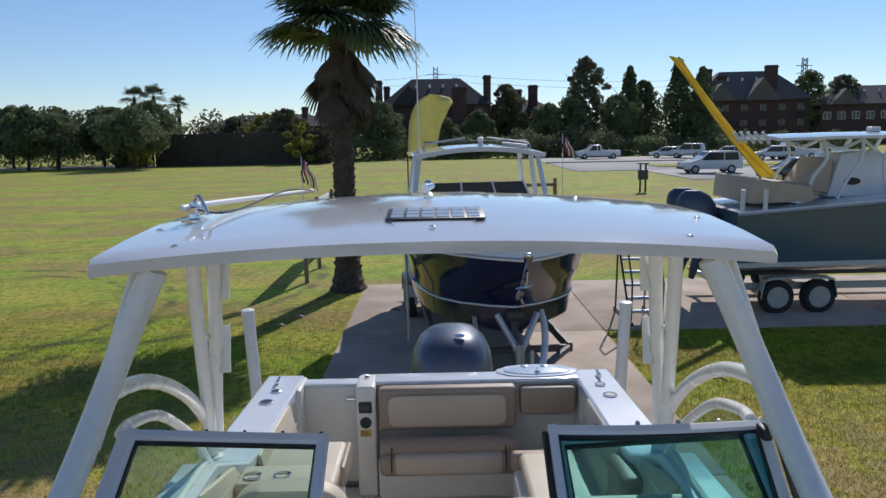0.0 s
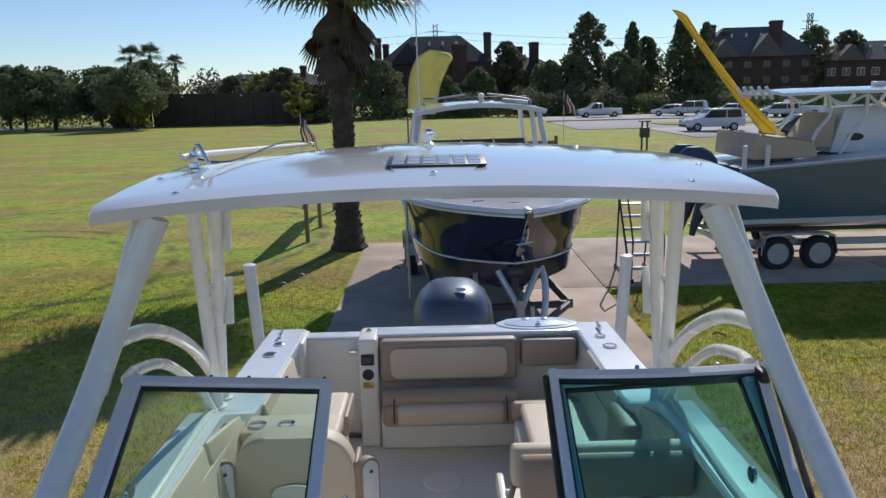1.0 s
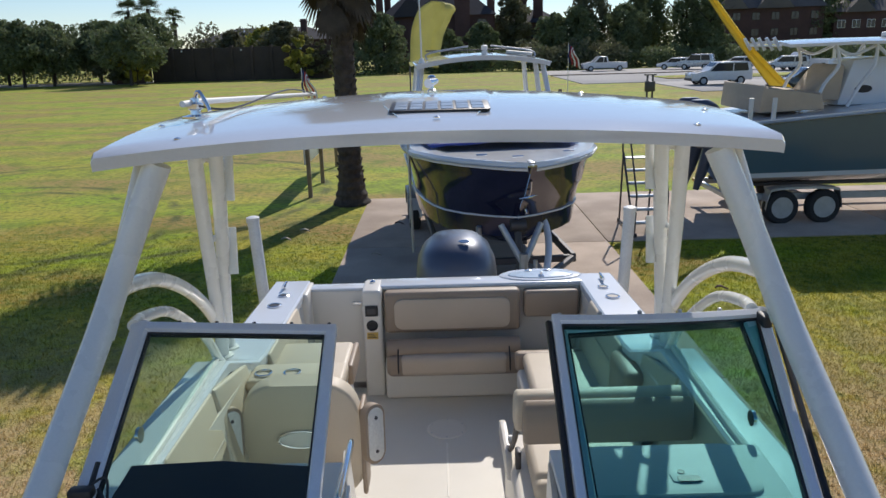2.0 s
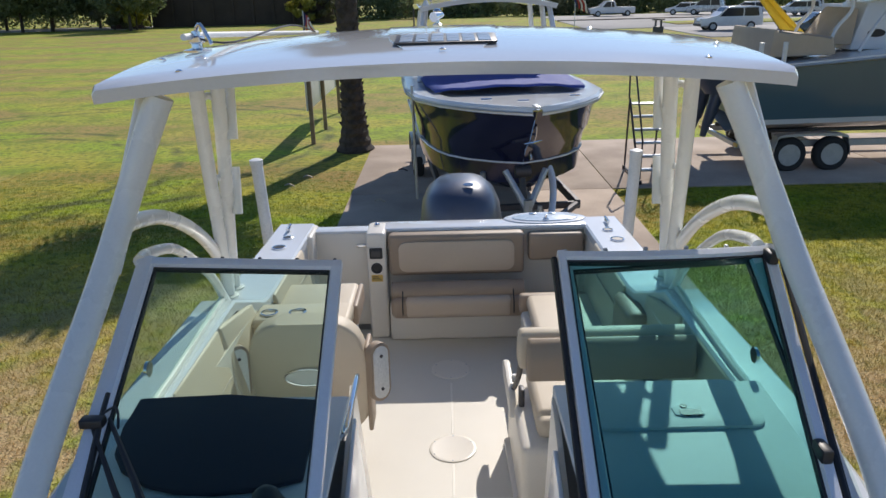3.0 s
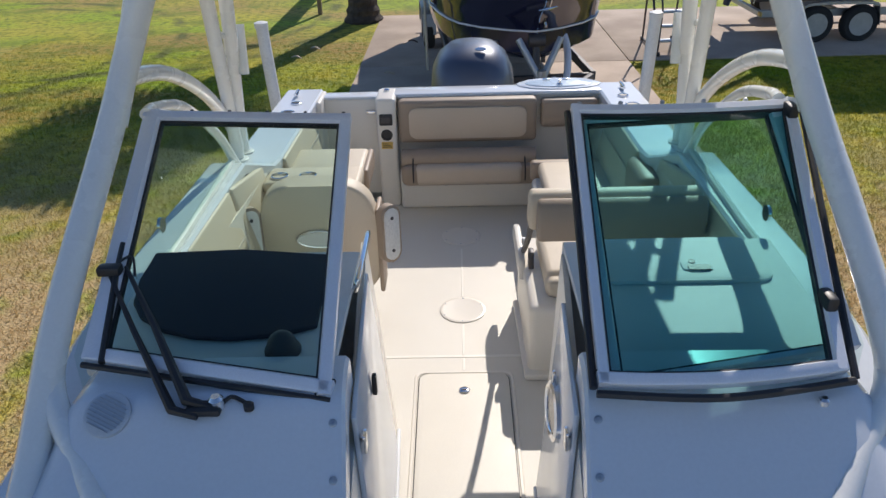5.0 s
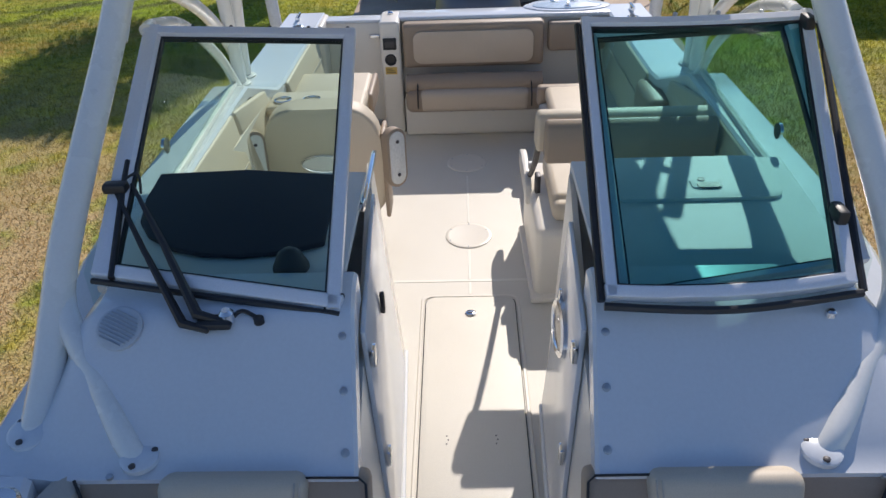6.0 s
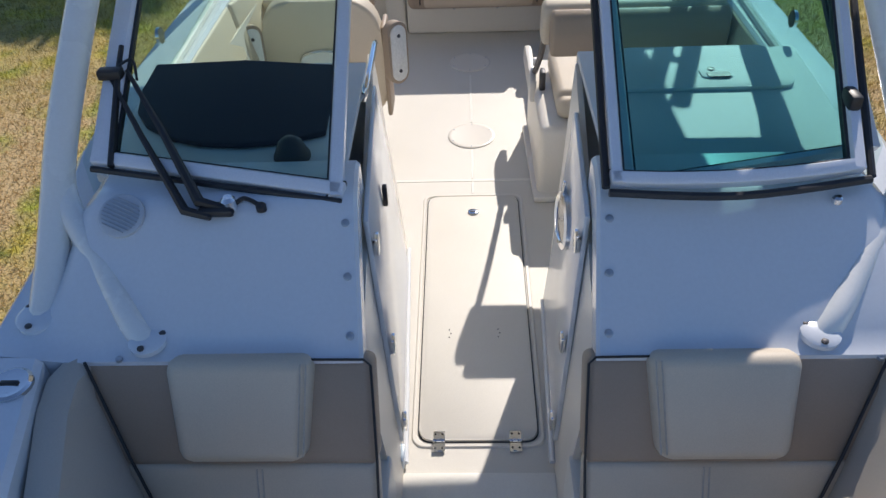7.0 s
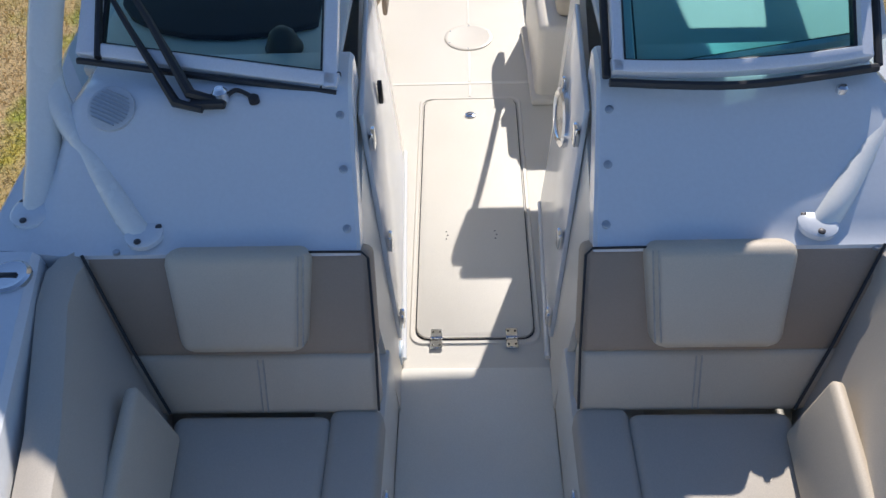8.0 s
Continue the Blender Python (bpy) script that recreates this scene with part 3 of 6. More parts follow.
ws = framed_pane("windshield", [(-0.356, -0.821, 2.266), (-1.062, -0.715, 2.318), (-1.072, 0.070, 2.775), (-0.364, 0.040, 2.755)],
                 (0.040, 0.060, 0.038, 0.038), 0.026, GLASS, ALU, boat, "aluminium framed windshield pane of the helm", 0.0)
wsp = framed_pane("windshield", [(0.385, -0.80, 2.262), (1.09, -0.69, 2.30), (1.075, 0.06, 2.755), (0.385, 0.04, 2.735)],
                  (0.020, 0.050, 0.038, 0.038), 0.026, GLASSC, ALU, boat, "aluminium framed windshield pane of the port console", 0.0)
wsc = framed_pane("folded_panel", [(0.348, -0.845, 2.308), (1.000, -0.810, 2.312), (1.112, 0.050, 2.768), (0.372, 0.035, 2.770)],
                  (0.036, 0.034, 0.034, 0.030), 0.030, GLASSD, ALU, boat, "centre windshield panel folded open over the port pane", 0.020)
# black seals along the outer rims
for pts, par in (([(-0.356, -0.834, 2.260), (-1.062, -0.727, 2.310)], ws), ([(0.342, -0.860, 2.293), (0.67, -0.878, 2.289), (1.015, -0.828, 2.298)], wsc),
                 ([(1.020, -0.820, 2.300), (1.136, 0.035, 2.758)], wsc), ([(0.336, -0.845, 2.298), (0.360, 0.015, 2.760)], wsc)):
    part("seal", pipe(pts, 0.009 if par is ws else 0.011, 8, 6 if len(pts) > 2 else 0), BLACK, par, "black rubber seal")
for f in (0.20, 0.93):
    p = lerp((0.978, -0.810, 2.312), (1.090, 0.050, 2.768), f)
    bm = cube(p[0] - 0.015, p[0] + 0.018, p[1] - 0.035, p[1] + 0.035, p[2] + 0.0, p[2] + 0.045, 0.01)
    part("latch", bm, BLACK, wsc, "black panel latch")
for k in range(6):
    p = lerp((-1.04, 0.068, 2.774), (-0.39, 0.042, 2.756), k / 5)
    part("snap", turned([(0.006, 0), (0.006, 0.008), (0.004, 0.010), (0, 0.010)], 10, pose(p[0], p[1], p[2] + 0.004)), BLACK, ws)
    p = lerp((1.09, 0.045, 2.768), (0.40, 0.032, 2.770), k / 5)
    part("snap", turned([(0.008, 0), (0.008, 0.01), (0.004, 0.013), (0, 0.013)], 10, pose(p[0], p[1], p[2] + 0.004)), SILVER, wsc)
# side windows with curved frames
for s, par in ((-1, ws), (1, wsp)):
    arc = curve_pts([(s * 1.065, 0.05, 2.775), (s * 1.10, 0.22, 2.745), (s * 1.12, 0.54, 2.645), (s * 1.145, 0.95, 2.38), (s * 1.15, 1.12, 2.20), (s * 1.15, 1.22, 2.09)], 6)
    sw = part("side_window_frame", tube(bmesh.new(), arc, 0.022, 10), POST, boat, "white curved side window frame")
    bm = tube(bmesh.new(), [(s * 1.13, -0.62, 2.10), (s * 1.13, -0.28, 2.185), (s * 1.13, 0.3, 2.185), (s * 1.15, 1.10, 2.185)], 0.018, 8)
    part("sill", bm, POST, sw)
    bm = bmesh.new()
    front = [Vector((s * 1.12, -0.66, 2.29)), Vector((s * 1.10, -0.3, 2.53))] + arc
    low = [Vector((s * 1.13, p.y, 2.08)) for p in front]
    a, b = [bm.verts.new(p) for p in front], [bm.verts.new(p) for p in low]
    for k in range(len(a) - 1):
        bm.faces.new((a[k], a[k + 1], b[k + 1], b[k]))
    pane = part("pane", bm, SIDEG, sw)
    part("vent_grip", turned([(0.03, -0.006), (0.03, 0.006), (0, 0.008)], 16, pose(s * 1.125, 0.1, 2.33, 0, 90)), CHROME, sw)

# wiper: twin arms from a pivot at the lower edge
wiper = part("wiper", turned([(0.020, 0), (0.020, 0.03), (0.012, 0.04), (0, 0.04)], 16, pose(-0.655, -0.852, deck_height(0.65, -0.85))), CHROME, boat, "black twin-arm windshield wiper")
part("wiper_arm", pipe([(-0.66, -0.86, 2.262), (-0.734, -0.85, 2.280), (-0.866, -0.655, 2.385), (-1.00, -0.47, 2.475)], [0.010, 0.016, 0.011, 0.006], 8), BLACK, wiper)
part("wiper_arm", pipe([(-0.70, -0.885, 2.255), (-0.769, -0.872, 2.268), (-0.921, -0.668, 2.375), (-1.045, -0.49, 2.468)], [0.010, 0.014, 0.009, 0.006], 8), BLACK, wiper)
part("wiper_motor", cube(-0.735, -0.64, -0.885, -0.835, deck_height(0.68, -0.86), deck_height(0.68, -0.86) + 0.022, 0.008), BLACK, wiper)
part("wiper_blade", pipe([(-1.025, -0.40, 2.515), (-1.022, -0.49, 2.465), (-1.000, -0.735, 2.322)], 0.008, 8, flat=(1.2, 1.6)), BLACK, wiper)
part("blade_clip", cube(-1.075, -1.005, -0.51, -0.47, 2.462, 2.492, 0.008), BLACK, wiper)
part("hose", pipe([(-0.65, -0.86, 2.262), (-0.62, -0.83, 2.275), (-0.57, -0.85, 2.262)], 0.006, 8, 5), BLACK, wiper)
part("hose", pipe([(-1.03, -0.48, 2.485), (-0.985, -0.45, 2.50), (-0.965, -0.50, 2.46)], 0.004, 6, 5), BLACK, wiper)
part("nozzle", turned([(0.014, 0), (0.014, 0.016), (0.008, 0.022), (0, 0.022)], 14, pose(-0.57, -0.855, deck_height(0.57, -0.855))), BLACK, wiper)
part("washer_nozzle", turned([(0.014, 0), (0.014, 0.014), (0.008, 0.02), (0, 0.02)], 14, pose(0.93, -0.86, deck_height(0.93, -0.86))), CHROME, boat)

# ---- dashboards ----
dash = part("dashboard", slab_from([(-0.372, -0.79, 2.245), (-1.10, -0.66, 2.245), (-1.12, 0.015, 2.255), (-0.372, 0.005, 2.255)][::-1], 0.03, 0.008), MATTEW, boat, "white helm dashboard")
poly = [(-1.12, -0.01), (-0.80, 0.0), (-0.475, -0.045), (-0.46, -0.25), (-0.448, -0.49), (-0.56, -0.535), (-0.70, -0.552), (-0.82, -0.540), (-0.92, -0.505), (-1.02, -0.43), (-1.075, -0.345), (-1.105, -0.2)]
part("instrument_hood", prism(poly, 0.022, pose(0, 0, 2.252), 0.008), DASH, dash, "navy textured instrument hood")
part("compass", turned([(0.054, 0), (0.054, 0.010), (0.046, 0.026), (0.036, 0.050), (0.018, 0.066), (0, 0.069)], 28, pose(-0.532, -0.600, 2.252)), BLACK, dash, "black dome compass")
dashp = part("dashboard", slab_from([(0.372, -0.79, 2.245), (1.10, -0.66, 2.245), (1.13, 0.05, 2.255), (0.372, 0.05, 2.255)], 0.03, 0.008), MATTEW, boat, "white port dashboard")
part("glovebox_lid", prism(rounded(0.58, 0.30, 0.05), 0.012, pose(0.75, -0.107, 2.252), 0.004), MATTEW, dashp)
part("latch_plate", prism(rounded(0.10, 0.06, 0.01), 0.006, pose(0.80, -0.165, 2.263), 0.002), MATTEW, dashp)
part("latch_cup", prism(rounded(0.075, 0.034, 0.010), 0.004, pose(0.805, -0.182, 2.268)), BLACK, dashp)
part("keyhole", turned([(0.012, 0), (0.012, 0.004), (0, 0.005)], 14, pose(0.79, -0.142, 2.268)), BLACK, dashp)

# ---- hardtop and its frame ----
HT_W = [(-0.1, 1.10), (0, 1.10), (0.5, 1.10), (1.2, 1.07), (1.55, 1.02)]


def top_z(u, y):
    return 3.375 + 0.068 * (1 - u * u) + 0.045 * math.sin(math.pi * min(max(y, 0) / 1.6, 1))


def ht_ring(y, drop_=0.0, shrink=0.0):
    w, n = interp(y, HT_W) - shrink, 28
    out = []
    for k in range(n + 1):
        u = -1 + 2 * k / n
        # the front edge bows forward, the rear edge bows aft
        yy = y - (0.085 * (1 - u * u) if y < 0.02 else 0) + (0.05 * (1 - u * u) if y > 1.4 else 0)
        out.append((u * w, yy, top_z(u, y) - drop_))
    return out


bm = bmesh.new()
ys = [0.0, 0.025, 0.12, 0.3, 0.6, 0.9, 1.2, 1.37, 1.43]
rings = []
for i, y in enumerate(ys):
    end = 0.014 if i in (0, len(ys) - 1) else 0.0
    up = [(x * (1 - end * 0.4), yy, z - end) for x, yy, z in ht_ring(y)]
    side_r = [(up[-1][0] + 0.010, up[-1][1], up[-1][2] - 0.014), (up[-1][0] + 0.008, up[-1][1], up[-1][2] - 0.042)]
    side_l = [(up[0][0] - 0.008, up[0][1], up[0][2] - 0.042), (up[0][0] - 0.010, up[0][1], up[0][2] - 0.014)]
    low = [(x * 0.985, yy + (0.008 if i == 0 else 0), z - 0.053) for x, yy, z in ht_ring(y)][::-1]
    rings.append(up + side_r + low + side_l)
loft(bm, rings)
top = part("hardtop", bm, TOPW, boat, "glossy white moulded hardtop with reflections")


def on_top(x, y, dz=0.0):
    return top_z(x / interp(y, HT_W), y) + dz


# raised centre section with curved sides
bm, rings = bmesh.new(), []
for j in range(13):
    y = 0.03 + 1.33 * j / 12
    w = 0.112 + 0.085 * smoothstep(0.0, 0.45, y) + 0.05 * smoothstep(0.4, 1.4, y)
    ring = []
    for k in range(9):
        u = -1 + 2 * k / 8
        ring.append((u * w, y - (0.02 if j == 0 else 0), on_top(u * w, y, -0.012 if j == 0 else 0.003)))
    ring = [(ring[0][0] - 0.006, ring[0][1], ring[0][2] - 0.02)] + ring + [(ring[-1][0] + 0.006, ring[-1][1], ring[-1][2] - 0.02)]
    rings.append(ring)
loft(bm, rings, closed=False, cap=False)
part("raised_panel", bm, TOPW, top)
# vent hatch with a dark louvred screen
vz = on_top(0, 0.27, 0.004)
vent = part("vent_hatch", prism(rounded(0.345, 0.21, 0.02), 0.008, pose(0.01, 0.29, vz, 4.5), 0.003), BLACK, top, "black framed roof vent with pale grid")
bm = bmesh.new()
for k in range(6):
    for j in range(3):
        box(bm, -0.156 + 0.053 * k, -0.112 + 0.053 * k, -0.090 + 0.062 * j, -0.034 + 0.062 * j, 0.004, 0.0105, 0.002, 1, pose(0.01, 0.29, vz, 4.5))
part("vent_grid", bm, VENTG, vent)
# anchor light and horn at the rear of the top
lt = part("anchor_light", turned([(0.035, 0), (0.035, 0.014), (0.016, 0.024), (0.014, 0.05), (0.028, 0.06), (0.030, 0.10), (0.018, 0.115), (0, 0.118)], 20, pose(-0.02, 0.80, on_top(0, 0.8, 0.004)) @ Matrix.Diagonal((0.6, 0.6, 0.6, 1))), CHROME, top, "chrome anchor light")
part("horn", pipe([(0.0, 0.80, on_top(0, 0.8, 0.05)), (-0.035, 0.75, on_top(0, 0.8, 0.042))], [0.010, 0.020], 12), CHROME, lt)
for x, y in ((0.0, 0.07), (-0.84, 0.06), (0.84, 0.06), (-1.02, 0.42), (1.0, 0.45), (0.62, 0.9), (-0.5, 1.0)):
    part("top_fastener", turned([(0.012, 0), (0.012, 0.003), (0.005, 0.006), (0, 0.007)], 14, pose(x, y, on_top(x, y, 0.005 if abs(x) < 0.2 else 0))), CHROME, top)
# outrigger on the starboard side
oz = on_top(-0.93, 0.55)
rig = part("outrigger", turned([(0.052, 0), (0.052, 0.008), (0.022, 0.014), (0.020, 0.03), (0.032, 0.036), (0.032, 0.054), (0.018, 0.06), (0.016, 0.075), (0, 0.077)], 20, pose(-0.93, 0.55, oz)), CHROME, top, "chrome outrigger base with folded pole")
part("outrigger_pole", pipe([(-0.955, 0.48, oz + 0.058), (-0.93, 0.62, oz + 0.058), (-0.80, 2.55, oz - 0.035)], 0.012, 10), PVC, rig, "white outrigger pole")
part("handle", pipe([(-0.93, 0.55, oz + 0.07), (-0.90, 0.52, oz + 0.10), (-0.86, 0.50, oz + 0.03)], 0.008, 8, 4), CHROME, rig)
part("rigging_line", pipe([(-0.92, 0.53, oz + 0.05), (-0.80, 0.60, oz + 0.03), (-0.72, 1.3, oz + 0.06), (-0.80, 2.5, oz - 0.03)], 0.004, 6, 5), DARKSTEEL, rig)

for s in (-1, 1):
    path = [(s * 0.905, 0.04, 3.335), (s * 0.985, 0.02, 3.16), (s * 1.055, -0.02, 2.98), (s * 1.10, -0.16, 2.79), (s * 1.13, -0.40, 2.585), (s * 1.152, -0.64, 2.385), (s * 1.158, -0.80, 2.235), (s * 1.150, -0.93, 2.14), (s * 1.145, -1.065, 2.055)]
    post = part("front_post", tube(bmesh.new(), curve_pts(path, 5), 0.043, 16), POST, boat, "cream powder-coated hardtop post")
    part("post_tube", tube(bmesh.new(), curve_pts([(s * 0.985, 0.16, 3.335), (s * 1.025, 0.08, 3.15), (s * 1.065, 0.0, 2.97), (s * 1.095, -0.12, 2.80)], 5), 0.038, 14), POST, post)
    part("strut", tube(bmesh.new(), curve_pts([(s * 1.152, -0.66, 2.36), (s * 1.135, -0.78, 2.245), (s * 0.98, -0.98, 2.145), (s * 0.885, -1.105, 2.085), (s * 0.838, -1.148, 2.045)], 5), [0.034] * 21, 14), POST, post)
    rear = part("rear_leg", tube(bmesh.new(), curve_pts([(s * 1.10, 0.98, 3.345), (s * 1.14, 1.12, 2.95), (s * 1.205, 1.38, 2.33), (s * 1.215, 1.42, 2.06)], 5), 0.034, 14), POST, boat, "cream powder-coated rear leg")
    part("leg_tube", tube(bmesh.new(), curve_pts([(s * 1.02, 1.04, 3.345), (s * 1.085, 1.22, 2.90), (s * 1.20, 1.50, 2.28), (s * 1.215, 1.54, 2.06)], 5), 0.034, 14), POST, rear)
    for f in (0.15, 0.52):
        a = Vector((s * 1.10, 0.98, 3.345)).lerp(Vector((s * 1.21, 1.40, 2.2)), f)
        b = Vector((s * 1.02, 1.04, 3.345)).lerp(Vector((s * 1.21, 1.52, 2.2)), f)
        mid = (a + b) / 2 + Vector((0, 0, 0.03))
        part("brace", tube(bmesh.new(), curve_pts([a, mid, b], 4), 0.016, 8), POST, rear)
        c = b + Vector((s * -0.03, 0.07, -0.06))
        part("rod_holder", tube(bmesh.new(), [c + Vector((0, 0.03, 0.11)), c + Vector((0, -0.01, -0.13))], 0.026, 12), POST, rear, "white rod holder tube")
    part("hoop", tube(bmesh.new(), curve_pts([(s * 1.10, -0.10, 2.80), (s * 1.135, 0.05, 2.845), (s * 1.17, 0.22, 2.855), (s * 1.20, 0.65, 2.755), (s * 1.22, 1.09, 2.54), (s * 1.235, 1.43, 2.27), (s * 1.23, 1.52, 2.10)], 5), 0.032, 12), POST, boat, "cream curved brace hoop")
    for fy in (1.42, 1.54):
        part("leg_foot", turned([(0.055, -0.004), (0.055, 0.010), (0.042, 0.016), (0, 0.016)], 20, pose(s * 1.215, fy, 2.066)), POST, boat)

# ---- cockpit seating ----
def cushion(name, x0, x1, y0, y1, z0, z1, mat, parent, r=0.03, m=None, label=""):
    return part(name, box(bmesh.new(), x0, x1, y0, y1, z0, z1, r, 4, m), mat, parent, label)


def piping(pts, parent, mat=None, r=0.004):
    return part("piping", tube(bmesh.new(), [Vector(p) for p in pts], r, 6), mat or STITCH, parent)


# helm chair
helm = part("helm_chair", turned([(0.15, 0), (0.15, 0.02), (0.06, 0.05), (0.055, 0.36), (0.12, 0.38), (0, 0.38)], 24, pose(-0.73, 1.12, FLOOR_Z)), PVC, boat, "cream vinyl helm chair with oval armrests")
tilt = pose(-0.712, 0.99, 1.805, 6)
bm = prism([(x * (1.0 - 0.10 * (y + 0.31)), y) for x, y in [(px, py) for px, py in rounded(0.60, 0.66, 0.17, 6)]], 0.11, tilt @ pose(0, 0.05, 0, 90), 0.030, 3)
part("backrest", bm, VINYL, helm, "cream vinyl backrest")
bm = prism(rounded(0.53, 0.58, 0.14, 6), 0.022, tilt @ pose(0, 0.062, 0, 90) @ pose(0, 0, 0.095), 0.008, 2)
part("back_panel", bm, VINYL, helm)
part("emblem_plate", prism(ellipse(0.118, 0.050), 0.008, tilt @ pose(0.0, -0.062, 0.03, 90), 0.003), PVC, helm, "oval embossed plate")
part("emblem_ring", tube(bmesh.new(), [tilt @ pose(0.0, -0.071, 0.03, 90) @ Vector((x, y, 0)) for x, y in ellipse(0.116, 0.048, 40) + [(0.116, 0.0)]], 0.005, 6), CHROME, helm, "silver oval ring")
cushion("seat", -0.96, -0.50, 0.72, 1.00, 1.52, 1.64, VINYL, helm, 0.04)
part("side_trim", box(bmesh.new(), -0.428, -0.404, 0.93, 1.10, 1.50, 1.98, 0.011, 2), TAN, helm)
for s, x in ((-1, -1.062), (1, -0.372)):
    bm = prism(rounded(0.115, 0.30, 0.055, 8), 0.045, pose(x, 0.895, 1.875, -6) @ Euler((radians(90), 0, radians(42))).to_matrix().to_4x4(), 0.01, 2)
    arm = part("armrest", bm, TAN, helm, "oval armrest with tan rim")
    bm = prism(rounded(0.086, 0.268, 0.042, 8), 0.052, pose(x, 0.895, 1.875, -6) @ Euler((radians(90), 0, radians(42))).to_matrix().to_4x4(), 0.004, 2)
    part("arm_plate", bm, PVC, arm, "white arm plate")
    for dz in (-0.085, 0.085):
        part("bolt", turned([(0.009, 0), (0.009, 0.004), (0, 0.006)], 10, pose(x, 0.895, 1.875, -6) @ Euler((radians(90), 0, radians(42))).to_matrix().to_4x4() @ pose(0, dz, 0.052)), DARKSTEEL, arm)

# module behind the helm with cup holders and a tan trimmed pad
mod = part("helm_module", cube(-0.97, -0.56, 1.30, 1.80, FLOOR_Z, 1.88, 0.03), GEL, boat, "white module behind the helm with cup holders")
cushion("pad", -0.97, -0.535, 1.42, 1.80, 1.88, 1.985, VINYL, mod, 0.035)
cushion("pad_end", -0.545, -0.512, 1.44, 1.79, 1.86, 1.98, TAN, mod, 0.014)
cushion("side_pad", -1.00, -0.90, 1.16, 1.36, 1.80, 2.04, TAN, mod, 0.03)
for x in (-0.95, -0.80):
    part("cup_holder", turned([(0.046, -0.02), (0.046, 0.006), (0.038, 0.008), (0.034, -0.015), (0, -0.018)], 24, pose(x, 1.22, 2.048)), CHROME, mod)
part("cup_shelf", cube(-1.03, -0.52, 1.13, 1.36, 1.98, 2.045, 0.025, 3), VINYL, mod)

# coaming pads along both sides
for s in (-1, 1):
    for y0, y1 in ((0.20, 0.78), (0.80, 1.24), (1.46, 2.22)):
        a, b = (interp(v, [(0.2, 1.085), (0.9, 1.075), (1.25, 1.035), (1.45, 0.972), (2.6, 0.945)]) for v in (y0, y1))
        bm = slab_from([(s * (a - 0.085), y0, 1.72), (s * (b - 0.07), y1, 1.72), (s * b, y1, 2.165 if y1 < 1 else 2.10 if y1 < 1.3 else 2.055), (s * a, y0, 2.165 if y0 < 1 else 2.055)], 0.035 * -s, 0.015, 3)
        pad = part("coaming_pad", bm, VINYL, boat, "cream vinyl coaming pad")
        piping([(s * (a - 0.040), y0 + 0.02, 1.93), (s * (b - 0.040), y1 - 0.02, 1.93)], pad)

# port lounge: white box, front seat, backrest, aft-facing seat
lounge = part("lounge_base", cube(0.310, 0.97, 0.50, 1.22, FLOOR_Z, 1.665, 0.035, 3), CREAM, boat, "white moulded lounge base with cream cushions")
part("aft_base", cube(0.46, 0.97, 1.08, 2.05, FLOOR_Z, 1.66, 0.03, 3), CREAM, lounge)
part("toe_rim", prism([(0.292, 0.46), (0.97, 0.46), (0.97, 1.14), (0.280, 1.14)], 0.035, pose(0, 0, FLOOR_Z), 0.012), CREAM, lounge)
cushion("front_seat", 0.39, 0.96, 0.62, 1.10, 1.668, 1.785, VINYL, lounge, 0.035)
cushion("seat_roll", 0.39, 0.96, 0.565, 0.67, 1.668, 1.765, VINYL, lounge, 0.035)
prof = [(0.455, 2.03), (0.452, 2.14), (0.470, 2.20), (0.515, 2.222), (0.545, 2.16), (0.56, 2.04)]
bm = prism([(y, z) for y, z in prof], 0.72, Matrix(((0, 0, 1, 0.328), (1, 0, 0, 0), (0, 1, 0, 0), (0, 0, 0, 1))), 0.016, 3)
part("backrest", bm, TAN, lounge, "tan vinyl swing backrest")
prof = [(0.555, 2.04), (0.535, 2.17), (0.550, 2.215), (0.600, 2.228), (0.650, 2.195), (0.690, 2.06), (0.66, 2.03)]
bm = prism([(y, z) for y, z in prof], 0.75, Matrix(((0, 0, 1, 0.300), (1, 0, 0, 0), (0, 1, 0, 0), (0, 0, 0, 1))), 0.018, 3)
part("back_cushion", bm, VINYL, lounge, "cream vinyl back cushion")
for x in (0.318, 0.985):
    part("swing_arm", pipe([(x, 1.00, 1.69), (x, 0.86, 1.80), (x, 0.72, 1.93), (x, 0.62, 2.06)], 0.014, 8, 4), DARKSTEEL, lounge, "curved dark metal swing arm")
part("pivot_panel", prism([(0.86, 1.60), (1.34, 1.60), (1.32, 1.69), (1.26, 1.71), (0.98, 1.71), (0.91, 1.69)], 0.036, Matrix(((0, 0, 1, 0.288), (1, 0, 0, 0), (0, 1, 0, 0), (0, 0, 0, 1))), 0.010, 2), CREAM, lounge)
cushion("aft_seat", 0.50, 0.97, 1.22, 2.10, 1.66, 1.75, VINYL, lounge, 0.035)
cushion("aft_seat_rim", 0.455, 0.95, 2.06, 2.14, 1.62, 1.75, TAN, lounge, 0.025)
cushion("side_wing", 0.92, 1.05, 1.14, 1.50, 1.68, 2.02, TAN, lounge, 0.045)
part("pivot_bracket", cube(0.335, 0.362, 0.86, 0.92, 1.50, 1.76, 0.008), DARKSTEEL, lounge, "dark hinge bracket")
part("pivot_knob", turned([(0.022, 0), (0.022, 0.02), (0, 0.024)], 14, pose(0.333, 1.02, 1.74, 0, -90)), PVC, lounge)
bm = bmesh.new()
for k in range(4):
    box(bm, 0.332, 0.350, 0.84, 0.87, 1.44 + 0.045 * k, 1.465 + 0.045 * k, 0.004, 1)
part("bracket_teeth", bm, BLACK, lounge)

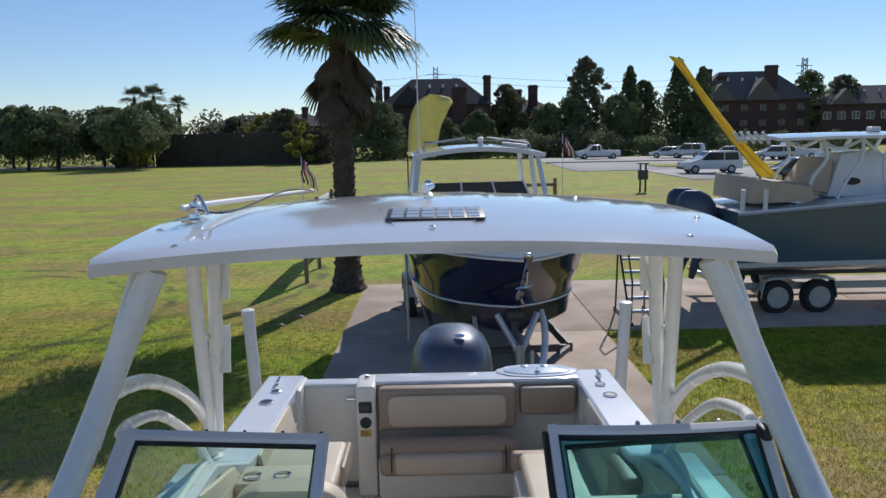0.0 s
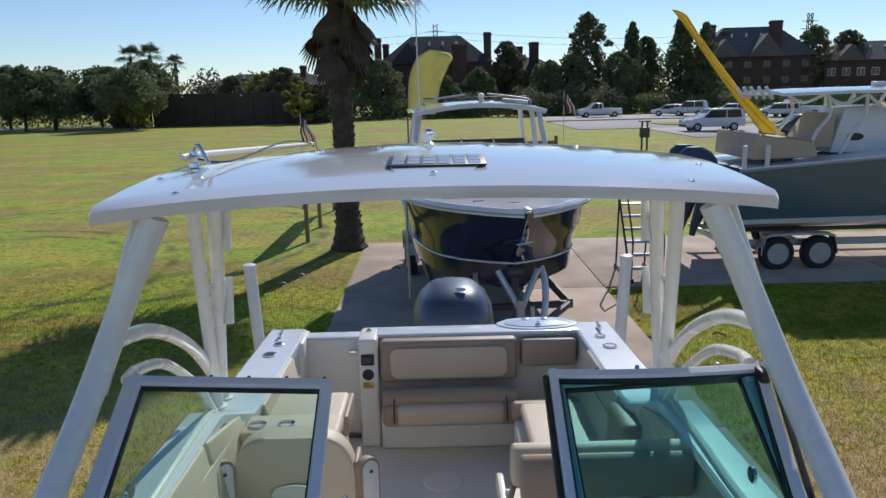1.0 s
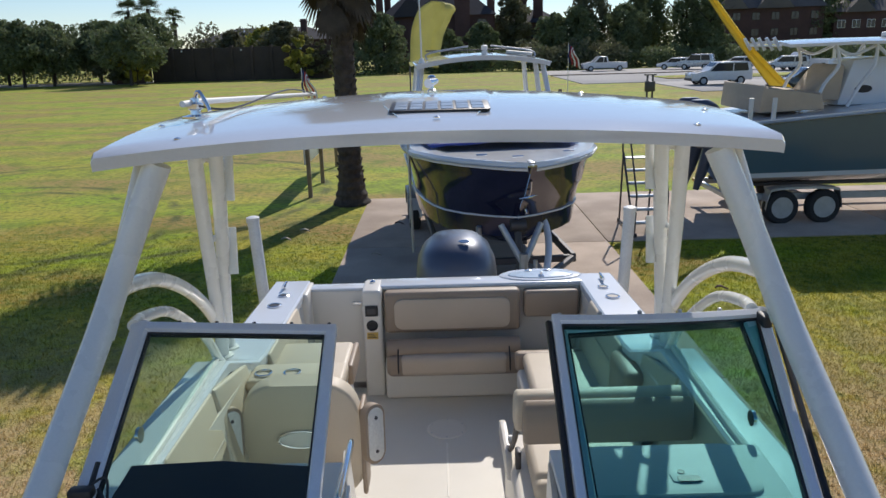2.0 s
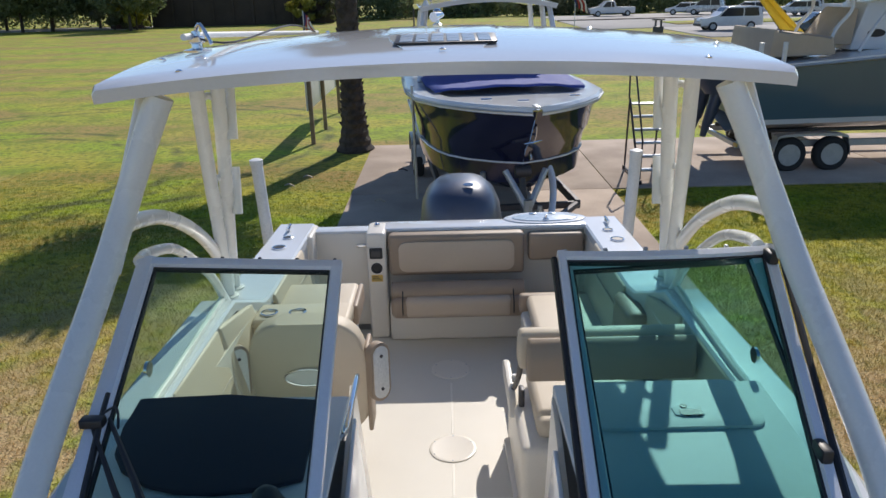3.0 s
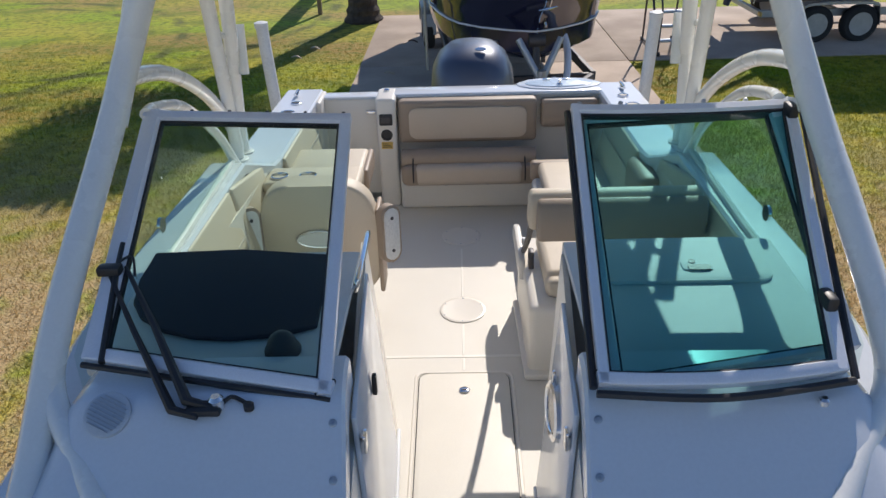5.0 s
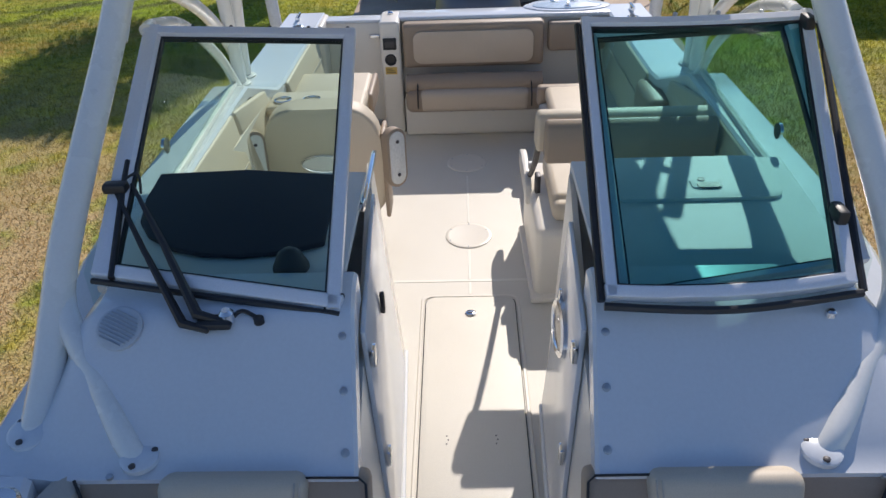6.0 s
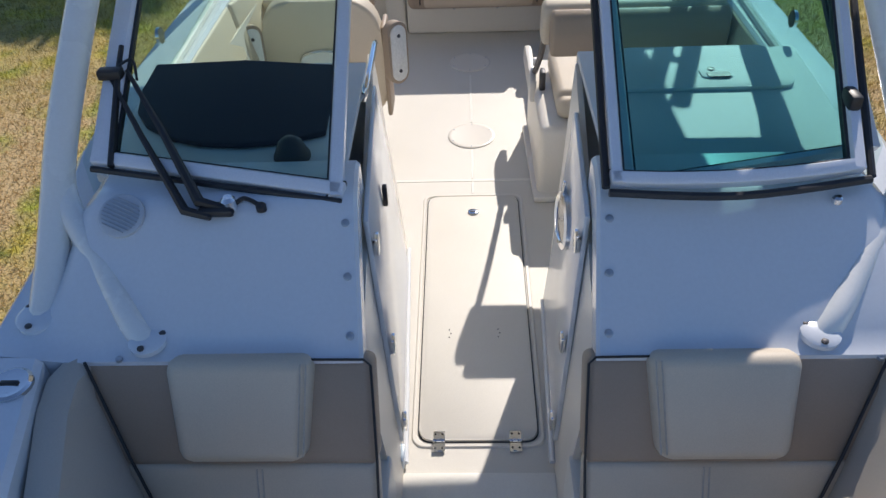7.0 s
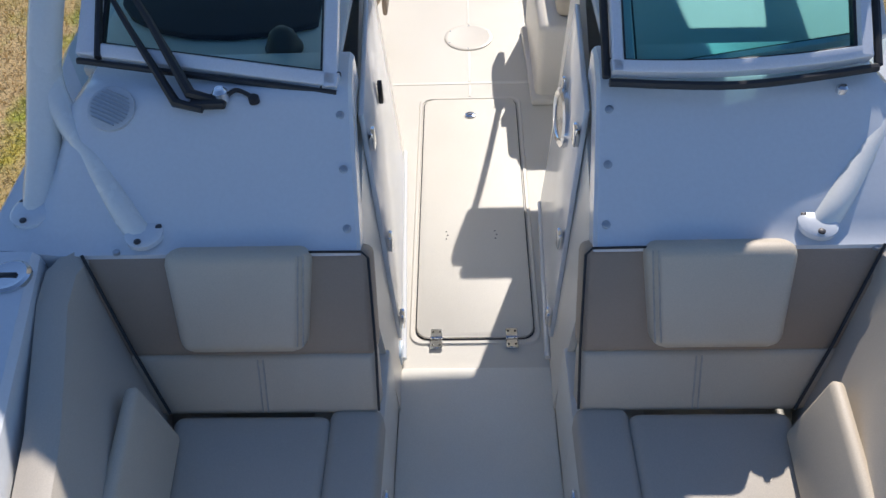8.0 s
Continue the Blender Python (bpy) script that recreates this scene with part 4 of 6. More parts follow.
# ---- transom with its folding bench, door recess, live well ----
tr = part("transom", cube(-0.545, 1.0, 2.60, 2.745, FLOOR_Z, 2.045, 0.02, 3), CREAM, boat, "white transom wall")
part("transom_base", cube(-0.42, 0.96, 2.42, 2.60, FLOOR_Z, 1.56, 0.025, 3), CREAM, tr)
part("transom_cap", cube(-0.55, 1.15, 2.575, 2.76, 2.035, 2.066, 0.014, 3), GEL, tr)
part("corner_post", cube(-0.565, -0.43, 2.47, 2.74, FLOOR_Z, 2.068, 0.02, 3), CREAM, tr)
door = part("transom_door", cube(-0.94, -0.545, 2.60, 2.66, FLOOR_Z + 0.05, 2.03, 0.012), CREAM, boat, "white transom door, closed")
part("door_cap", cube(-0.95, -0.545, 2.60, 2.72, 2.028, 2.05, 0.008), GEL, door)
part("door_latch", cube(-0.645, -0.575, 2.575, 2.602, 1.93, 1.955, 0.006), CHROME, door, "chrome door latch")
part("door_jamb", cube(-1.0, -0.93, 2.45, 2.745, FLOOR_Z, 2.06, 0.018, 3), CREAM, boat)
part("switch_panel", cube(-0.545, -0.455, 2.455, 2.472, 1.885, 1.965, 0.008), BLACK, tr, "black switch panel")
part("switch_face", cube(-0.530, -0.470, 2.449, 2.456, 1.905, 1.945, 0.003), DARKSTEEL, tr)
part("outlet_ring", turned([(0.040, 0), (0.040, 0.006), (0.030, 0.010), (0.026, 0.004), (0, 0.006)], 24, pose(-0.50, 2.472, 1.815, 90)), BLACK, tr, "round black outlet")
lab = part("warning_label", cube(-0.540, -0.462, 2.4655, 2.4715, 1.715, 1.765, 0.001), LABEL, tr, "amber warning label with unreadable text")
bm = bmesh.new()
for k in range(3):
    box(bm, -0.533, -0.469 - 0.012 * k, 2.463, 2.466, 1.727 + 0.012 * k, 1.731 + 0.012 * k)
part("text_bars", bm, BLACK, lab)
bench = part("bench_backrest", box(bmesh.new(), -0.415, 0.53, 2.48, 2.60, 1.745, 2.045, 0.03, 4), TAN, boat, "folding transom bench in tan and cream vinyl")
bm = prism(rounded(0.80, 0.215, 0.05, 6), 0.02, pose(0.057, 2.478, 1.892, 90), 0.008, 3)
part("backrest_panel", bm, BEIGE, bench, "cream backrest inset")
bm = pipe([(-0.395, 2.385, 1.668), (0.515, 2.385, 1.668)], 0.070, 18)
part("bench_roll", bm, TAN, bench)
bm = box(bmesh.new(), -0.40, 0.52, 2.265, 2.40, 1.505, 1.655, 0.045, 4)
part("bench_seat", bm, TAN, bench, "tan bench cushion")
bm = box(bmesh.new(), -0.312, 0.432, 2.258, 2.39, 1.512, 1.659, 0.042, 4)
part("seat_panel", bm, BEIGE, bench, "cream seat inset")
bm = pipe([(-0.31, 2.385, 1.669), (0.43, 2.385, 1.669)], 0.0715, 18)
part("roll_panel", bm, TAN, bench)
for x in (-0.318, 0.438):
    piping([(x, 2.255, 1.55), (x, 2.26, 1.63), (x, 2.33, 1.70), (x, 2.40, 1.70)], bench, BLACK, 0.005)
part("side_cushion", box(bmesh.new(), 0.56, 0.94, 2.50, 2.60, 1.83, 2.025, 0.025, 3), TAN, boat, "tan corner cushion")
bm = bmesh.new()
for x in (-0.10, 0.19):
    lathe(bm, [(0.010, 0), (0.010, 0.004), (0, 0.006)], 10, pose(x, 2.418, 1.46, 90))
part("drain_screw", bm, SILVER, tr)
well = part("live_well", prism(ellipse(0.30, 0.135), 0.045, pose(0.70, 2.74, 2.028), 0.018, 3), GEL, boat, "white oval live well rim with pale blue lid")
part("well_lid", prism(ellipse(0.235, 0.090), 0.010, pose(0.70, 2.735, 2.068), 0.004), LIDBLUE, well, "pale blue oval lid")
part("well_latch", turned([(0.022, 0), (0.022, 0.008), (0.010, 0.014), (0.010, 0.032), (0, 0.036)], 16, pose(0.70, 2.68, 2.077)), CHROME, well)
for x in (0.62, 0.76):
    part("well_hinge", cube(x - 0.025, x + 0.025, 2.80, 2.825, 2.076, 2.086, 0.004), CHROME, well)
for s in (-1, 1):
    for x, y, r in ((1.105, 2.22, 0.046), (1.085, 2.42, 0.036)):
        part("cup_ring", turned([(r, -0.004), (r, 0.006), (r * 0.84, 0.009), (r * 0.78, 0.001), (0, 0.002)], 26, pose(s * x, y, 2.069)), CHROME, boat, "chrome rod holder ring")
        part("cup_well", turned([(r * 0.76, 0), (r * 0.76, 0.0035), (0, 0.0035)], 22, pose(s * x, y, 2.070)), BLACK, boat)
    cl = part("cleat", tube(bmesh.new(), [(s * 1.11, 2.52, 2.095), (s * 1.11, 2.64, 2.095)], 0.010, 8), CHROME, boat, "chrome pull-up cleat")
    box(bm := bmesh.new(), s * 1.11 - 0.012, s * 1.11 + 0.012, 2.555, 2.605, 2.067, 2.092, 0.004, 1)
    part("cleat_base", bm, CHROME, cl)
part("corner_cleat", turned([(0.02, 0), (0.02, 0.01), (0.01, 0.02), (0, 0.022)], 14, pose(-0.50, 2.66, 2.067)), CHROME, boat)

# console doors with hinges and the port light
for s in (-1, 1):
    def on_wall(y, f, off=0.0):
        lo = Vector((s * interp(y, [(-1.19, 0.243), (0.14, 0.30)]), y, FLOOR_Z))
        hi = Vector((s * interp(y, [(-1.19, 0.290), (0.14, 0.372)]), y, interp(y, [(-1.19, 2.02), (-0.75, 2.24), (0.14, 2.22)])))
        return lo.lerp(hi, f) - Vector((s * off, 0, 0))
    end = -0.02 if s < 0 else -0.25
    q = [on_wall(-0.96, 0.10, 0.012), on_wall(end, 0.06, 0.012), on_wall(end, 0.95, 0.012), on_wall(-0.80, 0.95, 0.012)]
    dr = part("console_door", slab_from(q, 0.016 * (-s), 0.004), GEL, boat, "white hinged console door")
    for y, f in ((-0.80, 0.86), (-0.86, 0.50), (-0.93, 0.18)):
        p = on_wall(y, f, 0.022)
        part("door_hinge", box(bmesh.new(), p.x - 0.008, p.x + 0.008, p.y - 0.02, p.y + 0.02, p.z - 0.03, p.z + 0.03, 0.004, 2), CHROME, dr, "stainless door hinge")
    p = on_wall(-0.40, 0.72, 0.02)
    part("door_pull", box(bmesh.new(), p.x - 0.008, p.x + 0.008, p.y - 0.012, p.y + 0.012, p.z - 0.04, p.z + 0.04, 0.004, 2), BLACK if s < 0 else CHROME, dr)
    part("wall_trim", pipe([on_wall(-1.0, 0.03, 0.01), on_wall(0.10 if s < 0 else -0.24, 0.03, 0.01)], 0.010, 8), GEL, dr)
pl = part("port_light", turned([(0.085, -0.01), (0.085, 0.012), (0.075, 0.018), (0.066, 0.012), (0.064, 0.006), (0, 0.006)], 32, Matrix.Translation((0.297, -0.47, 1.90)) @ pose(0, 0, 0, 0, -84) @ Matrix.Diagonal((0.9, 1.5, 1, 1))), CHROME, boat, "oval chrome port light")
part("port_glass", turned([(0.063, 0.007), (0.063, 0.010), (0, 0.010)], 28, Matrix.Translation((0.297, -0.47, 1.90)) @ pose(0, 0, 0, 0, -84) @ Matrix.Diagonal((0.9, 1.5, 1, 1))), WINDOWD, pl)
part("grab_rail", pipe([(-0.360, 0.05, 2.25), (-0.345, 0.06, 2.30), (-0.345, -0.25, 2.30), (-0.360, -0.26, 2.25)], 0.011, 10, 5), CHROME, boat, "stainless grab rail")

# ---- bow seats ----
for s in (-1, 1):
    plan = [(s * 0.25, -1.42), (s * 0.98, -1.42), (s * 0.93, -2.0), (s * 0.80, -2.45), (s * 0.60, -2.85), (s * 0.25, -2.95)]
    base = part("bow_seat_base", prism(plan if s < 0 else plan[::-1], 0.325, pose(0, 0, FLOOR_Z), 0.02), PALEC, boat, "cream bow seat base")
    part("bow_cushion", prism([(s * 0.378, -1.45), (s * 0.79, -1.45), (s * 0.78, -2.0), (s * 0.66, -2.45), (s * 0.48, -2.75), (s * 0.378, -2.78)], 0.108, pose(0, 0, 1.60), 0.030, 4), GREYV, boat, "grey-beige vinyl bow seat cushion")
    part("cushion_edge", prism([(s * 0.245, -1.43), (s * 0.385, -1.43), (s * 0.385, -2.79), (s * 0.245, -2.8)], 0.104, pose(0, 0, 1.60), 0.028, 4), GREYV, boat, "grey-beige vinyl aisle strip of the bow cushion")
    lo, hi = (-1.445, 1.69), (-1.195, 2.045)

    def on_back(x, f, off=0.0):
        y, z = lo[0] + (hi[0] - lo[0]) * f, lo[1] + (hi[1] - lo[1]) * f
        return Vector((s * x, y - 0.82 * off, z + 0.57 * off))
    back = part("bow_backrest", slab_from([on_back(0.258, 0.36, 0.0), on_back(0.905, 0.36, 0.0), on_back(1.03, 1.0, 0.0), on_back(0.266, 1.0, 0.0)], 0.11 * s, 0.022, 3), TAN, boat, "taupe bow backrest with cream lower panel")
    part("lower_panel", slab_from([on_back(0.255, 0.0, 0.002), on_back(0.835, 0.0, 0.002), on_back(0.908, 0.385, 0.002), on_back(0.262, 0.385, 0.002)], 0.10 * s, 0.018, 3), VINYL, back, "cream lower back panel")
    part("headrest", slab_from([on_back(0.43, 0.42, 0.055), on_back(0.745, 0.42, 0.055), on_back(0.775, 1.03, 0.055), on_back(0.405, 1.03, 0.055)], 0.10 * s, 0.035, 4), VINYL, back, "cream padded headrest")
    for dx in (0.0, 0.014):
        piping([on_back(0.432 + dx, 0.47, 0.0545), on_back(0.418 + dx, 1.0, 0.0545)], back, STITCH, 0.0022)
        piping([on_back(0.545 + dx, 0.02, 0.003), on_back(0.550 + dx, 0.35, 0.003)], back, STITCH, 0.0022)
    # side bolster running forward along the coaming
    bm, rings = bmesh.new(), []
    for y in (-1.19, -1.25, -1.35, -1.525, -1.7, -2.1, -2.5, -2.9):
        xo = interp(y, [(-2.9, 0.58), (-2.5, 0.73), (-2.1, 0.845), (-1.7, 0.937), (-1.525, 0.993), (-1.35, 1.050), (-1.25, 1.066), (-1.19, 1.045)])
        rings.append([(s * x, y, z) for x, z in ((xo, 1.62), (xo + 0.012, 2.00), (xo - 0.004, 2.042), (xo - 0.035, 2.048), (xo - 0.075, 2.03), (xo - 0.145, 1.85), (xo - 0.195, 1.70), (xo - 0.20, 1.62))])
    loft(bm, rings)
    bol = part("bow_bolster", bm, GREYV, boat, "grey-beige vinyl bow coaming bolster")
    part("side_cushion", slab_from([(s * 0.72, -2.15, 1.70), (s * 0.785, -1.52, 1.70), (s * 0.845, -1.49, 1.90), (s * 0.775, -2.15, 1.90)], 0.04 * s, 0.018, 3), VINYL, bol, "cream side cushion")
    piping([on_back(0.60, 1.0, 0.004), on_back(0.285, 0.995, 0.006), on_back(0.268, 0.96, 0.006), on_back(0.258, 0.40, 0.006), on_back(0.256, 0.03, 0.006)], back, BLACK, 0.0035)
    piping([on_back(0.985, 1.0, 0.012), on_back(0.880, 0.42, 0.012), on_back(0.800, 0.02, 0.010)], back, BLACK, 0.004)
    part("seat_riser", cube(min(s * 0.252, s * 0.45), max(s * 0.252, s * 0.45), -1.50, -1.17, FLOOR_Z, 1.60, 0.012, 2), PALEC, base)
    part("bow_latch", cube(s * 0.236, s * 0.250, -1.62, -1.59, 1.50, 1.56, 0.004), CHROME, base)
# quilted bolster pads beside the port bow seat
for k in range(4):
    part("quilted_pad", box(bmesh.new(), 0.905, 0.975, -1.62 - 0.105 * k, -1.525 - 0.105 * k, 1.86, 2.05, 0.025, 3), VINYL, boat, "quilted cream vinyl pad")
# step and courtesy light in the bow walkway
part("walk_step", cube(-0.25, 0.25, -3.0, -1.03, FLOOR_Z - 0.01, FLOOR_Z + 0.016, 0.006), PALEC, boat)
part("step_light", cube(-0.262, -0.246, -1.02, -0.95, 1.29, 1.34, 0.004), LIDBLUE, boat, "small clear step light")

# ---- outboard on the transom ----
motor = part("outboard_motor", bmesh.new(), MOTOR, boat, "dark blue outboard motor cowling")
prof = [(1.36, 0.20, 0.24), (1.50, 0.27, 0.33), (1.70, 0.315, 0.40), (1.90, 0.325, 0.42), (2.03, 0.31, 0.41), (2.13, 0.265, 0.36), (2.195, 0.19, 0.27), (2.225, 0.08, 0.14)]
bm = bmesh.new()
rings = []
for z, a, b in prof:
    ring = []
    for k in range(36):
        t = 2 * math.pi * k / 36
        cx, sy = math.cos(t), math.sin(t)
        ring.append((0.11 + a * math.copysign(abs(cx) ** 0.78, cx), 3.34 + b * math.copysign(abs(sy) ** 0.78, sy) + 0.06 * (z - 1.4), z))
    rings.append(ring)
loft(bm, rings)
part("cowling", bm, MOTOR, motor)
part("cowl_badge", prism(ellipse(0.045, 0.02), 0.006, pose(0.17, 3.16, 2.218, 22), 0.002), CHROME, motor)
part("midsection", cube(-0.02, 0.24, 3.10, 3.55, 0.70, 1.40, 0.05, 3), MOTOR, motor)
part("gearcase", pipe([(0.11, 3.05, 0.62), (0.11, 3.25, 0.62), (0.11, 3.6, 0.62), (0.11, 3.75, 0.62)], [0.02, 0.075, 0.07, 0.02], 14), MOTOR, motor)
part("bracket", cube(-0.05, 0.27, 2.745, 3.15, 1.10, 1.75, 0.04, 3), DARKSTEEL, motor)

# ---- the trailer under the boat ----
def wheel(parent, x, y, r, w, name="wheel"):
    m = Matrix.Translation((x, y, r)) @ pose(0, 0, 0, 0, 90)
    tyre = part(name, turned([(r * 0.60, -w / 2 + 0.01), (r * 0.85, -w / 2), (r * 0.97, -w / 2 + 0.03), (r, -w / 4), (r, w / 4), (r * 0.97, w / 2 - 0.03), (r * 0.85, w / 2), (r * 0.60, w / 2 - 0.01)], 36, m), TYRE, parent, "black trailer tyre")
    part("rim", turned([(r * 0.62, -w / 2 - 0.002), (r * 0.58, -w / 2 + 0.03), (r * 0.45, -w / 2 + 0.065), (r * 0.22, -w / 2 + 0.03), (r * 0.12, -w / 2), (r * 0.12, w / 2), (r * 0.22, w / 2 - 0.03), (r * 0.45, w / 2 - 0.065), (r * 0.58, w / 2 - 0.03), (r * 0.62, w / 2 + 0.002)], 32, m), SILVER, tyre, "silver rim")
    bm = bmesh.new()
    for k in range(8):
        a = k * math.pi / 4
        for side in (-1, 1):
            lathe(bm, [(r * 0.10, -0.006), (r * 0.10, 0.006)], 10, m @ pose(r * 0.38 * math.cos(a), r * 0.38 * math.sin(a), side * (w / 2 - 0.050)))
    part("rim_hole", bm, BLACK, tyre)
    return tyre


def fender(parent, x, y, r, length, w, mat):
    """A flat-topped mudguard over one or two wheels."""
    pts = [(-length / 2 - r * 0.95, r * 0.95), (-length / 2 - r * 0.80, r * 1.75), (-length / 2 - r * 0.35, r * 2.12), (length / 2 + r * 0.35, r * 2.12), (length / 2 + r * 0.80, r * 1.75), (length / 2 + r * 0.95, r * 0.95)]
    bm = bmesh.new()
    line = curve_pts([(0, p[0], p[1]) for p in pts], 4)
    rings = [[(x - w / 2, y + p.y, p.z), (x + w / 2, y + p.y, p.z), (x + w / 2, y + p.y, p.z - 0.05), (x + w / 2 - 0.01, y + p.y, p.z - 0.012), (x - w / 2 + 0.01, y + p.y, p.z - 0.012), (x - w / 2, y + p.y, p.z - 0.05)] for p in line]
    loft(bm, rings)
    return part("fender", bm, mat, parent)


def boat_trailer(label, length, mat, guides, group=""):
    """A tandem trailer along y, its tongue towards -y; the origin lies on the ground under its rear end."""
    t = thing("boat_trailer", label, "trailer", group)
    for s in (-1, 1):
        part("frame_beam", box(bmesh.new(), s * 0.95, s * 1.03, -length + 1.6, 0, 0.46, 0.60, 0.012, 1), mat, t)
        part("tongue_beam", pipe([(s * 0.99, -length + 1.65, 0.53), (s * 0.06, -length + 0.25, 0.53)], 0.055, 8), mat, t)
        for y in (-1.0, -1.85):
            wheel(t, s * 1.18, y, 0.35, 0.21)
        fender(t, s * 1.18, -1.425, 0.36, 0.85, 0.26, SILVER)
        part("bunk", box(bmesh.new(), s * 0.40, s * 0.50, -length + 2.4, -0.1, 0.66, 0.74, 0.015, 1), DARKSTEEL, t)
        part("bunk_post", box(bmesh.new(), s * 0.42, s * 0.48, -1.6, -1.52, 0.5, 0.67, 0.005, 1), mat, t)
        part("bunk_post", box(bmesh.new(), s * 0.42, s * 0.48, -length + 2.6, -length + 2.68, 0.5, 0.67, 0.005, 1), mat, t)
        part("tail_light", box(bmesh.new(), s * 0.98, s * 1.14, -0.005, 0.03, 0.5, 0.58, 0.008, 1), LABEL, t)
        if guides:
            g = part("guide_post", pipe([(s * 1.375, -0.25, 0.53), (s * 1.38, -0.25, 0.95), (s * 1.45, -0.25, 2.44)], 0.045, 16), PVC, t, "white PVC guide post")
            part("post_cap", turned([(0.050, -0.03), (0.050, 0.006), (0.03, 0.014), (0, 0.015)], 18, pose(s * 1.45, -0.25, 2.44)), PVC, g)
            part("guide_arm", pipe([(s * 0.99, -0.25, 0.53), (s * 1.38, -0.25, 0.53)], 0.03, 8), mat, t)
    for y in (-0.05, -1.56, -length + 1.65):
        part("cross_beam", box(bmesh.new(), -0.99, 0.99, y - 0.04, y + 0.04, 0.47, 0.57, 0.01, 1), mat, t)
    part("tongue", box(bmesh.new(), -0.06, 0.06, -length - 0.4, -length + 0.4, 0.47, 0.59, 0.012, 1), mat, t)
    wp = part("winch_post", pipe([(0, -length + 0.7, 0.55), (0, -length + 0.95, 1.25)], 0.05, 10), mat, t)
    part("winch", pipe([(-0.11, -length + 0.9, 1.25), (0.11, -length + 0.9, 1.25)], 0.085, 14), DARKSTEEL, wp)
    part("bow_stop", pipe([(-0.12, -length + 1.0, 1.42), (0.12, -length + 1.0, 1.42)], [0.04, 0.04], 12), BLACK, wp)
    part("jack", pipe([(0.13, -length + 0.35, 0.02), (0.13, -length + 0.35, 0.9)], 0.03, 10), SILVER, t)
    return t


tr1 = boat_trailer("galvanised tandem boat trailer with white guide posts", 7.4, SILVER, True)
tr1.matrix_world = pose(0, 3.45, 0)

# ---- driveway ----
drive = thing("driveway", "pale worn concrete driveway slabs with joints", "driveway", kind="structure")
for x0, x1, y0, y1 in ((-1.82, 3.12, -9.0, -1.0), (-1.82, 3.12, -0.985, 5.2), (-1.82, 3.12, 5.215, 11.18), (-1.82, 3.12, 11.2, 15.9), (3.135, 9.0, 11.2, 15.9), (9.015, 15.0, 11.2, 15.9), (15.015, 26.0, 11.2, 15.9)):
    part("concrete_slab", cube(x0, x1, y0, y1, -0.15, 0.025, 0.012, 2), CONCRETE, drive)


# ---- second boat, navy, ahead on the same driveway ----
def scaled_rings(stations, cap_stern):
    bm = bmesh.new()
    loft(bm, stations, closed=False, cap=False)
    if cap_stern:
        bm.verts.ensure_lookup_table()
        n = len(stations[0])
        bm.faces.new(bm.verts[-n:])
    return bm


BOAT2 = pose(1.13, 6.72, 0, 0, 0, 5.0)
navy = thing("boat", "navy hulled walkaround boat with white hardtop and blue bow cover", "boat")


def b2_half(y):
    return interp(y, [(0, 0.004), (0.12, 0.18), (0.35, 0.44), (0.7, 0.74), (1.2, 1.06), (1.9, 1.33), (3.0, 1.44), (7.6, 1.40)])


rings, lows = [], []
for y in (0, 0.12, 0.35, 0.7, 1.2, 1.9, 3.0, 4.5, 6.0, 7.6):
    b, sh = b2_half(y), interp(y, [(0, 2.20), (3, 2.13), (7.6, 2.08)])
    lowy = y + interp(y, [(0, 0.88), (0.35, 0.95), (0.7, 0.92), (1.2, 0.75), (1.9, 0.50), (3.0, 0.10), (7.6, 0)])
    midy = y + (lowy - y) * 0.55
    w0 = interp(lowy, [(0.88, 0.004), (1.03, 0.34), (1.30, 0.70), (1.62, 0.95), (1.95, 1.08), (2.4, 1.18), (3.1, 1.27), (7.6, 1.28)])
    w1 = w0 * 0.9 + b * 0.1
    half = [(b, y, sh), (b * 0.78 + w1 * 0.22, y + (midy - y) * 0.35, sh - 0.16), ((b * 0.25 + w1 * 0.75), y + (midy - y) * 0.85, sh - 0.42), (w1, lowy - (lowy - midy) * 0.4, 1.58), (w0, lowy, 1.36)]
    rings.append([p for p in half] + [(-p[0], p[1], p[2]) for p in half[::-1]])
    keel = interp(y, [(0, 0.98), (0.7, 0.80), (1.9, 0.74), (4, 0.72)])
    lows.append([(w0, lowy, 1.355), (w0 * 0.97, lowy + 0.02, 1.08), (w0 * 0.55, lowy + 0.1, (keel + 1.0) / 2), (0, lowy + 0.16, keel), (-w0 * 0.55, lowy + 0.1, (keel + 1.0) / 2), (-w0 * 0.97, lowy + 0.02, 1.08), (-w0, lowy, 1.355)])
bm = bmesh.new()
loft(bm, rings, closed=False, cap=False)
bm.faces.ensure_lookup_table()
kill = [f for f in bm.faces if all(abs(abs(v.co.z) - 1.36) < 1e-4 for v in f.verts)]
bmesh.ops.delete(bm, geom=kill, context="FACES")
part("hull_side", bm, NAVY, navy, "glossy navy hull sides")
bm = bmesh.new()
loft(bm, lows, closed=False, cap=False)
part("hull_bottom", bm, NAVY, navy)
bm = bmesh.new()
for s in (0, -1):
    tube(bm, [Vector((r[4 if s == 0 else 5][0] * 1.01, r[4][1] - 0.01, 1.37)) for r in rings], 0.014, 6)
part("boot_stripe", bm, GEL, navy, "white boot stripe")
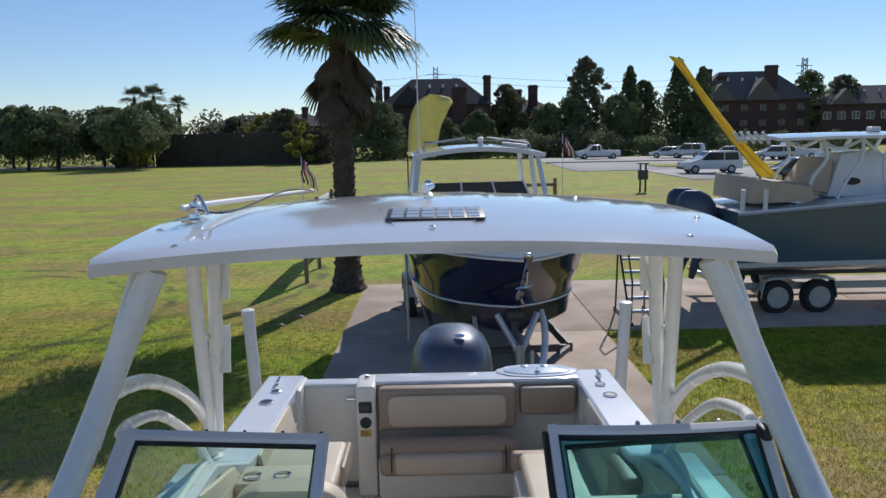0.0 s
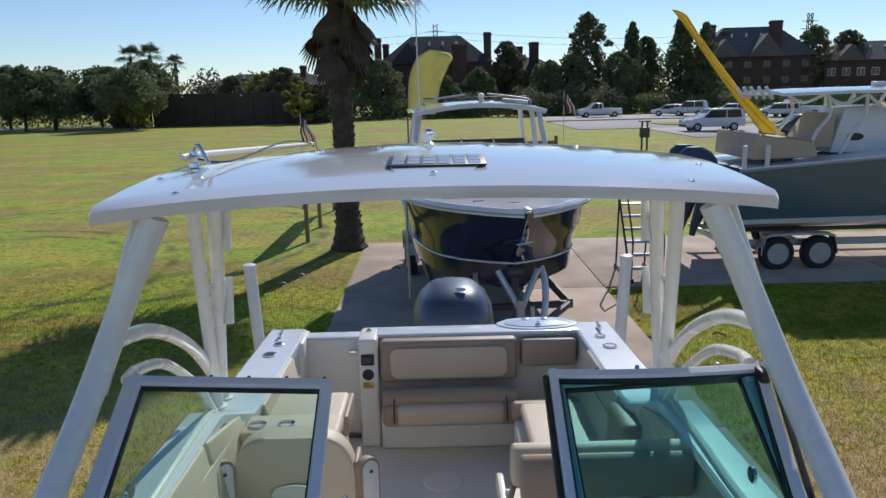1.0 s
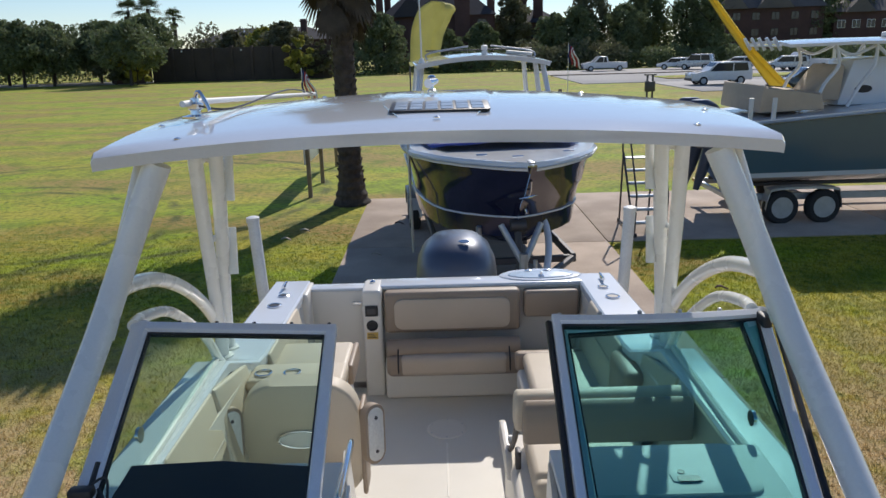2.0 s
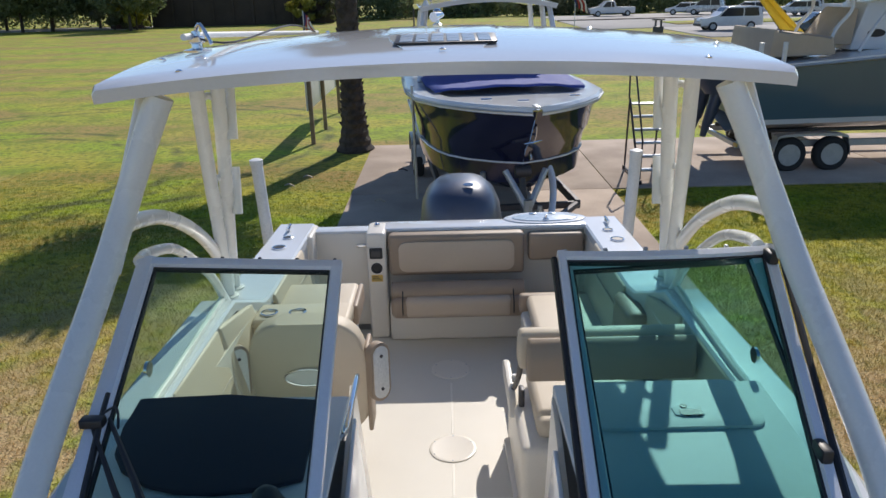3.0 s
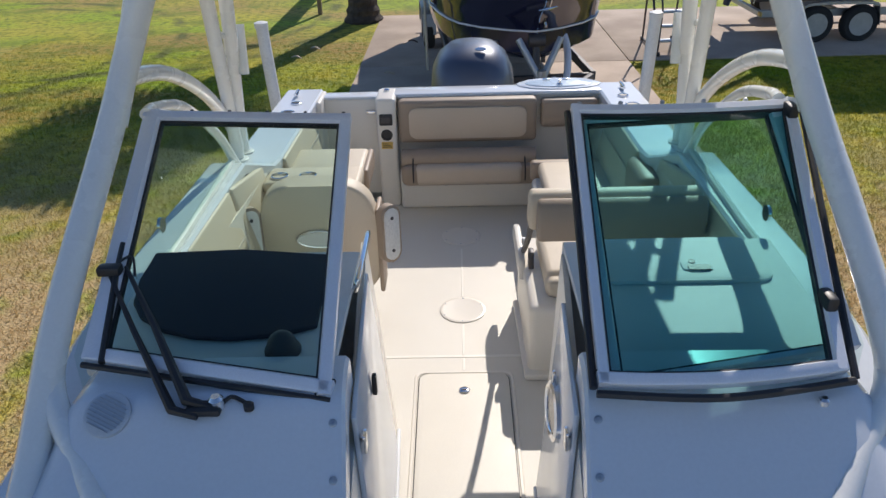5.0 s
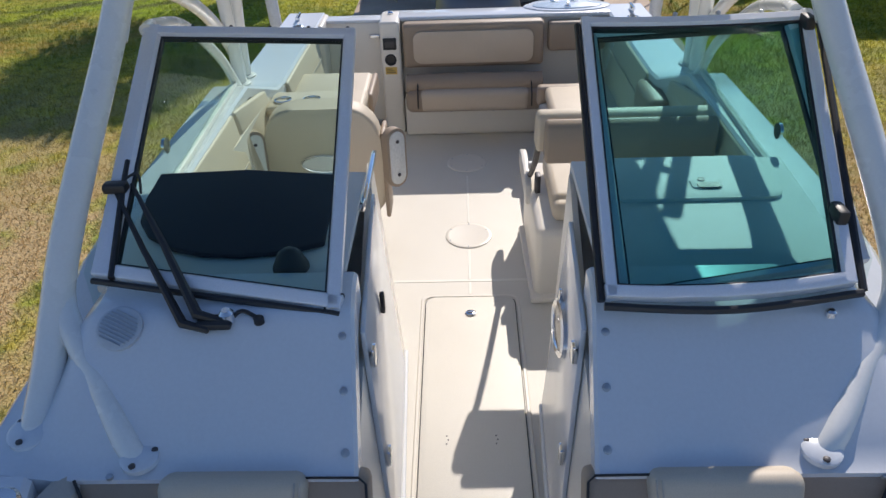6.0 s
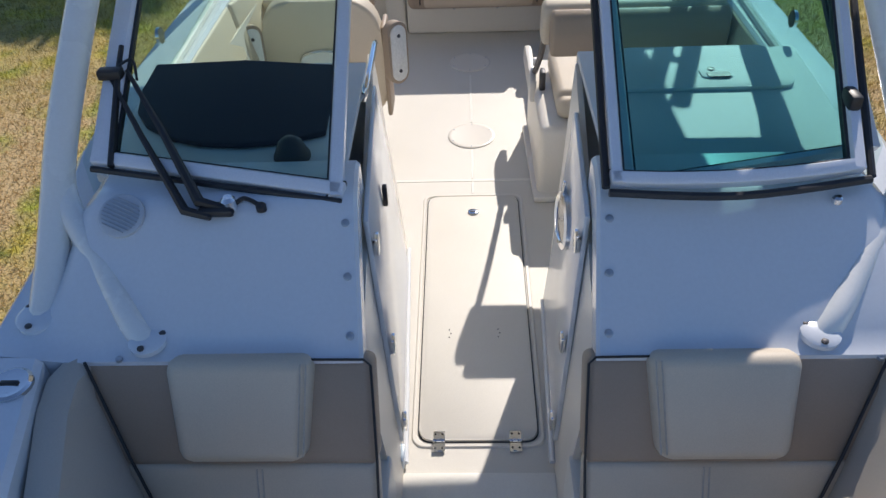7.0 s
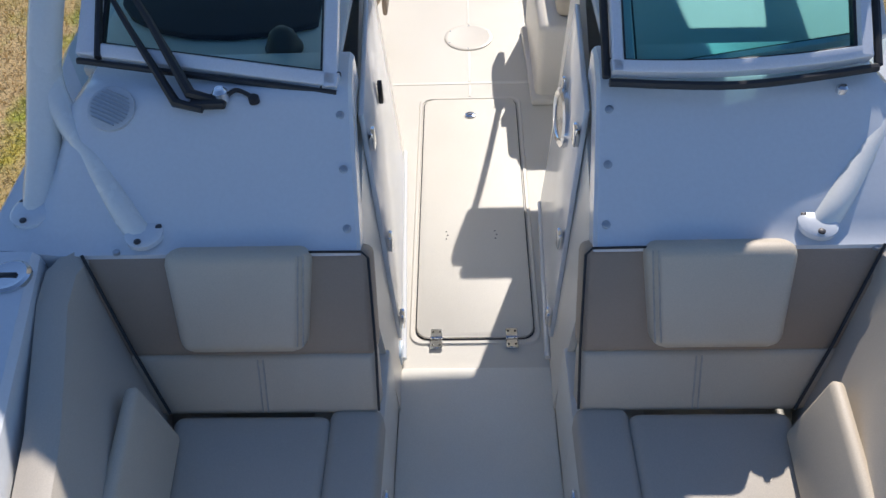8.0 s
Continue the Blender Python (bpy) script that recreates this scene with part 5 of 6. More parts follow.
# deck cap with a raised rim
bm, rr = bmesh.new(), []
for y in (-0.04, 0.0, 0.12, 0.35, 0.7, 1.2, 1.9, 3.0, 4.5, 6.0, 7.6):
    b, sh = b2_half(max(y, 0)) + 0.05, interp(y, [(0, 2.20), (3, 2.13), (7.6, 2.08)])
    rr.append([(-b, y, sh - 0.05), (-b - 0.01, y, sh + 0.02), (-b + 0.03, y, sh + 0.055), (-b * 0.78, y, sh + 0.06), (-b * 0.70, y + 0.04, sh + 0.02), (b * 0.70, y + 0.04, sh + 0.02), (b * 0.78, y, sh + 0.06), (b - 0.03, y, sh + 0.055), (b + 0.01, y, sh + 0.02), (b, y, sh - 0.05)])
loft(bm, rr, closed=False, cap=False)
part("deck_cap", bm, GEL, navy, "white deck and rub rail")
for s in (-1, 1):
    part("rub_line", pipe([(s * (b2_half(y) + 0.062), y, interp(y, [(0, 2.19), (3, 2.12), (7.6, 2.07)])) for y in (0.0, 0.12, 0.35, 0.7, 1.2, 1.9, 3.0, 5.0)], 0.012, 6), SILVER, navy)
bm, rr = bmesh.new(), []
for y in (1.85, 1.95, 2.3, 2.8, 3.3, 3.9):
    b = b2_half(y) * 0.84
    rr.append([(u * b, y + 0.02 * math.sin(7 * u), 2.265 + 0.05 * (1 - u * u) + 0.012 * math.sin(9 * u + y * 5)) for u in [k / 5 - 1 for k in range(11)]])
loft(bm, rr, closed=False, cap=False)
cover = part("bow_cover", bm, BLUECOV, navy, "blue canvas bow cover")
cover.modifiers.new("thickness", "SOLIDIFY").thickness = 0.03
part("anchor_roller", cube(-0.035, 0.035, -0.05, 0.18, 2.245, 2.27, 0.010), SILVER, navy)
part("bow_eye", pipe([(0, 0.42, 1.62), (0, 0.34, 1.56), (0, 0.44, 1.50)], 0.014, 8, 4), CHROME, navy)
anch = part("anchor_shank", pipe([(0.04, 0.22, 1.99), (0.05, 0.30, 1.86), (0.04, 0.40, 1.74)], 0.016, 8, 3), CHROME, navy, "chrome anchor hanging at the stem")
part("fluke", pipe([(-0.08, 0.40, 1.73), (0.03, 0.36, 1.75), (0.16, 0.44, 1.76)], [0.008, 0.024, 0.006], 8), CHROME, anch)
for x, y in ((-0.55, 0.55), (0.62, 0.62), (-0.12, 0.3)):
    part("deck_cleat", pipe([(x - 0.07, y, 2.30), (x + 0.07, y, 2.30)], 0.014, 8), CHROME, navy)
# cabin front, windshield, hardtop and legs
part("cabin", slab_from([(-0.80, 3.85, 2.35), (0.80, 3.85, 2.35), (0.90, 4.2, 2.50), (-0.90, 4.2, 2.50)], 0.45, 0.03), GEL, navy)
wsn = part("windshield", slab_from([(-0.95, 3.95, 2.48), (0.95, 3.95, 2.48), (0.86, 4.45, 2.86), (-0.86, 4.45, 2.86)], 0.02), WINDOWD, navy, "dark raked windshield")
for k in range(4):
    u = -1 + 2 * k / 3
    part("mullion", pipe([(u * 0.95, 3.945, 2.49), (u * 0.86, 4.445, 2.87)], 0.02, 8), GEL, wsn)
bm, rr = bmesh.new(), []
for y in (3.95, 4.05, 4.8, 5.6, 6.1):
    up = [(1.18 * u, y - 0.10 * (1 - u * u), 3.37 + 0.13 * (1 - u * u) + 0.05 * math.sin((y - 3.9) / 2.3 * math.pi)) for u in [k / 8 - 1 for k in range(17)]]
    rr.append(up + [(x * 0.97, yy, z - 0.075) for x, yy, z in up[::-1]])
loft(bm, rr)
nht = part("hardtop", bm, TOPW, navy, "white curved hardtop")
for s in (-1, 1):
    for a, b in (((s * 1.08, 4.25, 3.36), (s * 1.22, 3.75, 2.18)), ((s * 1.02, 4.55, 3.36), (s * 1.18, 4.6, 2.18)), ((s * 1.04, 5.7, 3.36), (s * 1.2, 6.0, 2.15))):
        part("leg", pipe([a, b], 0.045, 10), ALU, navy)
    part("top_rail", pipe([(s * 0.95, 4.3, 3.46), (s * 0.9, 4.4, 3.56), (s * 0.2, 4.5, 3.66)], 0.016, 8, 4), SILVER, nht)
part("side_curtain", slab_from([(-1.2, 3.9, 2.2), (-1.1, 4.3, 3.34), (-1.08, 4.75, 3.34), (-1.18, 4.6, 2.2)], 0.02), ALU, navy, "grey leg panel")
part("light_bar", cube(-0.95, 0.95, 4.5, 4.54, 3.585, 3.61, 0.008), DARKSTEEL, nht)
part("spotlight", turned([(0.05, 0), (0.05, 0.05), (0.03, 0.06), (0.05, 0.075), (0.06, 0.14), (0, 0.16)], 16, pose(0.06, 4.3, 3.52)), PVC, nht)
part("antenna", pipe([(-1.05, 4.2, 3.42), (-1.07, 4.25, 5.9)], [0.016, 0.006], 8), PVC, nht, "white whip antenna")
part("antenna_mount", turned([(0.06, 0), (0.06, 0.03), (0.03, 0.10), (0, 0.11)], 14, pose(-1.05, 4.2, 3.38)), PVC, nht)
part("rod_rack", pipe([(0.5, 4.6, 3.55), (0.95, 4.5, 3.50)], 0.03, 8), PVC, nht)
part("transom_motor", box(bmesh.new(), -0.3, 0.3, 7.6, 8.3, 1.2, 2.2, 0.12, 3), MOTOR, navy)
navy.matrix_world = BOAT2
tr2 = boat_trailer("dark steel tandem boat trailer under the navy boat", 7.9, DARKSTEEL, False)
tr2.matrix_world = BOAT2 @ pose(0, 7.9, 0)
part("winch_arm", pipe([(-0.28, -7.2, 1.32), (0, -7.4, 0.80)], 0.045, 8), SILVER, tr2)
part("winch_arm", pipe([(0.28, -7.2, 1.32), (0, -7.4, 0.80)], 0.045, 8), SILVER, tr2)
part("upright", pipe([(0, -7.4, 0.50), (0, -7.4, 0.95)], 0.06, 8), SILVER, tr2)
for s in (-1,):
    part("side_pole", pipe([(s * 1.40, -5.6, 0.55), (s * 1.42, -5.6, 2.3)], 0.022, 8), SILVER, tr2)
    part("guide_arm", pipe([(0.36, -6.55, 1.40), (0.44, -6.85, 1.15), (0.40, -7.15, 0.85), (0.26, -7.5, 0.56)], 0.05, 10, 4), ALU, tr2, "pale metal curved guide arm")
    part("bow_roller_arm", pipe([(s * 0.45, -6.6, 0.55), (s * 0.52, -6.75, 1.20)], 0.04, 8), SILVER, tr2)

# ---- third boat, grey-teal, side on ----
teal = thing("boat", "grey-teal centre console boat with white T-top on a trailer", "boat")
rings = []
for x in (5.9, 6.4, 7.5, 9.0, 10.5, 11.8, 12.8, 13.4):
    b = interp(x, [(5, 1.28), (9, 1.32), (10.5, 1.25), (11.8, 0.95), (12.8, 0.45), (13.4, 0.03)])
    sh = interp(x, [(5.9, 2.10), (8.7, 2.30), (11, 2.5), (13.4, 2.75)])
    ch = interp(x, [(5, 1.06), (9, 1.10), (11.8, 1.5), (13.4, 2.2)])
    half = [(b, sh), (b * 0.99, sh - 0.15), (b * 0.96, (sh + ch) / 2), (b * 0.9, ch)]
    rings.append([(x, 13.30 + yy, z) for yy, z in half] + [(x, 13.30 - yy, z) for yy, z in half[::-1]])
bm = bmesh.new()
loft(bm, rings, closed=False, cap=False)
bm.faces.new([v for v in bm.verts if abs(v.co.x - 5.9) < 1e-5])
part("hull_side", bm, TEAL, teal, "grey-teal hull")
bm = bmesh.new()
loft(bm, [[(r[3][0], r[3][1], r[3][2]), (r[3][0], r[3][1] - 0.04, r[3][2] - 0.10), (r[3][0] + 0.05, 13.30, r[3][2] - 0.42), (r[4][0], r[4][1] + 0.04, r[4][2] - 0.10), (r[4][0], r[4][1], r[4][2])] for r in rings], closed=False, cap=False)
part("hull_bottom", bm, GEL, teal, "white hull bottom")
bm = bmesh.new()
loft(bm, [[(r[0][0], r[0][1] + 0.02, r[0][2] - 0.05), (r[0][0], r[0][1] + 0.02, r[0][2] + 0.01), (r[0][0], r[0][1] - 0.2 * min(1, (13.4 - r[0][0])), r[0][2] + 0.01), (r[0][0], r[7][1] + 0.2 * min(1, (13.4 - r[0][0])), r[0][2] + 0.012), (r[7][0], r[7][1] - 0.02, r[7][2] + 0.01), (r[7][0], r[7][1] - 0.02, r[7][2] - 0.05)] for r in rings], closed=False, cap=False)
part("deck", bm, GEL, teal, "white deck and gunwale")
part("rub_rail", pipe([(r[7][0], r[7][1] - 0.03, r[7][2] - 0.05) for r in rings], 0.03, 8), SILVER, teal)
part("console", prism([(8.05, 2.3), (9.5, 2.3), (9.35, 3.05), (8.95, 3.25), (8.3, 3.2)], 1.0, Matrix.Translation((0, 13.8, 0)) @ pose(0, 0, 0, 90), 0.05, 2), GEL, teal, "white centre console")
part("console_port", turned([(0.11, 0), (0.11, 0.012), (0.085, 0.016), (0, 0.012)], 20, Matrix.Translation((8.55, 12.80, 2.62)) @ pose(0, 0, 0, 90) @ Matrix.Diagonal((1.6, 0.7, 1, 1))), BLACK, teal)
part("console_canvas", prism([(7.45, 2.42), (8.1, 2.4), (8.15, 3.1), (7.95, 3.12)], 1.0, Matrix.Translation((0, 13.8, 0)) @ pose(0, 0, 0, 90), 0.05, 2), CANVAS, teal, "beige canvas seat cover")
part("seat_canvas", prism([(6.25, 2.24), (7.55, 2.28), (7.45, 2.62), (6.9, 2.60), (6.30, 2.78)], 2.1, Matrix.Translation((0, 14.35, 0)) @ pose(0, 0, 0, 90), 0.05, 2), CANVAS, teal, "beige canvas stern cover")
bm, rr = bmesh.new(), []
for x in (6.75, 6.85, 8, 9.5, 10.6):
    up = [(x, 13.3 + 1.05 * u, 3.53 + 0.07 * (1 - u * u) + 0.03 * math.sin((x - 6.7) / 4 * math.pi)) for u in [k / 6 - 1 for k in range(13)]]
    rr.append(up + [(a, b, z - 0.06) for a, b, z in up[::-1]])
loft(bm, rr)
tt = part("t_top", bm, TOPW, teal, "white T-top roof")
for yy in (12.5, 14.1):
    for pts in ([(7.75, yy, 3.52), (7.85, yy, 3.1), (7.6, yy, 2.75), (7.45, yy, 2.30)], [(8.55, yy, 3.52), (8.55, yy, 3.1), (8.3, yy, 2.7), (8.1, yy, 2.30)], [(9.2, yy, 3.52), (9.0, yy, 3.0), (9.15, yy, 2.30)], [(9.9, yy, 3.52), (9.6, yy, 2.9), (9.5, yy, 2.32)],
                [(7.75, yy, 3.45), (8.1, yy, 3.30), (8.55, yy, 3.48)], [(8.55, yy, 3.48), (9.0, yy, 3.15), (9.2, yy, 3.45)]):
        part("top_leg", tube(bmesh.new(), curve_pts(pts, 4), 0.035, 10), GEL, teal)
for k in range(5):
    part("rod_holder", pipe([(6.70, 12.55 + 0.36 * k, 3.42), (6.55, 12.55 + 0.36 * k, 3.66)], 0.035, 8), GEL, tt)
part("rod_rail", pipe([(6.66, 12.45, 3.50), (6.66, 14.1, 3.50)], 0.02, 8), GEL, tt)
part("top_light", cube(9.0, 9.2, 13.0, 13.2, 3.62, 3.72, 0.02), PVC, tt)
for yy in (12.95, 13.65):
    om = part("outboard_motor", bmesh.new(), MOTOR, teal, "dark blue outboard motor, tilted")
    bm = bmesh.new()
    loft(bm, [[(5.48 + (z - 1.9) * -0.25 + 0.42 * a * math.cos(t), yy + 0.26 * a * math.sin(t), z) for t in [2 * math.pi * k / 20 for k in range(20)]] for z, a in ((1.50, 0.6), (1.70, 0.9), (1.95, 1.0), (2.22, 0.95), (2.38, 0.75), (2.48, 0.4))])
    part("cowling", bm, MOTOR, om)
    part("midsection", pipe([(5.58, yy, 1.5), (5.43, yy, 0.9)], [0.14, 0.10], 10), MOTOR, om)
    part("lower_unit", pipe([(5.43, yy, 0.95), (5.35, yy, 0.62)], [0.10, 0.06], 10), MOTOR, om)
for x in (6.0, 6.45):
    part("stern_post", pipe([(x, 12.05, 2.05), (x, 12.03, 2.55)], 0.045, 12), PVC, teal)
tr3 = boat_trailer("galvanised tandem boat trailer under the grey-teal boat", 8.6, SILVER, False)
tr3.matrix_world = pose(5.85, 13.45, 0, 0, 0, 90)

# ---- rolling staircase ----
st = thing("rolling_stairs", "dark steel rolling staircase with worn metal treads", "staircase")
for k in range(6):
    part("tread", cube(3.72, 4.28, 11.55 + 0.17 * k, 11.75 + 0.17 * k, 0.24 + 0.23 * k, 0.27 + 0.23 * k, 0.006), SILVER, st)
for x in (3.70, 4.3):
    part("stringer", pipe([(x, 11.5, 0.08), (x, 12.55, 1.5)], 0.022, 8), DARKSTEEL, st)
    part("rear_leg", pipe([(x, 12.7, 0.04), (x, 12.55, 1.5)], 0.02, 8), DARKSTEEL, st)
    part("handrail", pipe([(x, 11.45, 0.12), (x, 11.4, 0.85), (x, 12.3, 2.25), (x, 12.65, 2.25), (x, 12.6, 1.5)], 0.018, 8), DARKSTEEL, st)
    part("base_rail", pipe([(x, 11.4, 0.07), (x, 12.75, 0.07)], 0.022, 8), DARKSTEEL, st)
for x, y in ((3.70, 11.4), (4.3, 11.4), (3.70, 12.75), (4.3, 12.75)):
    part("caster", pipe([(x - 0.025, y, 0.065), (x + 0.025, y, 0.065)], 0.04, 12), BLACK, st)


# ---- palm tree beside the driveway ----
def fan_frond(verts, faces, base, yaw, elev, length, spread, droop, rng, leaflets=26):
    """A stalk and a fan of narrow leaflets with drooping tips."""
    R = Matrix.Rotation(yaw, 3, "Z") @ Matrix.Rotation(-elev, 3, "Y")
    stalk = length * 0.42

    def put(p, sag):
        w = R @ Vector(p)
        return (base[0] + w.x, base[1] + w.y, base[2] + w.z - sag)
    i = len(verts)
    verts += [put((0, -0.018, 0), 0), put((0, 0.018, 0), 0), put((stalk, 0.01, 0), stalk * 0.1 * droop), put((stalk, -0.01, 0), stalk * 0.1 * droop)]
    faces.append((i, i + 1, i + 2, i + 3))
    for k in range(leaflets):
        a = (k / (leaflets - 1) - 0.5) * spread
        ln = (length - stalk) * (1 - 0.25 * abs(a) / (spread / 2)) * rng.uniform(0.9, 1.1)
        ca, sa = math.cos(a), math.sin(a)
        fold = 0.05 * (1 if k % 2 else -1)
        i = len(verts)
        for f, w in ((0.0, 0.020), (0.45, 0.050), (0.8, 0.034), (1.0, 0.004)):
            r = ln * f
            sag = droop * (0.05 * r + 0.32 * r * r / max(length - stalk, 0.1) * f) + stalk * 0.1 * droop
            lift = fold * f * ln * 0.6
            verts.append(put((stalk + r * ca + w * sa, r * sa - w * ca, lift), sag))
            verts.append(put((stalk + r * ca - w * sa, r * sa + w * ca, lift), sag))
        for j in range(3):
            faces.append((i + 2 * j, i + 2 * j + 1, i + 2 * j + 3, i + 2 * j + 2))


def from_lists(name, verts, faces, mat, parent):
    me = bpy.data.meshes.new(name)
    me.from_pydata(verts, [], faces)
    me.materials.append(mat)
    ob = new(name, me)
    ob.parent = parent
    return ob


def palm(x, y, h, r, crown, label, seed, fronds=58, dead=46, leaflets=26):
    rng = random.Random(seed)
    t = thing("palm_tree", label, "palm tree", at=pose(x, y, 0))
    bm, rings, n, rows_ = bmesh.new(), [], 20, 60
    for j in range(rows_ + 1):
        z = h * j / rows_
        rr = r * (1 + 0.75 * math.exp(-z * 2.2)) * (1 - 0.18 * z / h)
        bump = 0.10 * ((j % 2) - 0.5)
        rings.append([((rr * (1 + bump + rng.uniform(-0.05, 0.05))) * math.cos(2 * math.pi * (k + 0.5 * (j % 2)) / n), rr * (1 + bump + rng.uniform(-0.05, 0.05)) * math.sin(2 * math.pi * (k + 0.5 * (j % 2)) / n), z - 0.05) for k in range(n)])
    loft(bm, rings)
    # old leaf bases stand out from the trunk
    for k in range(int(36 * h)):
        z, a = 0.5 + (h - 0.8) * k / (36 * h), k * 2.399
        rr = r * (1 + 0.75 * math.exp(-z * 2.2)) * (1 - 0.18 * z / h)
        c, sn = math.cos(a), math.sin(a)
        p = [(rr * 0.9, -0.05, 0), (rr * 0.9, 0.05, 0), (rr * 1.02 + 0.035, 0.03, 0.13), (rr * 1.02 + 0.035, -0.03, 0.13), (rr * 0.9, 0, 0.12)]
        v = [bm.verts.new((q[0] * c - q[1] * sn, q[0] * sn + q[1] * c, q[2] + z)) for q in p]
        for f_ in ((0, 1, 2, 3), (3, 2, 4), (0, 3, 4), (1, 4, 2)):
            bm.faces.new([v[i] for i in f_])
    part("trunk", bm, BARK, t, smooth=False)
    verts, faces = [], []
    for k in range(fronds):
        e = radians(rng.uniform(-12, 80))
        fan_frond(verts, faces, (rng.uniform(-.1, .1), rng.uniform(-.1, .1), h - 0.1 + rng.uniform(0, 0.25)), k * 2.399 + rng.uniform(-.3, .3), e, crown * rng.uniform(0.85, 1.05), radians(rng.uniform(150, 210)), rng.uniform(0.8, 1.6), rng, leaflets)
    from_lists("crown", verts, faces, FROND, t)
    verts, faces = [], []
    for k in range(dead):
        z = h - rng.uniform(0.15, 1.0)
        fan_frond(verts, faces, (rng.uniform(-.12, .12), rng.uniform(-.12, .12), z), k * 2.399 + rng.uniform(-.3, .3), radians(rng.uniform(-82, -52)), crown * rng.uniform(0.5, 0.72), radians(rng.uniform(60, 110)), 0.5, rng, leaflets)
    from_lists("dry_skirt", verts, faces, DEADF, t)
    return t


palm(-2.20, 15.45, 6.3, 0.27, 2.2, "tall fan palm with a shaggy skirt of dead fronds", 3)

# ---- sign on wooden posts and small flags ----
sg = thing("sign_board", "white board sign on weathered wooden posts beside the palm", "sign")
part("board", cube(-3.47, -3.43, 16.3, 21.6, 0.85, 1.95, 0.006), SIGNW, sg, "white sign board")
for y in (16.4, 18.5, 21.5):
    part("post", cube(-3.43, -3.33, y - 0.05, y + 0.05, -0.1, 2.05, 0.008), WOODP, sg)


def small_flag(x, y, z0, z1, label, seed):
    rng = random.Random(seed)
    f = thing("small_flag", label, "flag", "small flags")
    part("pole", pipe([(x, y, z0), (x, y, z1)], 0.012, 8), PVC, f)
    for k in range(5):
        bm, rr = bmesh.new(), []
        for j in range(7):
            z = z1 - 0.05 - 0.62 * j / 6
            off = 0.03 * math.sin(j * 1.3 + k) + 0.04 * k * (1 + 0.25 * j)
            rr.append([(x + off, y - 0.02 * k, z - 0.05 * k), (x + off + 0.05, y - 0.02 * k - 0.02, z - 0.05 * k)])
        loft(bm, rr, closed=False, cap=False)
        ob = part("stripe", bm, (FLAGR if k % 2 else SIGNW) if k else FLAGB, f)
        ob.modifiers.new("thickness", "SOLIDIFY").thickness = 0.004
    return f


FLAGR = material("faded_red_cloth", (0.45, 0.06, 0.06), 0.8)
FLAGB = material("navy_cloth", (0.04, 0.05, 0.16), 0.8)
small_flag(-3.38, 16.4, 1.9, 3.25, "small striped red, white and navy flag on a pole", 1)
small_flag(4.5, 24.0, 0.0, 3.65, "small striped red, white and navy flag on a pole", 2)


# ---- yellow feather banners ----
def feather(path, widths, label, folds, cloth):
    f = thing("feather_banner", label, "banner", "yellow banners")
    P = curve_pts([p for p in path], 6)
    bm, rr = bmesh.new(), []
    for i, p in enumerate(P):
        t = i / (len(P) - 1)
        w = interp(t, widths)
        d = (P[min(i + 1, len(P) - 1)] - P[max(i - 1, 0)]).normalized()
        side = d.cross(Vector((0, 1, 0))).normalized() if widths[0][1] > -0.5 else Vector((-1, 0, 0.12))
        rr.append([p + side * (w * (u / 6)) + Vector((0, folds * math.sin(u * 1.7 + t * 5) * (u / 6), 0)) for u in range(7)])
    loft(bm, rr, closed=False, cap=False)
    ob = part("cloth", bm, cloth, f, "sunlit yellow cloth")
    ob.modifiers.new("thickness", "SOLIDIFY").thickness = 0.006
    return f, P


f1, P1 = feather([(-0.60, 14.0, 3.3), (-0.55, 14.0, 4.0), (-0.38, 14.0, 4.42), (-0.10, 14.0, 4.60)], [(0, -0.60), (0.5, -0.74), (0.75, -0.72), (0.92, -0.50), (1, -0.25)], "pale yellow feather banner with creased cloth", 0.10, PALEY)
part("pole", pipe([(-0.62, 14.02, 0.0), (-0.61, 14.02, 3.2), (-0.56, 14.02, 4.0), (-0.39, 14.02, 4.44), (-0.10, 14.02, 4.62)], 0.016, 8), DARKSTEEL, f1)
f2, P2 = feather([(7.50, 14.75, 2.62), (7.00, 14.75, 3.20), (6.40, 14.75, 3.95), (5.62, 14.75, 5.00), (5.30, 14.75, 5.38)], [(0, -0.52), (0.15, -0.42), (0.4, -0.28), (0.7, -0.22), (0.9, -0.28), (1, -0.14)], "yellow feather banner leaning on its bent pole", 0.05, YELLOW)
part("pole", pipe([(7.75, 14.78, 0.0), (7.62, 14.78, 1.6), (7.52, 14.77, 2.6), (7.02, 14.77, 3.22), (6.42, 14.77, 3.97), (5.64, 14.77, 5.02)], 0.018, 8), DARKSTEEL, f2)

# ---- utility post in the field ----
up = thing("utility_post", "dark utility box on a short twin post", "utility box")
for dx in (-0.16, 0.16):
    part("post", cube(12.5 + dx - 0.05, 12.5 + dx + 0.05, 42.3, 42.4, 0, 1.75, 0.01), DARKSTEEL, up)
part("box", cube(12.22, 12.78, 42.2, 42.5, 0.75, 1.35, 0.03), DARKSTEEL, up)
part("cap", cube(12.15, 12.85, 42.25, 42.45, 1.68, 1.76, 0.01), DARKSTEEL, up)
wp = thing("wood_stake", "short brown wooden stake with a rail", "stake")
part("post", cube(3.55, 3.65, 20.0, 20.1, 0, 2.35, 0.01), WOODP, wp)
part("rail", cube(2.7, 3.6, 20.02, 20.08, 2.1, 2.2, 0.01), WOODP, wp)

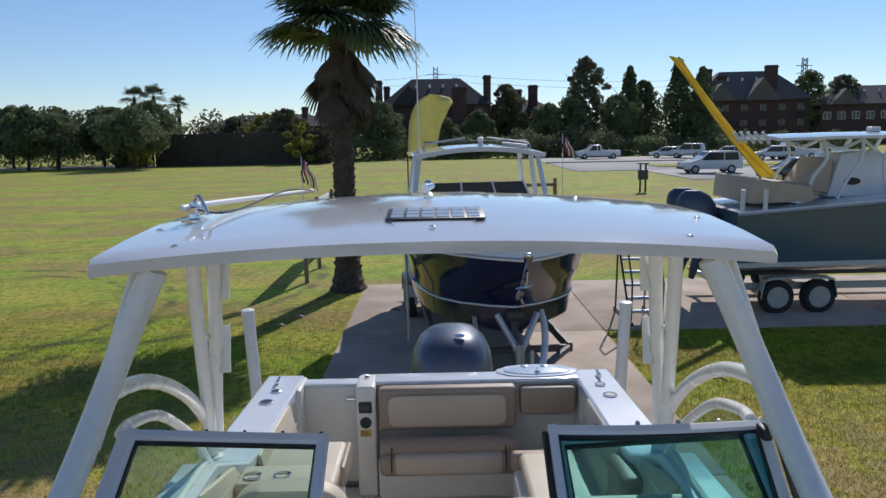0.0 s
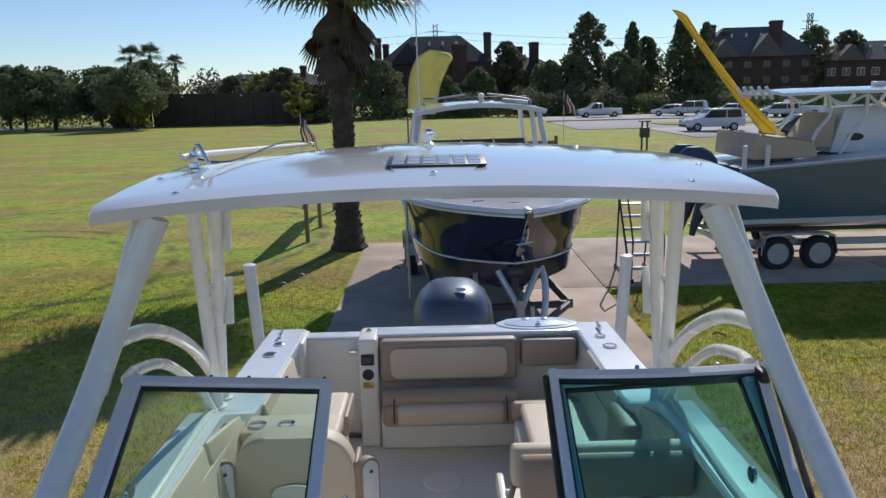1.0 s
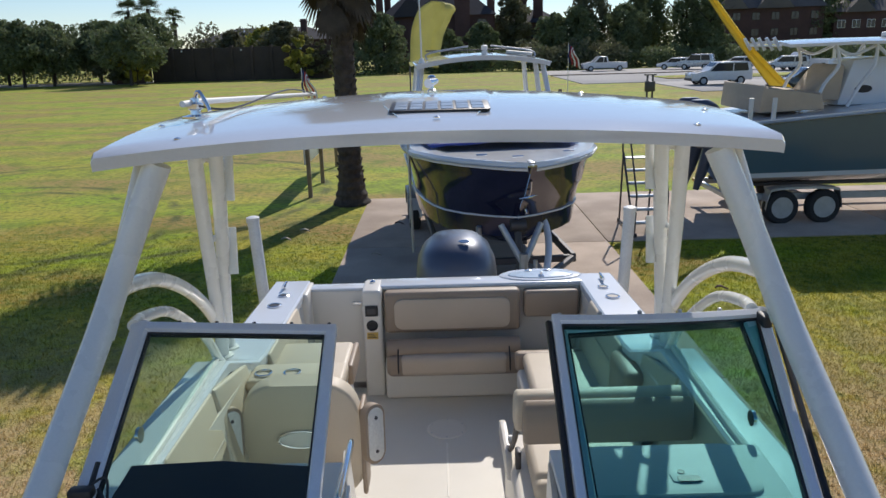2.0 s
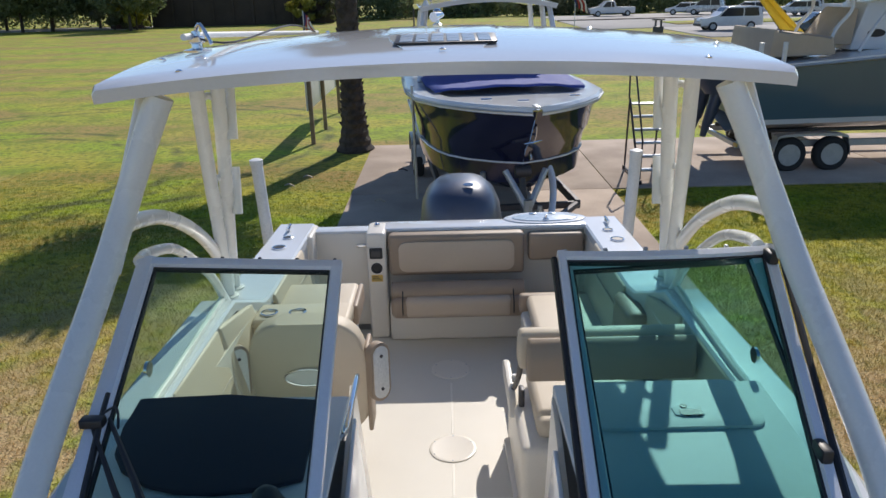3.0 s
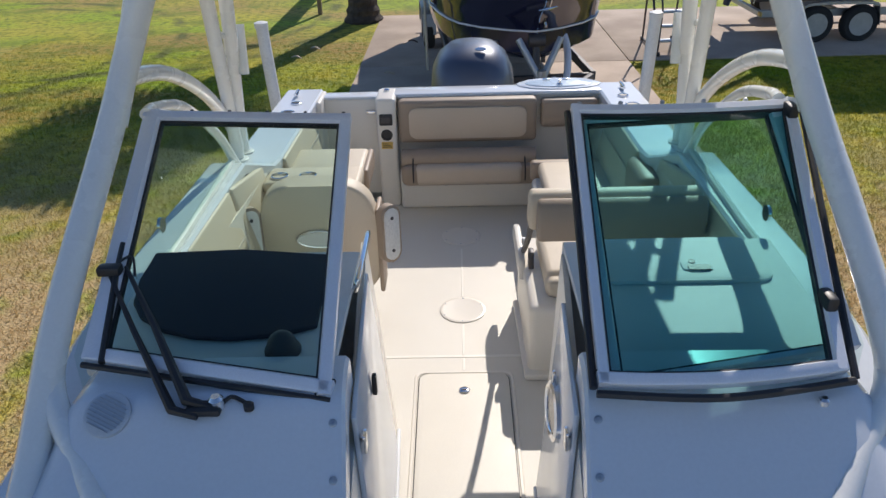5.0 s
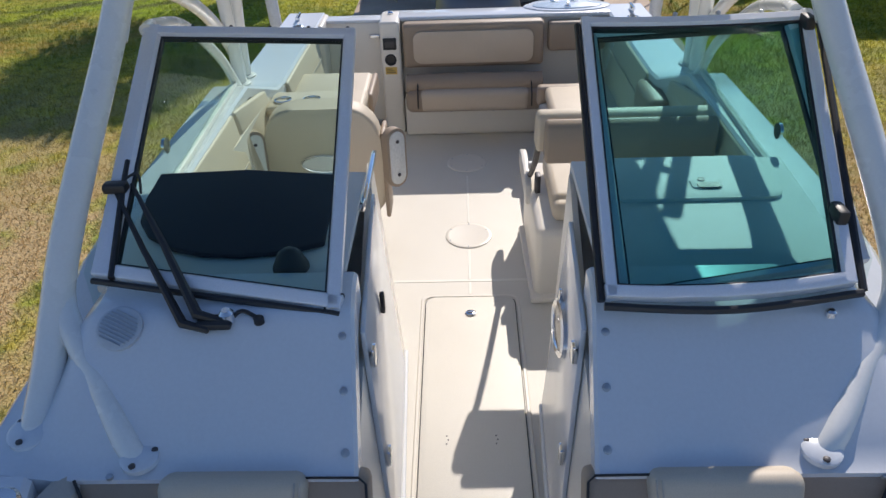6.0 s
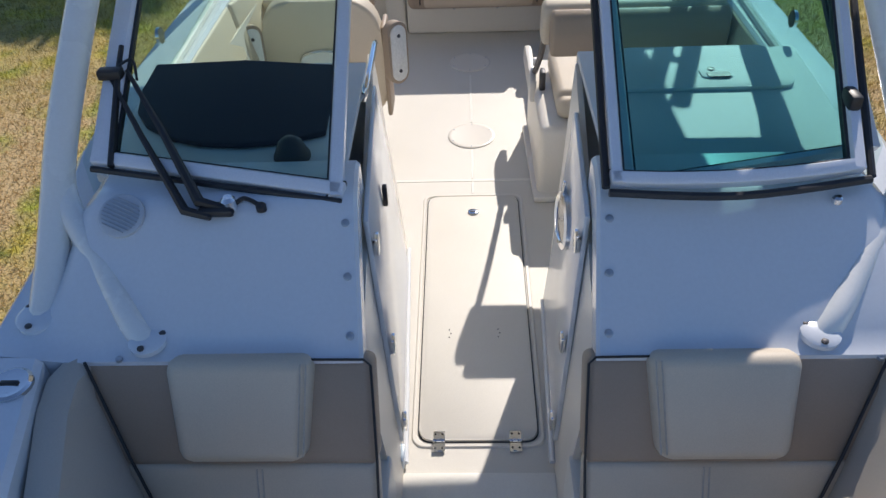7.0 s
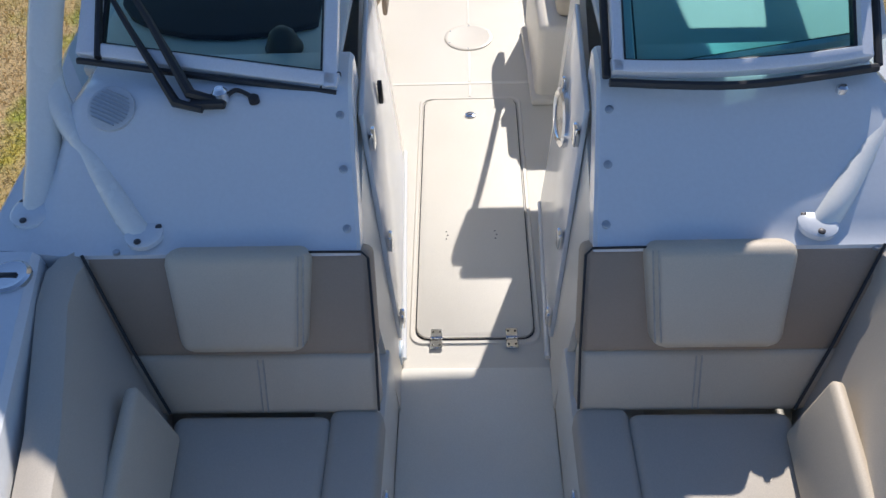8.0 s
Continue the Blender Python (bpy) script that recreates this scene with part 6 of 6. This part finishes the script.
# ---- parking area and vehicles ----
park = thing("parking_lot", "pale concrete parking area beyond the field", "parking lot", kind="structure")
part("paving", cube(13, 90, 66, 100, -0.2, 0.05, 0.01), ASPHALT, park)
part("paving", cube(19, 90, 52, 66, -0.2, 0.046, 0.01), ASPHALT, park)
part("kerb", cube(12.8, 30, 84, 84.3, 0, 0.18, 0.03), CONCRETE, park)
mesh_thing("grass_island", cube(22, 60, 70, 76, 0, 0.12, 0.03), GRASS, "low mown grass island", "grass", kind="structure")
road = mesh_thing("road", cube(-160, -38, 95, 104, -0.2, 0.04), ASPHALT, "pale concrete road at the field's edge", "road", kind="structure")


def car(x, y, yaw, length, height, paint, label, pickup=False, group="parked vehicles"):
    c = thing("car" if not pickup else "pickup_truck", label, "pickup truck" if pickup else "car", group, at=pose(x, y, 0.05, 0, 0, yaw))
    L, w = length / 2, 0.92
    hood = height * 0.56
    if pickup:
        prof = [(-L, 0.35), (-L, hood), (-L + 0.15, hood + 0.05), (-0.35, hood + 0.05), (-0.25, height - 0.05), (0.85, height), (1.45, hood + 0.08), (L - 0.15, hood), (L, hood - 0.2), (L, 0.35)]
    else:
        prof = [(-L, 0.35), (-L, hood), (-L + 0.25, height - 0.06), (-L + 0.6, height), (0.35, height), (1.15, hood + 0.06), (L - 0.2, hood - 0.04), (L, hood - 0.25), (L, 0.35)]
    body = part("body", prism(prof, 2 * w, Matrix.Translation((0, w, 0)) @ pose(0, 0, 0, 90), 0.07, 2), paint, c)
    a0, a1 = (-0.2, 1.3) if pickup else (-L + 0.35, 1.0)
    for s in (-1, 1):
        bm = prism([(a0, hood + 0.06), (a0 + 0.12, height - 0.12), (a1 - 0.55, height - 0.12), (a1, hood + 0.06)], 0.03, Matrix.Translation((0, s * (w + 0.002) + 0.015, 0)) @ pose(0, 0, 0, 90), 0.005, 1)
        part("side_window", bm, WINDOWD, c)
        part("pillar", box(bmesh.new(), (a0 + a1) / 2 - 0.35, (a0 + a1) / 2 - 0.27, s * (w + 0.012) - 0.012, s * (w + 0.012) + 0.012, hood + 0.06, height - 0.1), paint, c)
        for wx in (-L + 0.95, L - 0.95):
            m = Matrix.Translation((wx, s * (w - 0.08), 0.33)) @ pose(0, 0, 0, 90)
            tyre = part("wheel", turned([(0.2, -0.1), (0.30, -0.11), (0.355, -0.08), (0.355, 0.08), (0.30, 0.11), (0.2, 0.1)], 24, m), TYRE, c)
            part("rim", turned([(0.21, -0.105), (0.1, -0.08), (0.1, 0.08), (0.21, 0.105)], 18, m), SILVER, tyre)
        part("headlight", box(bmesh.new(), L - 0.12, L + 0.015, s * 0.72 - 0.18, s * 0.72 + 0.18, hood - 0.22, hood - 0.08, 0.02, 1), PVC, c)
    part("windscreen", slab_from([(a1 + 0.08, -0.8, hood + 0.07), (a1 + 0.08, 0.8, hood + 0.07), (a1 - 0.52, 0.72, height - 0.07), (a1 - 0.52, -0.72, height - 0.07)], 0.03), WINDOWD, c)
    part("bumper", box(bmesh.new(), L - 0.05, L + 0.08, -0.85, 0.85, 0.35, 0.55, 0.03, 1), DARKSTEEL, c)
    return c


car(22.9, 59.6, 180, 4.9, 1.82, CARW, "white sport utility car parked on the concrete")
car(24.6, 48.0, 172, 4.7, 1.65, CARD, "dark sport utility car beside the boat")
car(21.2, 95.0, 180, 5.6, 1.85, CARW, "white crew cab pickup truck far off", True)
car(32.0, 92.0, 150, 4.3, 1.85, CARG, "silver boxy off-road car")
car(35.5, 88.0, 160, 4.6, 1.5, CARW, "white saloon car in the parking row")
car(38.5, 82.0, 165, 4.8, 1.6, CARG, "silver car in the parking row")
car(41.5, 84.0, 185, 5.6, 1.9, CARW, "white pickup truck in the parking row", True)
car(30.0, 94.0, 160, 4.4, 1.45, CARW, "white low saloon car in the parking row")


# ---- trees and hedges ----
def leaf_cloud(verts, faces, rng, cx, cy, cz, rx, ry, rz, count, size):
    for _ in range(count):
        while True:
            p = Vector((rng.uniform(-1, 1), rng.uniform(-1, 1), rng.uniform(-1, 1)))
            if 0.25 < p.length < 1:
                break
        c = Vector((cx + p.x * rx, cy + p.y * ry, cz + p.z * rz))
        s = size * rng.uniform(0.5, 1.3)
        u = Vector((rng.uniform(-1, 1), rng.uniform(-1, 1), rng.uniform(-1, 1))).normalized()
        v = u.orthogonal().normalized()
        v.rotate(Matrix.Rotation(rng.uniform(0, 6.28), 3, u))
        i = len(verts)
        verts.extend([tuple(c - u * s), tuple(c + v * s * 0.55), tuple(c + u * s), tuple(c - v * s * 0.55)])
        faces.append((i, i + 1, i + 2, i + 3))


def tree(x, y, h, w, mat, label, seed, trunk=0.3, clumps=34, leaves=240, size=0.25, crown_from=0.28, pointed=False, group="trees"):
    rng = random.Random(seed)
    t = thing("tree", label, "tree", group, at=pose(x, y, 0))
    bm = bmesh.new()
    tube(bm, [(0, 0, -0.1), (0.1, 0, h * 0.3), (-0.1, 0.1, h * 0.6), (0, 0, h * 0.86)], [trunk, trunk * 0.7, trunk * 0.4, trunk * 0.1], 8)
    for k in range(7):
        a, z = k * 2.4, h * rng.uniform(0.25, 0.6)
        tube(bm, [(0, 0, z), (w * 0.25 * math.cos(a), w * 0.25 * math.sin(a), z + h * 0.12), (w * 0.42 * math.cos(a), w * 0.42 * math.sin(a), z + h * 0.22)], [trunk * 0.35, trunk * 0.2, trunk * 0.06], 6)
    part("trunk", bm, TRUNK, t)
    verts, faces = [], []
    for k in range(clumps):
        f = (k + 0.5) / clumps
        z = h * (crown_from + (0.97 - crown_from) * f)
        prof = (1 - f) ** 0.8 if pointed else math.sin(math.pi * (0.18 + 0.80 * f)) ** 0.7
        a, r = k * 2.399 + rng.uniform(-.4, .4), w * 0.5 * prof * rng.uniform(0.25, 0.9)
        cr = w * 0.5 * (0.16 + 0.24 * rng.random()) * (0.4 + 0.6 * prof)
        leaf_cloud(verts, faces, rng, r * math.cos(a), r * math.sin(a), z, cr, cr, cr * 0.75, leaves, size)
    from_lists("crown", verts, faces, mat, t)
    return t


def hedge(name, x0, x1, y, h, mat, label, seed, size=0.24, per=110, depth=1.5):
    rng = random.Random(seed)
    verts, faces = [], []
    n = int(abs(x1 - x0) / 1.6) + 1
    for k in range(n):
        hh = h * rng.uniform(0.7, 1.1)
        leaf_cloud(verts, faces, rng, x0 + (x1 - x0) * (k + 0.5) / n, y + rng.uniform(-1, 1), hh * 0.5, 1.5, depth, hh * 0.55, per * 3, size)
    return tagged(from_lists(name, verts, faces, mat, None), label, "shrubs", kind="stuff")


rng = random.Random(11)
for k in range(11):
    tree(-66 + 2.9 * k + rng.uniform(-1, 1), 97 - 1.2 * abs(k - 5) + rng.uniform(-4, 8), rng.uniform(6.8, 9.0), rng.uniform(8.5, 11.5), LEAFD, "dark evergreen oak in a row beside the road", 20 + k, 0.22, 46, 150, 0.24, 0.30)
for k, (x, y, h, w) in enumerate(((-37.5, 92, 5.0, 5.6), (-41.5, 95, 4.4, 5.0), (-18.0, 96, 5.6, 4.6), (-15.2, 97, 5.0, 3.6))):
    tree(x, y, h, w, LEAFY if k in (0, 2) else LEAFG, "yellowing autumn tree before the dark wall" if k in (0, 2) else "grey-green small tree before the dark wall", 50 + k, 0.12, 14, 320, 0.20, 0.12)
palm(-45.5, 112, 10.0, 0.3, 2.6, "distant fan palm above the trees", 61, 34, 16, 12)
palm(-42.2, 111, 10.1, 0.3, 2.6, "distant fan palm above the trees", 62, 34, 16, 12)
palm(-39.6, 114, 9.0, 0.3, 2.0, "distant small fan palm above the trees", 63, 30, 14, 12)
for k, (x, y, h, w, m, p) in enumerate(((24.2, 118, 15.5, 8.5, LEAFG, False), (31.5, 119, 14.0, 7.5, LEAFD, True), (38.3, 116, 14.8, 9.0, LEAFD, True), (41.0, 113, 13.2, 8.0, LEAFD, True), (35.0, 124, 12.0, 8.0, LEAFD, False), (12.5, 128, 12.0, 8.0, LEAFG, False),
                                        (-13.0, 114, 10.5, 9.0, LEAFG, False), (-8.0, 110, 8.5, 8.0, LEAFD, False), (6.5, 112, 7.0, 6.0, LEAFD, False), (17.5, 113, 8.0, 7.0, LEAFD, False), (21.0, 112, 9.0, 7.0, LEAFD, False), (28.0, 113, 9.0, 8.0, LEAFD, False), (-21.5, 106, 7.6, 8.0, LEAFG, False), (-25.0, 110, 7.0, 7.0, LEAFY, False),
                                        (76, 150, 15.0, 9, LEAFD, False), (84, 152, 14.2, 9, LEAFG, False), (-30.5, 112, 6.6, 7.0, LEAFG, False), (1.5, 109, 6.0, 5.5, LEAFD, False))):
    tree(x, y, h, w, m, "dark pointed evergreen among the houses" if p else "tall leafy tree among the houses", 70 + k, 0.25, 76 if h > 11 else 50, 150, 0.24, 0.06 if p else 0.2, p)
hedge("hedge", -26, 32, 106, 3.4, LEAFD, "dark shrubs at the edge of the field", 5)
hedge("hedge", 11, 26, 104.5, 4.2, LEAFG, "pale grey-green flowering shrubs", 6)
hedge("hedge", -64, -42, 108, 4.5, LEAFD, "dense dark undergrowth behind the oaks", 7)
hedge("hedge", -44, -24, 118, 7.4, LEAFG, "brownish hedge tops behind the wall", 8, 0.3)
hedge("hedge", 30, 64, 106, 3.0, LEAFD, "dark shrubs before the brick apartments", 9)

# ---- dark wall and low building beyond the field ----
fence = thing("boundary_wall", "long dark brick boundary wall with pillars", "wall", kind="structure")
for k in range(9):
    x0 = -37.5 + 2.6 * k
    part("wall_panel", cube(x0, x0 + 2.58, 98.0, 98.2, 0, 4.25, 0.02), FENCEB, fence)
    part("pillar", cube(x0 - 0.18, x0 + 0.18, 97.85, 98.3, 0, 4.45, 0.02), FENCEB, fence)
    part("wall_lamp", cube(x0 + 1.2, x0 + 1.4, 97.8, 98.0, 3.8, 4.0, 0.02), PVC, fence) if k % 3 == 1 else None
part("wall_panel", cube(-42.0, -37.9, 95.5, 95.7, 0, 1.6, 0.02), BRICKD, fence)


def house(label, x, y, w, d, eave, ridge, storeys, cols, chims, yaw=0, gables=(), frame_mat=FENCEB, roof_mat=None):
    hs = thing("apartment_building", label, "building", "brick apartments", at=pose(x, y, 0, 0, 0, yaw))
    roof_mat = roof_mat or ROOFN
    part("wall", cube(-w / 2, w / 2, 0, d, 0, eave, 0.05), BRICKD, hs)
    o = 0.6
    bm = bmesh.new()
    a = [bm.verts.new(p) for p in ((-w / 2 - o, -o, eave), (w / 2 + o, -o, eave), (w / 2 + o, d + o, eave), (-w / 2 - o, d + o, eave))]
    inset = min(w * 0.26, d * 0.5)
    b = [bm.verts.new(p) for p in ((-w / 2 + inset, d * 0.42, ridge), (w / 2 - inset, d * 0.42, ridge), (w / 2 - inset, d * 0.58, ridge), (-w / 2 + inset, d * 0.58, ridge))]
    for i in range(4):
        j = (i + 1) % 4
        bm.faces.new((a[i], a[j], b[j], b[i]))
    bm.faces.new(b)
    bm.faces.new(a[::-1])
    roof = part("roof", bm, roof_mat, hs, "dark shingle hip roof", smooth=False)
    for cx, cy, top, cw in chims:
        ch = part("chimney", cube(cx - cw / 2, cx + cw / 2, cy, cy + 1.2, eave * 0.4, top, 0.04), BRICKD, roof)
        part("chimney_cap", cube(cx - cw / 2 - 0.12, cx + cw / 2 + 0.12, cy - 0.12, cy + 1.32, top - 0.5, top - 0.28, 0.03), BRICKD, hs)
    for gx, gw, gz in gables:
        bm = bmesh.new()
        tri = [(gx - gw / 2, eave - 0.1), (gx + gw / 2, eave - 0.1), (gx, gz)]
        f_ = [bm.verts.new((px, -0.9, pz)) for px, pz in tri]
        k_ = [bm.verts.new((px, d * 0.45, pz)) for px, pz in tri]
        bm.faces.new(f_)
        for i in range(3):
            j = (i + 1) % 3
            bm.faces.new((f_[i], f_[j], k_[j], k_[i]))
        part("gable", bm, roof_mat, hs, smooth=False)
    for sidx in range(storeys):
        z0 = eave * (sidx + 0.25) / storeys
        for c in range(cols):
            wx = -w / 2 + w * (c + 0.5) / cols
            win = part("window", cube(wx - 0.75, wx + 0.75, -0.06, 0.04, z0, z0 + 1.5, 0.01), frame_mat, hs, "framed window")
            for px in (-0.36, 0.36):
                part("pane", cube(wx + px - 0.3, wx + px + 0.3, -0.085, -0.05, z0 + 0.1, z0 + 1.4), WINDOWD, win)
    for k in range(4):
        part("roof_vent", cube(-w * 0.2 + k * w * 0.13, -w * 0.2 + k * w * 0.13 + 0.35, d * 0.25, d * 0.25 + 0.35, ridge * 0.86 + 0.05, ridge * 0.86 + 0.75, 0.03), PVC, roof)
    return hs


house("dark brick apartment house with hip roof and chimneys", 0.2, 122, 17.5, 14, 8.4, 13.0, 3, 5, ((-9.6, 2, 12.6, 1.1), (-8.4, 4, 11.8, 1.0), (8.6, 2, 13.2, 1.2), (3.8, -1.0, 11.2, 2.4)), 0, ((-4.5, 6, 11.6),))
house("dark brick apartment house half hidden by trees", 15.5, 132, 12, 10, 7.2, 9.5, 2, 4, ((-0.6, 1, 11.3, 1.5), (2.2, 1, 12.0, 1.6)), 0)
house("red brown brick apartment house with tall chimneys and grey roof", 64.0, 148, 22, 14, 9.2, 15.2, 3, 6, ((-8.8, 2, 15.6, 2.0), (-5.2, 4, 14.4, 1.6), (3.6, 1.0, 16.0, 2.3)), -6, ((-6.5, 6, 12.6), (1.5, 7, 13.5)), FENCEB, ROOFD)
house("long brick apartment row with gables and white windows", 88, 146, 22, 13, 8.0, 11.8, 2, 8, (), -6, ((-6.5, 5.5, 11.0), (4.5, 5.5, 11.0)), SIGNW, ROOFD)
house("low dark brick house behind the wall", -29, 128, 24, 12, 5.4, 7.6, 1, 5, ((6, 2, 8.8, 1.0),), 0)


# ---- transmission towers ----
def pylon(x, y, h, label):
    p = thing("transmission_tower", label, "pylon", "transmission towers", at=pose(x, y, 0))
    for sx in (-1, 1):
        for sy in (-1, 1):
            part("leg", pipe([(sx * h * 0.08, sy * h * 0.08, 0), (sx * h * 0.03, sy * h * 0.03, h * 0.6), (sx * h * 0.025, sy * h * 0.02, h)], h * 0.006, 6), DARKSTEEL, p)
    for k in range(9):
        z = h * (0.5 + 0.055 * k)
        part("lattice", pipe([(-h * 0.035, 0, z), (h * 0.035, 0, z + h * 0.055)], h * 0.0035, 5), DARKSTEEL, p)
        part("lattice", pipe([(h * 0.035, 0, z), (-h * 0.035, 0, z + h * 0.055)], h * 0.0035, 5), DARKSTEEL, p)
    for z in (0.80, 0.9):
        part("cross_arm", pipe([(-h * 0.11, 0, h * z), (h * 0.11, 0, h * z)], h * 0.005, 6), DARKSTEEL, p)
    return p


pylon(0.6, 400, 38.5, "far steel lattice transmission tower")
pylon(14.0, 520, 42.0, "far steel lattice transmission tower")
pylon(205, 415, 41.0, "far steel lattice transmission tower")
wires = bmesh.new()
for dz in (0, 3.5):
    tube(wires, [(-60 + 15 * k, 400, 31.5 + dz - 3.0 * math.sin(math.pi * ((k * 15) % 60) / 60)) for k in range(5)], 0.07, 4)
    tube(wires, [(0 + 20 * k, 400 + 6 * k, 31.5 + dz - 4.0 * math.sin(math.pi * k / 10)) for k in range(11)], 0.07, 4)
mesh_thing("power_line", wires, DARKSTEEL, "thin dark power lines between far towers", "cable", kind="stuff")


# ---- grass blades and litter near the driveway ----
def blades(name, x0, x1, y0, y1, count, seed, label):
    r = np.random.RandomState(seed)
    x, y = r.uniform(x0, x1, count), r.uniform(y0, y1, count)
    h, a = r.uniform(0.02, 0.055, count) * np.clip((15.5 - y) / 6.0, 0.15, 1), r.uniform(0, 6.283, count)
    lean = r.uniform(-0.04, 0.04, (count, 2))
    w = 0.006
    v = np.empty((count, 3, 3))
    v[:, 0] = np.stack([x - w * np.cos(a), y - w * np.sin(a), np.full(count, -0.004)], 1)
    v[:, 1] = np.stack([x + w * np.cos(a), y + w * np.sin(a), np.full(count, -0.004)], 1)
    v[:, 2] = np.stack([x + lean[:, 0], y + lean[:, 1], h], 1)
    me = bpy.data.meshes.new(name)
    me.from_pydata(v.reshape(-1, 3).tolist(), [], np.arange(count * 3).reshape(-1, 3).tolist())
    me.materials.append(BLADE)
    return tagged(new(name, me), label, "grass", kind="stuff")


blades("grass_blades", -9.5, -1.84, 0.0, 15.0, 120000, 1, "short mown grass blades beside the driveway")
blades("grass_blades", 3.14, 9.5, 2.0, 11.15, 90000, 2, "short mown grass blades beside the driveway")
for k, (x, y) in enumerate(((-2.85, 12.6), (-3.1, 11.9), (-1.2, 10.6), (-0.9, 13.0), (4.2, 8.2))):
    bm = bmesh.new()
    rr = [[(x + 0.05 * j - 0.12, y + 0.02 * math.sin(j), 0.045 + 0.02 * math.sin(j * 1.1)), (x + 0.05 * j - 0.12, y + 0.02 * math.sin(j) + 0.045 * math.sin(math.pi * (j + 0.4) / 5), 0.06 + 0.02 * math.sin(j * 1.1))] for j in range(5)]
    loft(bm, rr, closed=False, cap=False)
    ob = mesh_thing("fallen_leaf", bm, CANVAS if k < 3 else BRICKD, "curled dry leaf lying on the ground", "leaf", "fallen leaves")
    ob.modifiers.new("thickness", "SOLIDIFY").thickness = 0.01
